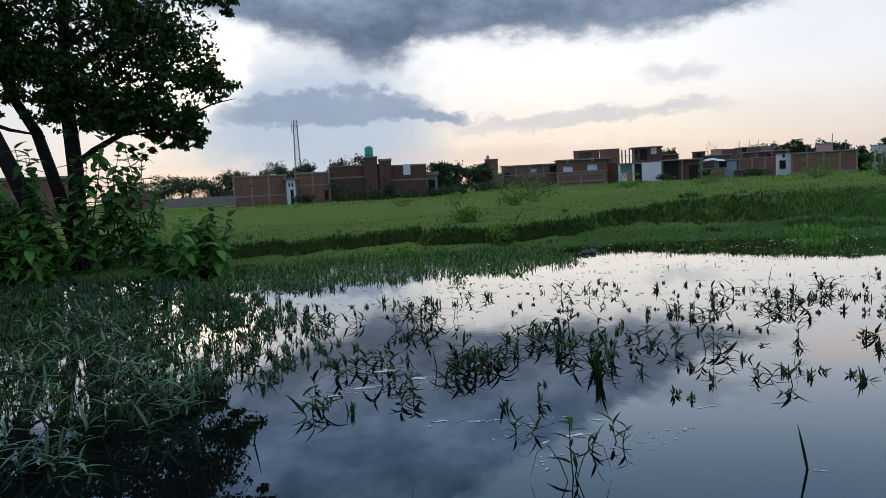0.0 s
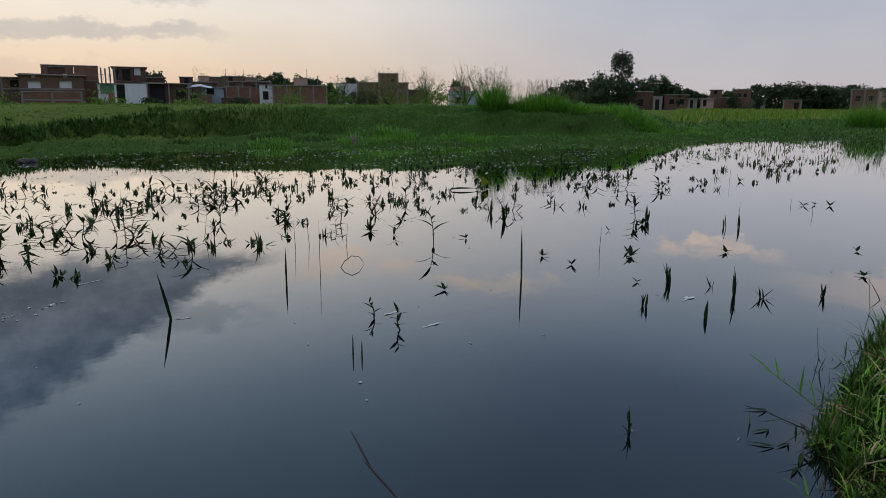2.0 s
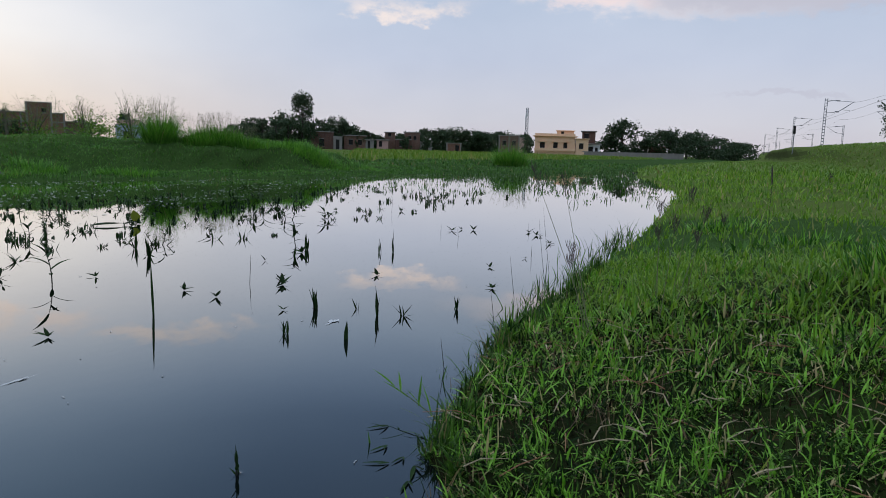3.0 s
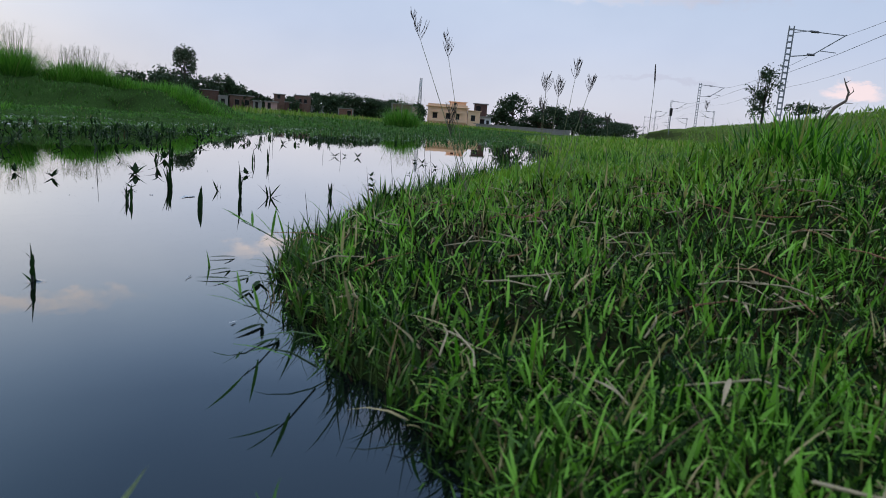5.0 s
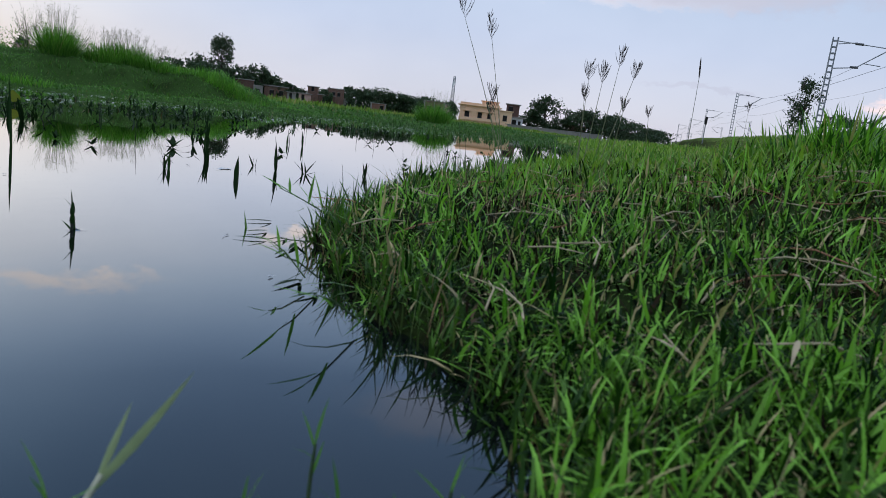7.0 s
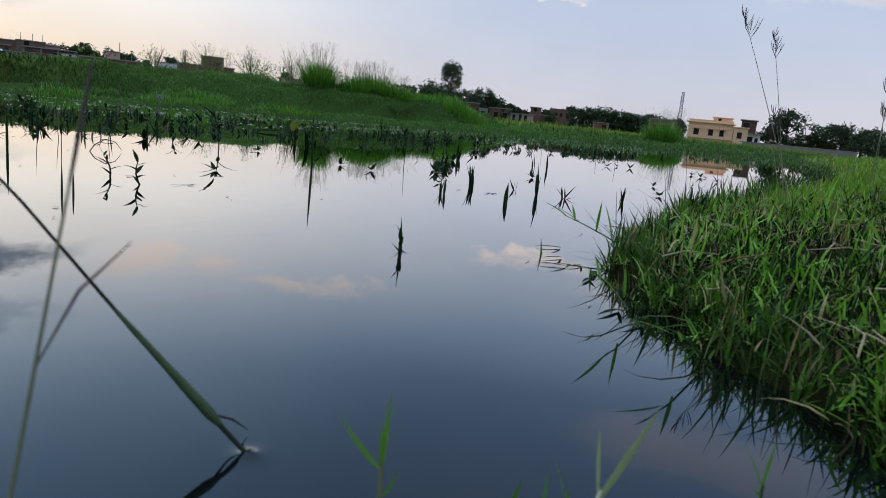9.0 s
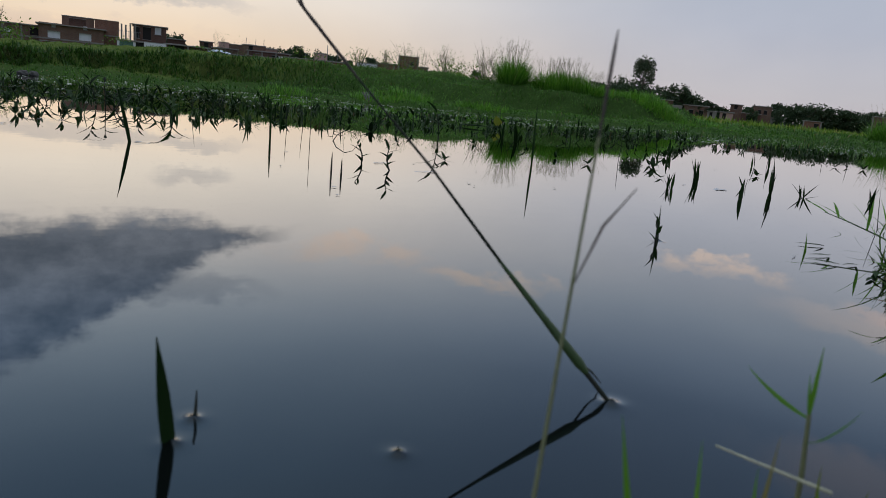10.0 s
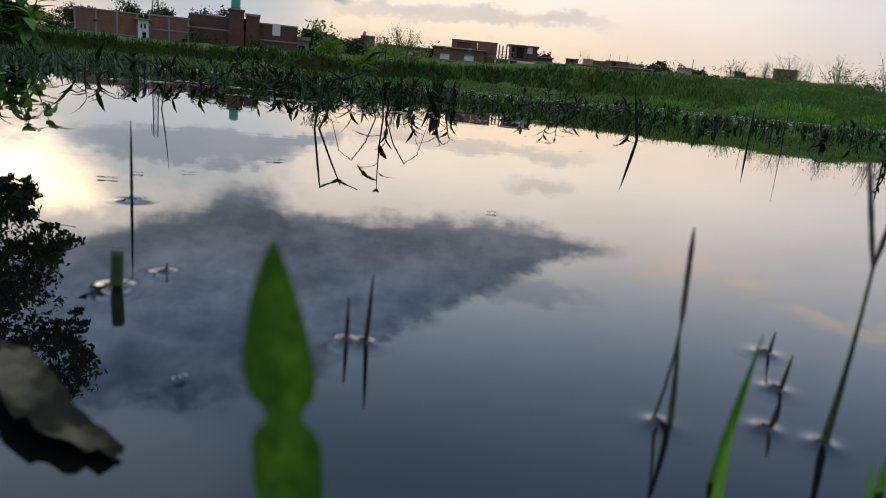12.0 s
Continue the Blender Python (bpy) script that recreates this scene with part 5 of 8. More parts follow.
    pointed_blade(ob, (0.055, -0.003, 0.070), (0.128, 0.032, 0.0995), 0.007, 0.0, PALE_BLADE)
    pointed_blade(ob, (0.050, -0.003, 0.066), (0.1438, -0.0178, 0.1341), 0.0095, 0.002, PALE_BLADE)
    # single blades and a fallen straw in front of them
    for x, y, tip, wide, mat, label in ((1.366, 0.425, (0.012, 0.053, 0.137), 0.0075, GREEN_BLADE, "slanting green blade of shore grass"), (1.412, 0.425, (0.004, 0.015, 0.127), 0.006, GREEN_BLADE, "narrow green blade of shore grass"),
                                        (1.446, 0.412, (0.004, -0.006, 0.137), 0.0055, YELLOW_BLADE, "yellowing blade of shore grass"), (1.672, 0.392, (-0.018, -0.038, 0.103), 0.017, GREEN_BLADE, "broad fresh green blade of shore grass"),
                                        (1.618, 0.320, (-0.002, -0.005, 0.144), 0.0085, GREEN_BLADE, "upright green blade with a nipped tip"), (1.56, 0.41, (0.012, 0.01, 0.075), 0.006, YELLOW_BLADE, "short browned blade of shore grass"),
                                        (1.555, 0.395, (-0.012, 0.014, 0.07), 0.007, GREEN_BLADE, "short green blade of shore grass"), (1.57, 0.40, (0.016, -0.012, 0.065), 0.008, YELLOW_BLADE, "short browned blade of shore grass"),
                                        (1.48, 0.42, (0.008, 0.012, 0.09), 0.006, GREEN_BLADE, "short green blade of shore grass"), (1.40, 0.40, (-0.01, 0.02, 0.08), 0.005, YELLOW_BLADE, "short browned blade of shore grass")):
        ob = thing("grass_sprout", x, y, 0, 0, label, "sprout", grp)
        pointed_blade(ob, (0, 0, -0.02), tip, wide, 0.004, mat)
    ob = thing("dry_straw", 1.5755, 0.4305, 0.0526, 0, "pale dry straw caught between the sprouts", "straw", grp)
    part_stem(ob, [(0.003, -0.02, -0.0), (0, 0, 0), (-0.0113, 0.073, 0.0007)], [0.0016, 0.0016, 0.0010], PALE_STEM, "straw")
    # fresh sprouts
    for x, y, tall, a in ((1.70, 0.33, 0.10, 100), (1.64, 0.30, 0.085, 190), (1.75, 0.21, 0.09, 280), (1.88, 0.22, 0.09, 330), (1.80, 0.15, 0.085, 40), (1.83, 0.11, 0.07, 150), (1.87, 0.085, 0.09, 250), (1.77, 0.19, 0.07, 95), (1.79, 0.07, 0.08, 200)):
        ob = thing("grass_sprout", x, y, 0, a, "fresh green grass sprout at the water's edge", "sprout", grp)
        part_stem(ob, [(0, 0, -0.03), (0.002, 0, 0.4 * tall), (0.004, 0, 0.7 * tall)], [0.0022, 0.002, 0.0014], STEM)
        for k, (f, h, up, size) in enumerate(((0.35, 40, 40, 0.42), (0.55, 200, 42, 0.46), (0.66, 100, 62, 0.4), (0.68, 20, 76, 0.5))):
            add_leaf(ob, LEAF_GREEN, (0.003, 0, f * tall), h, up, size * tall / 0.15, "blade")


def broad_material():
    mat, g, i = material("mottled_broad_leaf", 0.4, 0.3)
    co = place(g)
    n = g.noise(co, 130.0, 5, 0.7)
    rib = g.smooth(g.m("ABSOLUTE", g.node("ShaderNodeSeparateXYZ", Vector=co).outputs[0]), 0.0, 0.009)
    tint = g.mix(g.smooth(n, 0.3, 0.7), (0.035, 0.11, 0.010), (0.11, 0.25, 0.02))
    tint = g.mix(g.m("MULTIPLY", rib, 0.6), tint, (0.03, 0.085, 0.010))
    g.feed(i["Base Color"], tint)
    clear = g.node("ShaderNodeBsdfTranslucent", Color=tint)
    both = g.node("ShaderNodeMixShader", Fac=0.4)
    out = [k for k in g.tree.nodes if k.type == "OUTPUT_MATERIAL"][0]
    first = [k for k in g.tree.nodes if k.type == "BSDF_PRINCIPLED"][0]
    g.tree.links.new(first.outputs[0], both.inputs[1])
    g.tree.links.new(clear.outputs[0], both.inputs[2])
    g.tree.links.new(both.outputs[0], out.inputs[0])
    bump(g, i, n, 0.3, 0.001)
    return mat


BROAD = broad_material()
GREEN_BLADE = object_leaf("fresh_green_blade", (0.07, 0.20, 0.018), (0.16, 0.36, 0.04), 0.4, 0.45)
PALE_BLADE = object_leaf("pale_grass_blade", (0.26, 0.33, 0.16), (0.34, 0.42, 0.22), 0.5, 0.35)
YELLOW_BLADE = object_leaf("yellowing_blade", (0.16, 0.20, 0.03), (0.30, 0.24, 0.07), 0.5, 0.35)
PALE_STEM = plain_material("bleached_stem", (0.36, 0.36, 0.25), 0.6, scale=40)
LEAF_GREEN = leaf_mesh("blade", 0.15, 0.011, GREEN_BLADE, 0.3, 0.12, 5)
low_shore_grasses()


def scattered_weeds():
    """Clumps in the middle of the pond, each its own plant."""
    r = random.Random(77)
    count = 0
    # bigger clumps seen from the first standpoint
    for k, (x, y, tall, n, stems) in enumerate(((2.04, 6.28, 0.26, 3, 2), (2.36, 6.11, 0.34, 3, 4), (1.3, 6.01, 0.26, 5, 5), (1.89, 6.67, 0.26, 5, 3), (0.87, 6.9, 0.25, 6, 3), (0.11, 6.25, 0.24, 6, 3),
                                                (0.29, 6.21, 0.24, 5, 2), (0.56, 6.6, 0.22, 6, 2), (1.08, 6.48, 0.26, 6, 3), (0.19, 5.84, 0.2, 5, 2), (-0.63, 6.39, 0.18, 6, 2), (-0.96, 6.05, 0.17, 5, 1),
                                                (-0.81, 6.12, 0.22, 6, 1), (-0.33, 5.06, 0.14, 6, 1), (-2.04, 6.67, 0.22, 4, 4), (-1.67, 8.58, 0.2, 6, 4), (0.62, 3.67, 0.17, 5, 1), (0.79, 3.98, 0.15, 4, 2),
                                                (0.99, 4.04, 0.19, 5, 2), (0.42, 4.36, 0.14, 6, 2), (3.94, 6.38, 0.08, 6, 1), (4.07, 8.15, 0.2, 7, 2), (3.75, 8.05, 0.18, 7, 2), (4.99, 8.98, 0.2, 6, 2), (-0.5, 5.6, 0.2, 6, 2), (0.0, 5.7, 0.22, 6, 2), (0.4, 6.05, 0.2, 6, 2))):
        leafy_weed(x, y, 0.72 * tall, n + 3 if y > 4.6 else n, 500 + k, 1.1 if y > 4.6 else 0.8, None, (-5, 75) if y > 4.6 else (35, 85), stems=stems + 1 if y > 4.6 else stems)
    # a round bush of it
    for k in range(9):
        a, d = r.uniform(0, 6.28), r.uniform(0, 0.42)
        leafy_weed(-0.37 + d * math.cos(a), 8.07 + 0.6 * d * math.sin(a), r.uniform(0.2, 0.34), 8, 600 + k, 1.0, None, (5, 70), stems=2)
    # the strip towards the right
    while count < 84:
        x, y = r.uniform(-1.5, 11.0), r.uniform(3.6, 10.0)
        if y < 0.05 * x + 4.4 or (x > 2.0 and y < 4.6 and r.random() < 0.6) or y > 10.5 - 0.25 * max(0, x - 4) or float(waves(np.array(x), np.array(y), 2.4, 81)) + r.uniform(-0.5, 0.5) < 0.0:
            continue
        count += 1
        kind = r.random()
        if kind < 0.66:
            leafy_weed(x, y, r.uniform(0.07, 0.17), r.randint(5, 8), count, r.uniform(0.8, 1.25), None, (-5, 75), stems=r.choice((1, 1, 2, 3, 3)))
        elif kind < 0.84:
            star_weed(x, y, r.randint(3, 6), count, r.uniform(0.7, 1.2))
        elif kind < 0.92:
            needle(x, y, r.uniform(0.08, 0.25), r.uniform(-0.04, 0.04), 0.0)
        else:
            reed(x, y, r.uniform(0.1, 0.26), r.uniform(-0.06, 0.06), 0.0, 0.013)
    for k in range(20):
        x, y = r.uniform(4.5, 9.5), r.uniform(1.6, 4.2)
        if near_off(np.array(x), np.array(y)) > -0.5:
            continue
        if r.random() < 0.25:
            needle(x, y, r.uniform(0.06, 0.16), r.uniform(-0.05, 0.05), 0.0)
        else:
            star_weed(x, y, r.randint(4, 7), 900 + k, r.uniform(0.5, 0.95))


scattered_weeds()
for k, (x, y, tall, n) in enumerate(((1.16, 5.4, 0.30, 7), (1.2, 5.75, 0.26, 6), (1.42, 6.05, 0.22, 6), (1.0, 6.35, 0.20, 6), (5.44, 4.75, 0.20, 5), (5.7, 5.2, 0.18, 6))):
    blade_clump(x, y, tall, n, 960 + k, 26)


def sprout_field(name, x, y, seed, tall, label, mat=WEED_STUFF, per=6, width=0.013, spread=0.03, lean=0.45):
    """Many small leafy shoots as one mesh: each a few blades from one foot."""
    r = np.random.RandomState(seed)
    n = len(x)
    bx, by = np.repeat(x, per) + r.normal(0, spread, n * per), np.repeat(y, per) + r.normal(0, spread, n * per)
    size = np.repeat(tall * r.uniform(0.5, 1.3, n), per)
    lift = np.repeat(r.uniform(0, 0.4, n), per) * size * r.uniform(0, 1, n * per)
    v, f = blades(np.stack([bx, by, np.maximum(height(bx, by), -0.01) + lift], 1), size * r.uniform(0.5, 1.1, n * per), width * r.uniform(0.7, 1.3, n * per), r.uniform(0, 6.28, n * per),
                  np.abs(r.normal(lean, lean, n * per)), r.uniform(-0.2, 0.8, n * per), 3)
    return tagged(new(name, fast_mesh(name, v, f, mat)), label, "water plants", kind="stuff")


def marsh():
    def open_water(x, y):
        return (near_off(x, y) < -0.25) & (far_off(x, y) < 0.1)
    # sparse shoots through the middle of the pond
    x, y, r = scatter(1500, -3.0, 16.0, 4.8, 10.0, lambda x, y, r: open_water(x, y) & (y < 10.5 + 0.8 * waves(x, y, 3.0, 121)) & (r.uniform(0, 1, len(x)) < np.clip(0.2 + 0.45 * waves(x, y, 2.5, 17), 0.03, 1)), 51)
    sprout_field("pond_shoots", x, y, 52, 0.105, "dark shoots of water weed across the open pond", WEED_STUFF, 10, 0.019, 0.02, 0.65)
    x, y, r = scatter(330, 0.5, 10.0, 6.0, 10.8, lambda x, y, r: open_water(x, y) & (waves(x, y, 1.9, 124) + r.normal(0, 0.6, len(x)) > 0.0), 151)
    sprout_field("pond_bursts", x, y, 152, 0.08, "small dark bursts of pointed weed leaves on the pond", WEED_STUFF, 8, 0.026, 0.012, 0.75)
    # the dense belt below the far bank
    x, y, r = scatter(440, -14.0, 30.0, 7.0, 17.8, lambda x, y, r: open_water(x, y) & (far_off(x, y) > -5.0 - 1.6 * waves(x, y, 5.0, 18) - 0.10 * np.clip(x, 0, 30)) & (waves(x, y, 1.1, 118) + r.normal(0, 0.5, len(x)) > -0.1), 53)
    sprout_field("weed_belt", x, y, 54, 0.085, "belt of green marsh weed along the far shore", MARSH_GREEN, 6, 0.017, 0.06, 0.7)
    # the shallow arm at the far right
    x, y, r = scatter(5200, 14.0, 54.0, 1.5, 12.5, lambda x, y, r: open_water(x, y) & (r.uniform(0, 1, len(x)) < np.clip((x - 13) / 16, 0.08, 1)), 55)
    sprout_field("marsh_weed", x, y, 56, 0.115, "weeds choking the shallow far arm of the pond", MARSH_GREEN, 5, 0.022, 0.08)
    # thick left corner
    x, y, r = scatter(2000, -10.0, -1.2, 5.7, 15.0, lambda x, y, r: open_water(x, y) & (x < -1.0 - 0.22 * (y - 5.5) + 0.7 * waves(x, y, 2.0, 19)) & (waves(x, y, 1.6, 20) + r.normal(0, 0.5, len(x)) > -0.25), 57)
    sprout_field("left_weed_mass", x, y, 58, 0.12, "dense blue-green weed in the shaded corner of the pond", BLUE_LEAF, 18, 0.021, 0.03, 0.85)
    x, y, r = scatter(1500, -8.0, -1.9, 5.0, 11.0, lambda x, y, r: open_water(x, y) & (x < -1.7 - 0.2 * (y - 5) + 0.4 * waves(x, y, 1.3, 84)) & (waves(x, y, 1.1, 85) + r.normal(0, 0.4, len(x)) > -0.4), 257)
    sprout_field("shaded_weed_mat", x, y, 258, 0.10, "dark low weed spreading under the shore trees", WEED_STUFF, 8, 0.016, 0.05)
    x, y, r = scatter(2400, -4.5, 2.6, 11.0, 17.2, lambda x, y, r: open_water(x, y) & (y > 12.4 + 0.5 * waves(x, y, 2.0, 21) + 0.3 * x), 59)
    sprout_field("weed_point", x, y, 60, 0.14, "thick green weed in front of the field bank", MARSH_GREEN, 7, 0.02, 0.06, 0.7)
    # flat pads and scraps on the surface, in drifts; the pale ones stand for glints
    r = np.random.RandomState(61)
    n = 21000
    x, y = r.uniform(-13, 30, n), r.uniform(5.5, 17, n)
    drift = waves(x, 2.0 * y, 4.0, 119) + 0.7 * waves(x, 2.5 * y, 1.3, 120)
    ok = open_water(x, y) & (((far_off(x, y) > -8.0 - 0.05 * np.clip(x, 0, 30) + r.normal(0, 0.8, n)) & (drift + r.normal(0, 0.35, n) > 0.22)) | ((x < -2.0 - 0.3 * (y - 6)) & (r.uniform(0, 1, n) < 0.12)))
    x, y = x[ok], y[ok]
    n, k = len(x), 6
    a = np.arange(k) * 2 * np.pi / k
    rad = r.uniform(0.006, 0.02, (n, 1)) * r.choice([1.0, 1.0, 1.6], (n, 1)) * r.uniform(0.7, 1.2, (n, k))
    turn = r.uniform(0, 6.28, (n, 1))
    vx, vy = x[:, None] + rad * np.cos(a + turn) * 1.3, y[:, None] + rad * np.sin(a + turn)
    v = np.stack([vx, vy, 0.003 + r.uniform(0, 0.007, (n, k))], 2).reshape(-1, 3)
    tagged(new("floating_leaves", fast_mesh("floating_leaves", v, np.arange(n * k).reshape(n, k), PAD)), "small leaves and scum afloat on the pond, many pale to stand for sky glints", "water plants", kind="stuff")


# two in five pads are whitish: glints of sky painted as leaf colour
PAD = leaf_material("pale_glint_leaf", (0.10, 0.15, 0.08), (0.24, 0.30, 0.19), (0.50, 0.50, 0.47), 0.4, 0.4, 0.0, 0.5)
marsh()


def surface_scraps():
    r = random.Random(91)
    for k, (x, y, length, width, rz) in enumerate(((1.72, 4.66, 0.34, 0.03, 18), (0.97, 4.5, 0.2, 0.06, -20), (0.75, 4.25, 0.3, 0.08, 10), (-0.1, 4.63, 0.22, 0.05, 5), (0.15, 4.6, 0.16, 0.04, 0), (-1.44, 4.85, 0.2, 0.03, -15),
                                                   (-0.7, 5.55, 0.5, 0.1, 8), (-0.3, 5.75, 0.4, 0.12, 4), (-0.95, 5.35, 0.35, 0.06, 10), (0.55, 4.15, 0.14, 0.05, 40), (0.5, 3.75, 0.1, 0.04, 70), (0.24, 1.9, 0.075, 0.022, 10),
                                                   (0.02, 1.62, 0.05, 0.012, 0), (0.1, 1.66, 0.04, 0.012, 10), (0.0, 1.55, 0.05, 0.008, 0), (2.18, 2.26, 0.05, 0.025, 0), (2.1, 2.1, 0.02, 0.012, 0), 
                                                   (0.60, 1.45, 0.025, 0.008, 0), (0.235, 0.815, 0.02, 0.006, 40), (-0.55, 6.05, 0.45, 0.2, 0), (3.2, 2.2, 0.03, 0.012, 0), (0.19, 0.75, 0.022, 0.01, 120), (2.9, 1.05, 0.07, 0.012, 10), (2.6, 0.72, 0.06, 0.01, 0))):
        scum(x, y, length, width, rz, 200 + k)
    # drifts: ragged flecks strung out along lines
    for x0, y0, x1, y1, count in ((-1.0, 5.35, -0.1, 5.75, 34), (-0.6, 5.5, 0.2, 5.95, 22), (-0.15, 4.6, 0.75, 4.55, 26), (0.3, 4.3, 0.6, 4.5, 12), (0.85, 4.0, 1.5, 4.25, 24), (0.45, 3.6, 0.55, 4.0, 9)):
        for k in range(count):
            f = r.random()
            scum(x0 + f * (x1 - x0) + r.gauss(0, 0.04), y0 + f * (y1 - y0) + r.gauss(0, 0.06), r.uniform(0.02, 0.075), r.uniform(0.01, 0.03), r.uniform(-60, 60), 300 + k + int(100 * y0))
    for k in range(30):
        scum(r.uniform(1.0, 6.0), r.uniform(1.6, 5.0), r.uniform(0.012, 0.035), r.uniform(0.006, 0.014), r.uniform(0, 180), 400 + k)


surface_scraps()


def left_corner_plants():
    """Silvery leaved weeds by the shaded left shore."""
    r = random.Random(15)
    for k, (x, y, tall) in enumerate(((-2.43, 4.59, 0.26), (-2.56, 4.39, 0.16), (-2.63, 4.05, 0.2), (-2.48, 4.13, 0.12), (-2.13, 4.66, 0.1), (-2.95, 4.3, 0.22), (-2.2, 3.95, 0.12), (-2.9, 4.9, 0.3), (-3.2, 5.2, 0.3))):
        leafy_weed(x, y, tall, 8, 700 + k, 1.0, LEAF_PALE, (0, 75), "pale green lance-leaved weed by the shaded shore", 1 + k % 2)
    for k in range(46):
        x, y = r.uniform(-5.4, -1.9), r.uniform(5.0, 9.0)
        if x > -1.6 - 0.25 * (y - 4):
            continue
        leafy_weed(x, y, r.uniform(0.18, 0.38), 8, 750 + k, 1.15, LEAF_PALE, (0, 75), "pale green lance-leaved weed by the shaded shore", 2)
    for k in range(3):
        b = bmesh.new()
        bmesh.ops.create_icosphere(b, subdivisions=3, radius=1.0)
        for v in b.verts:
            v.co *= 1 + 0.3 * noise.noise(v.co * 1.7 + Vector((k * 5, 0, 0)))
            v.co = Vector((v.co.x * (0.1 - 0.02 * k), v.co.y * 0.08, v.co.z * 0.06)) if k < 2 else Vector((v.co.x * (0.34 - 0.1 * v.co.y), v.co.y * 0.45, (0.035 + 0.02 * math.sin(9 * v.co.y)) * v.co.z + 0.14 * v.co.y))
        ob = part("stone", b, STONE, None)
        ob.location = STONE_AT[k]
        tagged(ob, "grey weathered stone half buried in the far bank", "stone", "stones on the far bank")


STONE_AT = ((3.02, 15.0, 0.03), (3.2, 15.06, 0.03), (11.4, 16.35, 0.13))
PALE_LEAF = object_leaf("pale_weed_leaf", (0.035, 0.08, 0.038), (0.11, 0.19, 0.10), 0.4, 0.2)
LEAF_PALE = leaf_mesh("leaf", 0.14, 0.018, PALE_LEAF, 0.25, 0.35, 5)
left_corner_plants()


def sunken_leaf(points, width, label, lift=0.006, seed=1, mat=None):
    """A long dead leaf lying in the water's skin, its edges curled; points are its midrib."""
    r = random.Random(seed)
    pts = [Vector(p) for p in points]
    verts, faces, n = [], [], 4 * (len(pts) - 1)
    for k in range(n + 1):
        f = k / n * (len(pts) - 1)
        i = min(int(f), len(pts) - 2)
        p = pts[i].lerp(pts[i + 1], f - i)
        d = (pts[i + 1] - pts[i]).normalized()
        side = Vector((-d.y, d.x, 0))
        w = width * 0.5 * (0.15 + math.sin(math.pi * (0.06 + 0.88 * k / n))) * r.uniform(0.9, 1.08)
        for q, z in ((-1.0, lift * r.uniform(0.3, 1.3)), (-0.4, 0.0015), (0.0, lift * 0.7), (0.45, 0.0012), (1.0, lift * r.uniform(0.2, 1.0))):
            verts.append(p + side * w * q + Vector((0, 0, z)))
    for k in range(n):
        for j in range(4):
            a = 5 * k + j
            faces.append((a, a + 1, a + 6, a + 5))
    ob = new("sunken_leaf", fast_mesh("sunken_leaf", verts, faces, mat or ROTTEN, True))
    return tagged(ob, label, "dead leaf", "dead leaves in the water")


def rotten_material():
    mat, g, i = material("rotten_leaf", 0.7, 0.08)
    co = place(g)
    n = g.noise(co, 60.0, 4, 0.65)
    big = g.noise(co, 18.0, 3)
    tint = g.mix(g.smooth(big, 0.5, 0.68), g.mix(n, (0.004, 0.004, 0.003), (0.018, 0.018, 0.011)), g.mix(n, (0.02, 0.028, 0.010), (0.15, 0.13, 0.09)))
    g.feed(i["Base Color"], tint)
    bump(g, i, n, 0.5, 0.004)
    return mat


ROTTEN = rotten_material()
sunken_leaf([(0.10, 0.875, 0), (0.128, 0.835, 0.006), (0.150, 0.795, 0.010), (0.175, 0.757, 0.008), (0.20, 0.735, 0.003), (0.222, 0.722, 0)], 0.026, "broad rotting leaf with a pale curled rim at the shore", 0.006, 3)
sunken_leaf([(1.224, 0.66, 0), (1.245, 0.662, 0.0015), (1.262, 0.66, 0.002), (1.276, 0.653, 0.0005), (1.284, 0.648, 0)], 0.013, "dark dead leaf humped in the skin of the water", 0.002, 4)

def seed_grass(x, y, tall, lean_x, lean_y, seed, size=1.0):
    """A tall stalk with an open, feathery seed head."""
    r = random.Random(seed)
    ob = thing("seed_grass", x, y, float(height(x, y)), 0, "tall thin grass stalk with a feathery seed head", "grass stalk", "seeding grass stalks on the bank")
    top = Vector((lean_x, lean_y, tall))
    part_stem(ob, curve_points((0, 0, -0.03), top * 0.85, (0.02 * tall, 0, 0), 6), [0.0024, 0.0022, 0.002, 0.0018, 0.0015, 0.0012, 0.001], STEM_PALE)
    runs = [([top * 0.85, top], [0.0008, 0.0004])]
    for k in range(22):
        p = (top * 0.85).lerp(top, k / 24)
        a, out = r.uniform(0, 6.28), size * r.uniform(0.02, 0.045) * (1.2 - 0.6 * k / 22)
        runs.append(([p, p + Vector((out * math.cos(a) * 0.5, out * math.sin(a) * 0.5, out * 0.8)), p + Vector((out * math.cos(a) * 0.75, out * math.sin(a) * 0.75, out * 1.6))], [0.0005, 0.0013, 0.0006]))
    part("seed_head", tube_mesh("seed_head", runs, SEED, 4), SEED, ob)


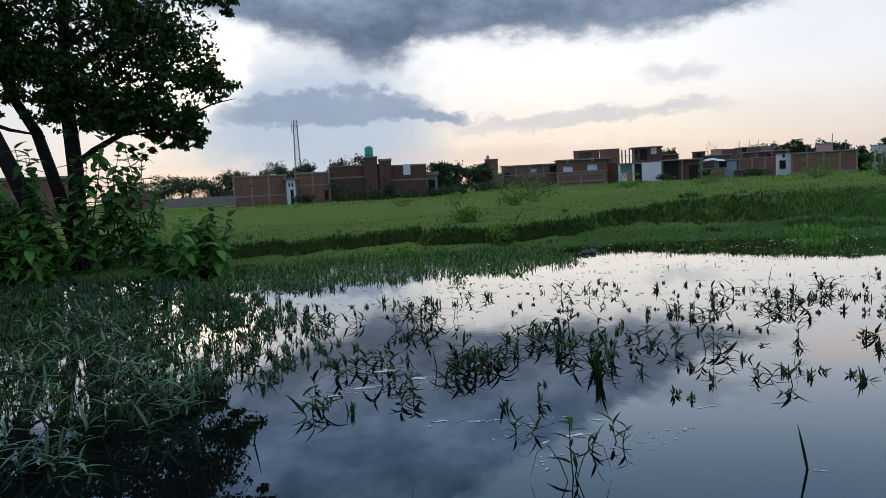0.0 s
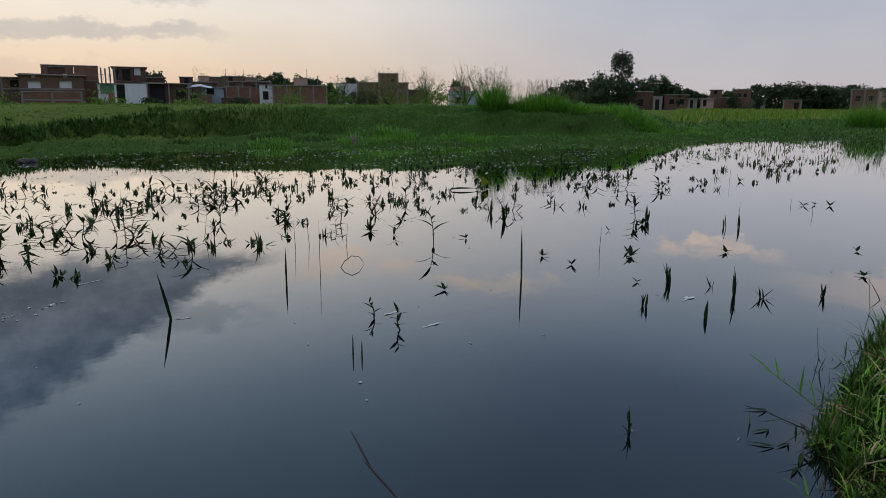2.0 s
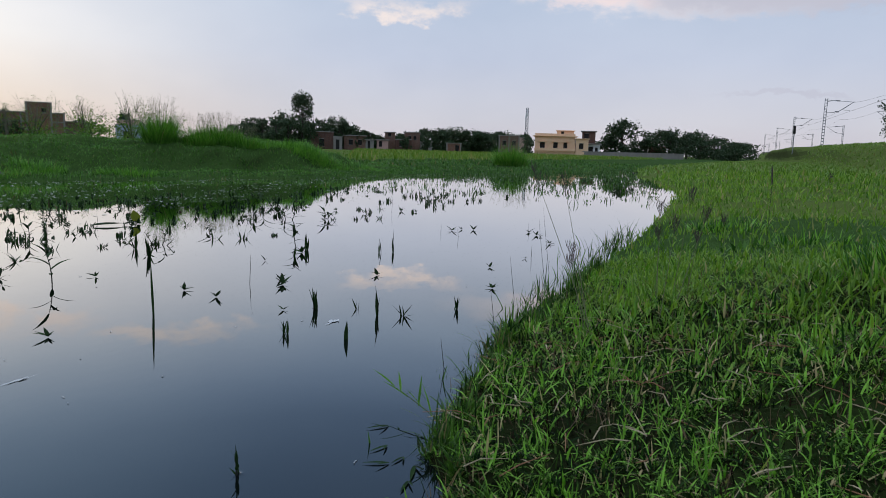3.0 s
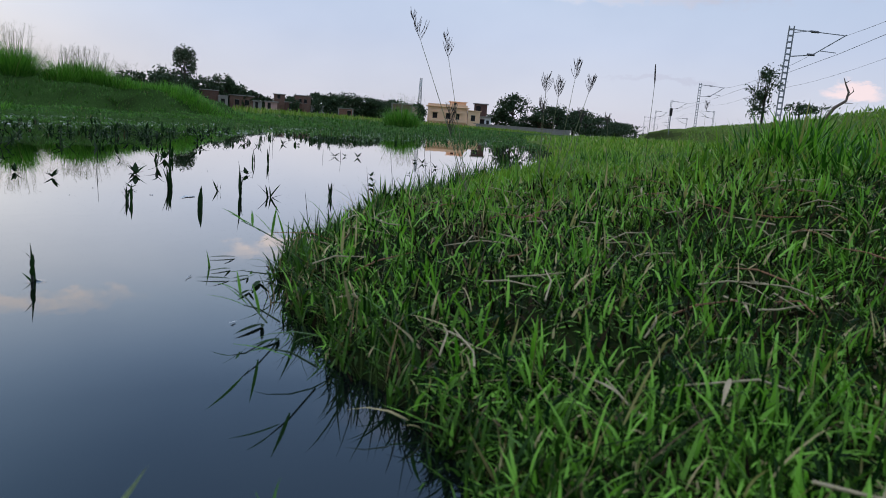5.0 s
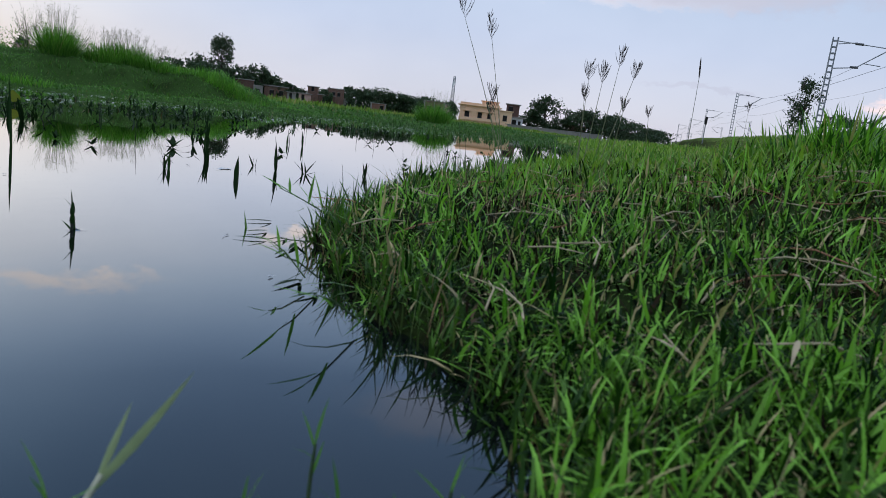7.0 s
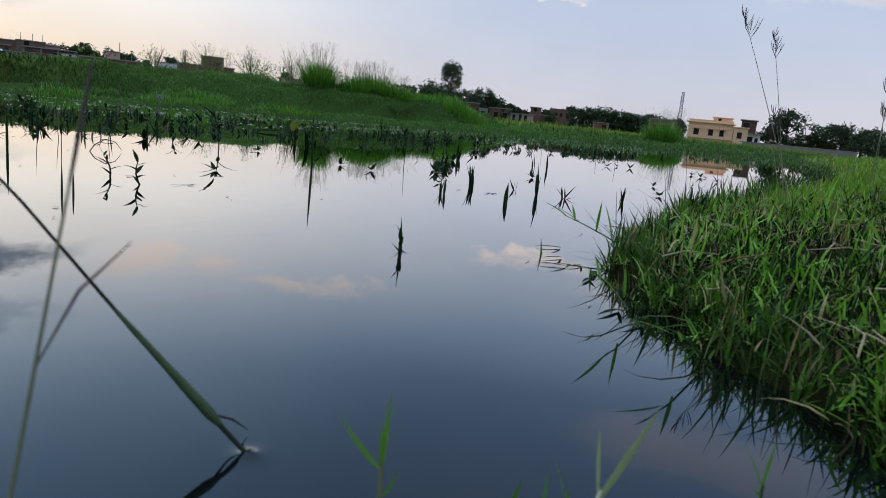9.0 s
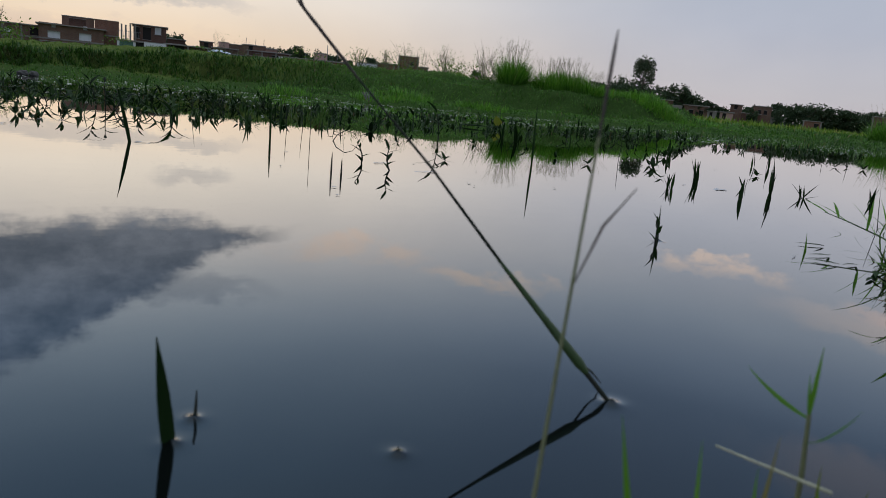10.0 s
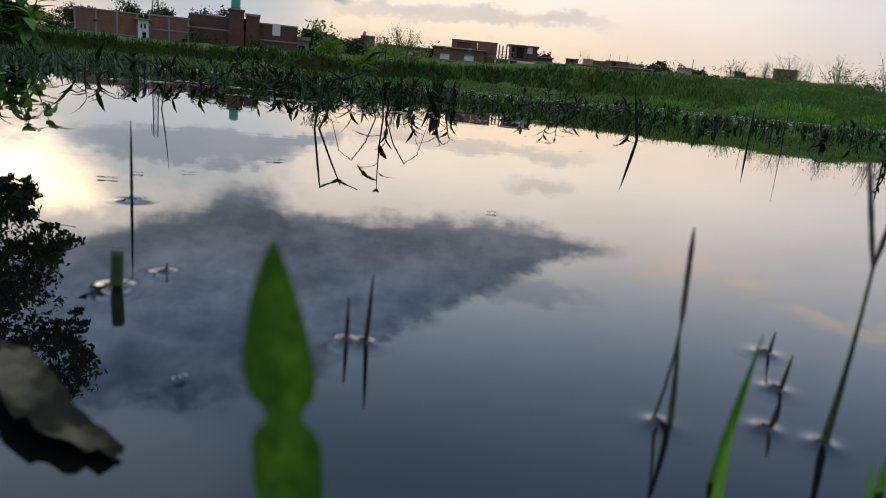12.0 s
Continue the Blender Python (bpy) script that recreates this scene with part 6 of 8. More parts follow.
def bank_stalks():
    for k, (x, y, tall, lx, ly) in enumerate(((4.3, 0.62, 0.80, 0.0, 0.34), (4.6, 0.71, 0.78, 0.0, 0.18), (4.45, 0.66, 0.42, 0.0, 0.14), (4.5, 0.70, 0.36, 0.02, 0.12), (5.04, 0.45, 0.56, 0.0, 0.0), (4.6, 0.37, 0.52, 0.0, -0.05), (4.98, 0.36, 0.61, 0.0, -0.07),
                                              (4.8, 0.33, 0.53, 0.0, -0.14), (5.1, 0.30, 0.36, 0.0, -0.05), (4.9, 0.42, 0.42, 0.0, 0.02), (8.6, -0.6, 0.55, 0.0, 0.0), (6.1, 0.15, 0.36, 0.0, 0.03), (9.5, -1.1, 0.9, 0.0, -0.05))):
        seed_grass(x, y, tall, lx, ly, 20 + k)
    ob = thing("spike_grass", 6.13, -0.09, float(height(6.13, -0.09)), 0, "single thin stalk with a dense brown spike", "grass stalk", "seeding grass stalks on the bank")
    seed_spike(ob, (0, 0, -0.03), (0.0, 0.0, 0.56), (0.0, 0.01, 0.69), 0.0016, 0.0045)
    for k, (x, y, tall) in enumerate(((4.9, 1.34, 0.2), (5.5, 1.42, 0.3), (6.3, 1.45, 0.5), (6.6, 1.5, 0.55), (3.9, 1.2, 0.15))):
        needle(x, y, tall, -0.15 * tall, 0.1 * tall, None, "thin grass stem at the water's edge", 0.0016)
    ob = thing("overhanging_grass", 3.22, 0.90, 0.0, 58, "bright green grass shoot reaching out over the water", "grass", "shoots leaning over the water")
    part_stem(ob, [(-0.05, 0, 0.03), (0.10, 0, 0.055), (0.24, 0.01, 0.075), (0.33, 0.02, 0.085)], [0.0026, 0.0024, 0.002, 0.001], STEM)
    for at, h, up, size in ((0.10, 50, 55, 0.75), (0.14, -40, 60, 0.8), (0.22, 35, 30, 0.8), (0.27, -25, 25, 0.85), (0.32, 10, 20, 0.95), (0.05, 20, 75, 0.8)):
        add_leaf(ob, LEAF_GREEN, (at, 0.01, 0.045 + 0.11 * at), h, up, size, "blade")
    for k, (x, y, h, size) in enumerate(((2.94, 0.95, 120, 0.9), (2.96, 0.87, 200, 1.1), (3.05, 1.02, 160, 0.8), (3.0, 0.93, 170, 0.7), (2.86, 0.84, 190, 0.8), (3.2, 1.1, 140, 0.9), (2.62, 0.66, 175, 1.0), (2.55, 0.58, 165, 0.8))):
        ob = thing("trailing_leaf", x, y, 0.003, 0, "dark grass leaf lying on the water at the bank", "grass", "leaves trailing in the water")
        add_leaf(ob, LEAF_STIFF, (0, 0, 0), h, 4, 0.6 * size, "blade")
        add_leaf(ob, LEAF_STIFF, (0, 0, 0), h + 35, 12, 0.4 * size, "blade")
    r = random.Random(5)
    for k in range(3):
        x = r.uniform(2.2, 2.8)
        y = float(along(SHORE_NEAR, x)) + r.uniform(-0.02, 0.12)
        ob = thing("overhanging_grass", x, y, 0.0, r.uniform(60, 190), "grass shoot leaning out over the water", "grass", "shoots leaning over the water")
        part_stem(ob, [(-0.03, 0, 0.02), (0.03, 0, 0.06), (0.07, 0, 0.075)], [0.002, 0.0018, 0.001], STEM)
        for f, h, up in ((0.4, 30, 35), (0.7, -35, 25), (1.0, 5, 20)):
            add_leaf(ob, LEAF_GREEN, (0.07 * f, 0, 0.03 + 0.045 * f), h, up + r.uniform(-10, 30), r.uniform(0.35, 0.7), "blade")


bank_stalks()


def dry_litter():
    """Single dead stalks and leaf scraps lying on the near bank."""
    r = random.Random(8)
    n = 0
    while n < 240:
        x, y = r.uniform(1.6, 4.6), r.uniform(-1.5, 1.0)
        if near_off(np.array(x), np.array(y)) < 0.05 or low_path(np.array([x]), np.array([y]))[0] < 0.3:
            continue
        n += 1
        z = float(height(x, y)) + r.uniform(0.02, 0.05)
        ob = thing("dry_stalk", x, y, z, r.uniform(0, 360), "dead brown grass stalk lying in the turf", "straw", "dead stalks on the bank")
        length = r.uniform(0.06, 0.2)
        part_stem(ob, [(-0.5 * length, 0, r.uniform(-0.02, 0.01)), (-0.1 * length, r.uniform(-0.015, 0.015), 0.01), (0.5 * length, 0, r.uniform(-0.01, 0.03))], [0.0022, 0.002, 0.001], r.choice((STRAW, STRAW_RED, STRAW)), "stalk", 5)
        if r.random() < 0.4:
            add_leaf(ob, LEAF_DRY, (0.1 * length, 0, 0.01), r.uniform(0, 360), r.uniform(-5, 30), r.uniform(0.4, 0.8), "dry_leaf")


STRAW = plain_material("pale_straw", (0.36, 0.29, 0.18), 0.8, scale=40)
STRAW_RED = plain_material("red_brown_straw", (0.25, 0.12, 0.06), 0.8, scale=40)
LEAF_DRY = leaf_mesh("dry_leaf", 0.1, 0.011, STRAW, 0.4, 0.3, 4)
dry_litter()


# ---------------------------------------------------------------- trees and shrubs
def leaf_cloud(blobs, size, seed, per_clump=26, tight=0.2, long=2.2):
    """Pointed leaves in many small clumps near the skin of each blob (x, y, z, rx, ry, rz, count)."""
    r = np.random.RandomState(seed)
    pts = []
    for x, y, z, rx, ry, rz, count in blobs:
        k = max(3, int(count / per_clump))
        d = r.normal(0, 1, (k, 3))
        d /= np.linalg.norm(d, axis=1)[:, None]
        c = d * r.uniform(0.45, 1.0, (k, 1))
        i = r.randint(0, k, count)
        p = c[i] + r.normal(0, tight, (count, 3))
        pts.append(p * (rx, ry, rz) + (x, y, z))
    p = np.concatenate(pts)
    n = len(p)
    a = r.normal(0, 1, (n, 3)) + (0, 0, -0.5)
    a /= np.linalg.norm(a, axis=1)[:, None]
    b = np.cross(a, r.normal(0, 1, (n, 3)))
    b /= np.linalg.norm(b, axis=1)[:, None]
    s = size * r.uniform(0.6, 1.3, (n, 1))
    a, b = a * s * 0.5, b * s * 0.5 / long
    v = np.stack([p - a, p - 0.15 * a + b, p + a, p - 0.15 * a - b], 1).reshape(-1, 3)
    return v, np.arange(4 * n).reshape(n, 4)


def tree(x, y, rz, limbs, blobs, leaf, seed, label, mat=TREE_LEAF, name="tree", group="", base=None, bark=BARK, per_clump=26, tight=0.2, dense=1.0, stout=1.0):
    ob = thing(name, x, y, float(height(x, y)) if base is None else base, rz, label, "tree", group)
    limbs = [(p, [q * stout for q in w]) for p, w in limbs]
    part("trunk", tube_mesh("trunk", limbs, bark, 9), bark, ob)
    blobs = [(*b[:6], int(b[6] * dense)) for b in blobs]
    v, f = leaf_cloud(blobs, leaf, seed, per_clump, tight)
    part("crown", fast_mesh("crown", v, f, mat), mat, ob)
    return ob


def twigs(start, end, n, seed, reach):
    """Limb from start to end with side branches that reach out."""
    r = random.Random(seed)
    a, b = Vector(start), Vector(end)
    out = []
    for k in range(n):
        p = a.lerp(b, 0.35 + 0.6 * k / max(1, n - 1))
        d = Vector((r.uniform(-1, 1), r.uniform(-1, 1), r.uniform(0.1, 0.9))).normalized() * reach * r.uniform(0.5, 1)
        out.append(([p, p + d * 0.5 + Vector((0, 0, 0.05 * reach)), p + d], [0.05 * reach, 0.03 * reach, 0.01 * reach]))
    return out


def shore_trees():
    limbs = [([(0, 0, -0.3), (0.05, 0, 1.2), (0.08, 0, 2.4), (0.02, 0, 4.3), (0.15, 0.1, 6.3), (0.1, 0, 9.0)], [0.36, 0.3, 0.27, 0.23, 0.16, 0.04]),
             ([(0.08, 0, 2.5), (0.5, -0.1, 2.85), (1.1, -0.2, 3.2), (1.75, -0.3, 3.7), (2.1, -0.3, 4.3), (2.5, -0.4, 5.0)], [0.13, 0.11, 0.1, 0.08, 0.06, 0.02]),
             ([(0.02, 0, 4.0), (-0.5, 0.2, 5.0), (-1.0, 0.3, 6.2)], [0.14, 0.1, 0.04]), ([(0.05, 0, 4.6), (0.9, -0.2, 5.3), (1.9, -0.3, 6.3), (3.0, -0.4, 6.9)], [0.13, 0.1, 0.06, 0.02]),
             ([(1.1, -0.2, 3.2), (2.2, -0.3, 3.4), (3.3, -0.5, 3.95), (3.9, -0.5, 4.1)], [0.06, 0.05, 0.03, 0.01]), ([(0.4, -0.1, 2.8), (0.9, -0.3, 2.3), (1.4, -0.3, 2.5), (1.6, -0.3, 2.75)], [0.04, 0.03, 0.02, 0.008]),
             ([(-0.35, 0.1, 2.0), (-0.65, 0.1, 3.3), (-1.1, 0.1, 4.2), (-1.5, 0.2, 5.6), (-1.7, 0.2, 7.0)], [0.22, 0.19, 0.16, 0.1, 0.03]), ([(0, 0, 0.3), (-0.2, 0.05, 1.2), (-0.35, 0.1, 2.05)], [0.26, 0.24, 0.22])]
    limbs += twigs((0.1, 0, 3.5), (0.1, 0, 8.0), 9, 2, 1.6) + twigs((1.1, -0.2, 3.2), (2.5, -0.4, 5.0), 7, 3, 1.1) + twigs((-0.65, 0.1, 3.3), (-1.7, 0.2, 7.0), 6, 4, 1.3)
    blobs = [(0.8, 0, 5.9, 1.9, 1.7, 1.2, 2300), (2.0, -0.3, 6.4, 1.5, 1.4, 1.1, 1700), (3.35, -0.5, 4.35, 0.75, 0.8, 0.42, 520), (2.6, -0.4, 4.9, 1.0, 1.0, 0.8, 950), (2.2, -0.4, 3.75, 0.95, 0.9, 0.5, 620), (1.1, -0.2, 4.3, 1.2, 1.0, 0.7, 900), (0.4, -0.2, 3.9, 0.9, 0.8, 0.45, 400), (1.9, -0.4, 4.4, 1.1, 0.9, 0.8, 800),
             (-0.4, 0.2, 5.0, 1.1, 1.2, 0.7, 700), (-1.3, 0.2, 6.6, 1.6, 1.6, 1.3, 1800), (0.6, 0, 8.2, 2.2, 2.0, 1.5, 2300), (2.6, -0.3, 8.0, 1.6, 1.5, 1.0, 1400), (3.3, -0.5, 6.9, 0.8, 0.9, 0.5, 420), (-1.2, 0.2, 4.4, 0.8, 0.8, 0.5, 260), (1.5, -0.3, 2.75, 0.3, 0.3, 0.25, 70),
             (1.7, -0.3, 5.5, 1.4, 1.2, 0.8, 900), (0.0, -0.4, 4.6, 1.6, 0.8, 0.6, 800), (1.4, -0.5, 3.7, 1.0, 0.7, 0.4, 420), (-1.4, 0, 5.2, 1.2, 1.0, 0.7, 700), (2.9, -0.5, 3.5, 0.5, 0.5, 0.35, 220), (-0.5, -0.3, 3.9, 0.7, 0.6, 0.35, 200), (3.7, -0.6, 7.5, 0.8, 0.8, 0.6, 400), (0.2, -0.3, 3.55, 0.9, 0.6, 0.35, 260), (2.5, -0.5, 3.25, 0.6, 0.5, 0.3, 200), (-1.6, -0.2, 4.0, 0.8, 0.6, 0.5, 300), (-1.0, 0.2, 8.6, 1.8, 1.6, 1.1, 1300),
             (1.2, -0.3, 3.5, 1.1, 0.8, 0.4, 620), (2.4, -0.4, 3.3, 0.7, 0.6, 0.4, 480), (0.7, -0.3, 3.75, 0.9, 0.6, 0.4, 420), (2.8, -0.4, 3.05, 0.4, 0.4, 0.25, 160), (1.9, -0.4, 2.95, 0.4, 0.4, 0.22, 140), (-0.4, -0.3, 4.3, 0.9, 0.7, 0.5, 420), (3.8, -0.6, 6.4, 0.5, 0.5, 0.3, 180)]
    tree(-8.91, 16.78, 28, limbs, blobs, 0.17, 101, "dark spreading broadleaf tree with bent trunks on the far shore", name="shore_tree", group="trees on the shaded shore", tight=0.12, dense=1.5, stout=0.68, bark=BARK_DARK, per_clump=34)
    limbs = [([(0, 0, -0.3), (-0.1, 0, 0.8), (-0.3, 0, 1.7), (-0.85, 0, 3.3), (-1.5, 0.1, 4.3), (-2.2, 0.2, 5.6), (-2.5, 0.2, 7.5)], [0.36, 0.31, 0.28, 0.24, 0.2, 0.13, 0.03]),
             ([(-0.85, 0, 3.3), (-0.75, 0.1, 4.3), (-1.0, 0.2, 5.5)], [0.12, 0.09, 0.03]), ([(-1.2, 0.1, 3.6), (-0.5, 0.1, 3.3), (0.2, 0.1, 3.15)], [0.08, 0.06, 0.02])]
    limbs += twigs((-0.85, 0, 3.3), (-2.4, 0.2, 7.0), 9, 5, 1.4)
    blobs = [(-1.4, 0, 5.6, 1.5, 1.5, 1.1, 1500), (-2.6, 0.2, 6.8, 2.0, 1.8, 1.6, 2200), (-0.6, 0.1, 4.7, 0.9, 0.9, 0.5, 300), (-2.8, 0.1, 4.9, 1.2, 1.2, 0.8, 800), (-1.0, 0, 7.2, 1.5, 1.5, 1.2, 1400)]
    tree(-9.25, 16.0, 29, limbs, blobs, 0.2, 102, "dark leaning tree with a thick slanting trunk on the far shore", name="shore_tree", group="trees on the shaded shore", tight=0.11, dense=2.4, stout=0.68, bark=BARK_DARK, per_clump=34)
    limbs = [([(0, 0, -0.3), (0.0, 0, 1.2), (-0.4, 0, 2.6), (-1.2, 0, 4.5), (-1.6, 0, 7.0)], [0.34, 0.3, 0.25, 0.16, 0.04])] + twigs((-0.4, 0, 2.6), (-1.6, 0, 7.0), 6, 6, 1.4)
    tree(-11.1, 16.2, 33, limbs, [(-1.2, 0, 6.2, 2.2, 2.0, 1.8, 2000), (-1.8, 0, 8.2, 2.0, 2.0, 1.5, 1500)], 0.22, 103, "dark tree at the end of the shore row", name="shore_tree", group="trees on the shaded shore")


def broad_shrub(x, y, tall, stems, n, seed, size=1.0, label="tall shrub with broad drooping green leaves by the pond"):
    """Upright canes with broad leaves hanging from them, most at the top."""
    r = random.Random(seed)
    ob = thing("shrub", x, y, max(0.0, float(height(x, y))), r.uniform(0, 360), label, "shrub", "shrubs on the shaded shore")
    for s in range(stems):
        a = r.uniform(0, 6.28)
        foot = Vector((0.25 * size * math.cos(a), 0.25 * size * math.sin(a), -0.1))
        top = Vector((foot.x + r.uniform(-0.5, 0.5) * size, foot.y + r.uniform(-0.4, 0.4) * size, tall * r.uniform(0.65, 1.0)))
        part_stem(ob, curve_points(foot, top, (r.uniform(-0.1, 0.1), r.uniform(-0.1, 0.1), 0), 6), [0.022, 0.02, 0.018, 0.015, 0.012, 0.009, 0.005], STEM, "cane", 6)
        for k in range(n):
            f = 0.14 + 0.86 * (k + 1) / n
            add_leaf(ob, SHRUB_BROAD, foot.lerp(top, f), k * 137.5 + r.uniform(-40, 40), r.uniform(-35, 30) + 30 * (f > 0.93), size * r.uniform(0.65, 1.15) * (1.1 - 0.3 * f))


SHRUB_BROAD = leaf_mesh("leaf", 0.35, 0.185, SHRUB_LEAF, 0.2, 0.35, 5)
shore_trees()
for k, (x, y, tall, stems, n, size) in enumerate(((-8.64, 15.93, 3.0, 3, 17, 1.35), (-8.0, 16.6, 2.45, 2, 14, 1.35), (-7.1, 16.4, 2.9, 1, 15, 1.3), (-7.5, 16.1, 1.7, 2, 10, 1.3), (-5.26, 14.53, 1.35, 5, 13, 1.3), (-4.8, 14.4, 0.75, 4, 9, 1.1), (-5.9, 14.7, 0.8, 3, 9, 1.2),
                                                  (-9.3, 15.8, 2.0, 3, 13, 1.35), (-10.1, 16.2, 2.2, 4, 14, 1.35), (-10.8, 15.7, 1.7, 5, 13, 1.35), (-9.6, 15.2, 1.2, 4, 11, 1.3), (-8.9, 14.9, 0.95, 4, 10, 1.2), (-11.6, 15.9, 1.8, 5, 13, 1.35), (-10.4, 14.9, 1.1, 5, 11, 1.25))):
    broad_shrub(x, y, 1.12 * tall, stems + 3, int(1.7 * n), 300 + k, size)


def bush(x, y, wide, tall, seed, leaf=0.1, n=500, mat=FAR_LEAF, label="low wild bush in the meadow", wisps=0, group="wild bushes"):
    r = random.Random(seed)
    ob = thing("bush", x, y, float(height(x, y)), r.uniform(0, 360), label, "bush", group)
    runs = []
    for k in range(6 + wisps):
        a = r.uniform(0, 6.28)
        end = Vector((0.45 * wide * math.cos(a), 0.45 * wide * math.sin(a), tall * (r.uniform(0.5, 0.8) if k < 6 else r.uniform(1.0, 1.7))))
        runs.append(([(0, 0, -0.1), end * 0.5 + Vector((0, 0, 0.1 * tall)), end], [0.012 * tall + 0.008, 0.01 * tall + 0.005, 0.004 + 0.003 * tall]))
    part("branchwork", tube_mesh("branchwork", runs, STEM, 5), STEM, ob)
    blobs = [(r.uniform(-0.28, 0.28) * wide, r.uniform(-0.28, 0.28) * wide, tall * r.uniform(0.3, 0.62), 0.32 * wide, 0.32 * wide, 0.36 * tall, n // 4) for _ in range(4)]
    if wisps:
        blobs.append((0, 0, tall * 1.15, 0.5 * wide, 0.5 * wide, 0.4 * tall, n // 6))
    v, f = leaf_cloud(blobs, leaf, seed, 14, 0.25)
    part("foliage", fast_mesh("foliage", v, f, mat), mat, ob)


for k, (x, y, wide, tall, w) in enumerate(((4.2, 33.0, 3.0, 0.9, 2), (3.0, 30.0, 1.8, 0.6, 2), (0.6, 20.5, 1.1, 0.6, 5), (1.6, 17.8, 0.9, 0.5, 3), (-0.9, 16.6, 1.2, 0.35, 0), (26.5, 36.5, 2.6, 1.0, 10), (28.7, 35.3, 2.6, 1.1, 12), (30.8, 34.0, 2.4, 1.2, 12),
                                           (24.0, 38.0, 2.5, 1.0, 6), (21.5, 40.0, 2.6, 0.9, 6), (16.6, 43.0, 2.0, 0.7, 4), (32.6, 33.0, 2.2, 1.2, 9), (36.0, 31.0, 2.0, 0.8, 3), (12.0, 45.0, 2.0, 0.7, 3), (-3.0, 47.0, 2.4, 0.6, 0), (25.0, 30.0, 1.8, 0.8, 5))):
    bush(x, y, wide, tall, 400 + k, 0.13, 520, GRASS_FAR, wisps=w)
for k, (x, y, wide, tall) in enumerate(((-13.5, 94.5, 5.0, 3.2), (-10.0, 94.0, 4.0, 1.8), (-7.0, 94.5, 2.2, 2.6), (-5.0, 94.0, 4.0, 1.5), (-2.0, 94.5, 4.0, 1.4), (1.0, 95.0, 4.5, 1.6), (6.0, 99.0, 4.0, 1.8), (9.5, 98.0, 4.0, 1.4), (-18.0, 91.0, 3.0, 1.3), (31.0, 97.0, 3.0, 1.2), (42.0, 94.0, 3.5, 1.2), (57.0, 88.0, 4.0, 2.4), (59.5, 88.0, 3.0, 3.0))):
    bush(x, y, wide, tall, 440 + k, 0.32, 700, FAR_LEAF, "dark bush growing against the brick houses", group="bushes by the houses")


def far_tree(x, y, tall, wide, seed, trunk=0.3, lumps=11, leaf=0.5, n=2600, label="distant dark leafy tree behind the houses", top=0.0, bare=0.16):
    r = random.Random(seed)
    limbs = [([(0, 0, -0.4), (0.1, 0, tall * 0.4), (0, 0.1, tall * 0.8)], [trunk, trunk * 0.7, trunk * 0.2])]
    blobs = []
    for k in range(lumps):
        a, d = r.uniform(0, 6.28), 0.33 * wide * math.sqrt(r.random())
        z = tall * (bare + (0.86 - bare) * r.random())
        limbs.append(([(0, 0, tall * 0.4), (d * 0.5 * math.cos(a), d * 0.5 * math.sin(a), (z + tall * 0.4) * 0.5), (d * math.cos(a), d * math.sin(a), z)], [trunk * 0.4, trunk * 0.25, 0.04]))
        s = r.uniform(0.7, 1.15)
        blobs.append((d * math.cos(a), d * math.sin(a), z, 0.25 * wide * s, 0.25 * wide * s, 0.19 * tall * s, n // lumps))
    if top:
        blobs.append((0, 0, tall * 0.88, top, top, tall * 0.12, n // 4))
    return tree(x, y, 0, limbs, blobs, leaf, seed, label, FAR_LEAF, "distant_tree", "distant trees", per_clump=18, tight=0.24)


for k, (x, y, tall, wide) in enumerate(((-26.0, 122.0, 7.6, 9.5), (-19.2, 128.6, 7.2, 6.5), (-15.0, 129.0, 7.8, 5.0), (-34.0, 124.0, 5.6, 5.0), (-63.0, 168.0, 7.4, 15.0), (-53.0, 172.0, 7.2, 9.0), (-72.0, 170.0, 6.5, 12.0), (0.8, 110.0, 5.0, 6.5), (5.6, 116.0, 4.2, 5.5), (-1.5, 108.0, 3.6, 4.0),
                                        (44.0, 140.0, 6.0, 8.0), (60.5, 106.0, 4.6, 6.5), (57.5, 112.0, 5.4, 6.0), (66.0, 104.0, 5.0, 4.5), (78.0, 88.0, 4.6, 3.6), (70.0, 150.0, 6.8, 9.0), (37.0, 120.0, 5.0, 3.0), (41.0, 125.0, 5.5, 3.0))):
    far_tree(x, y, tall, wide, 800 + k)
for k, (x, y, tall, wide) in enumerate(((-26.4, 115.0, 7.2, 5.5), (-23.0, 117.7, 7.5, 5.5), (-17.9, 120.7, 6.8, 4.5), (0.1, 104.0, 5.0, 3.6), (2.2, 105.0, 4.6, 3.8), (6.6, 117.8, 4.5, 4.2), (36.1, 112.4, 5.5, 2.4), (59.0, 116.0, 5.6, 4.2), (60.9, 113.0, 5.8, 4.0), (53.4, 92.6, 4.4, 3.0), (55.2, 91.8, 4.2, 3.0), (66.8, 102.2, 5.4, 4.0), (74.4, 94.3, 4.0, 3.6),
                                        (-61.6, 153.1, 7.0, 8.0), (-57.0, 156.4, 7.5, 8.5), (-52.5, 158.0, 6.9, 6.0), (-47.5, 158.9, 7.2, 5.5), (-40.0, 154.9, 7.2, 5.5), (-68.5, 155.6, 6.9, 8.0))):
    far_tree(x, y, tall, wide, 900 + k, leaf=0.45, n=2000, bare=0.1)
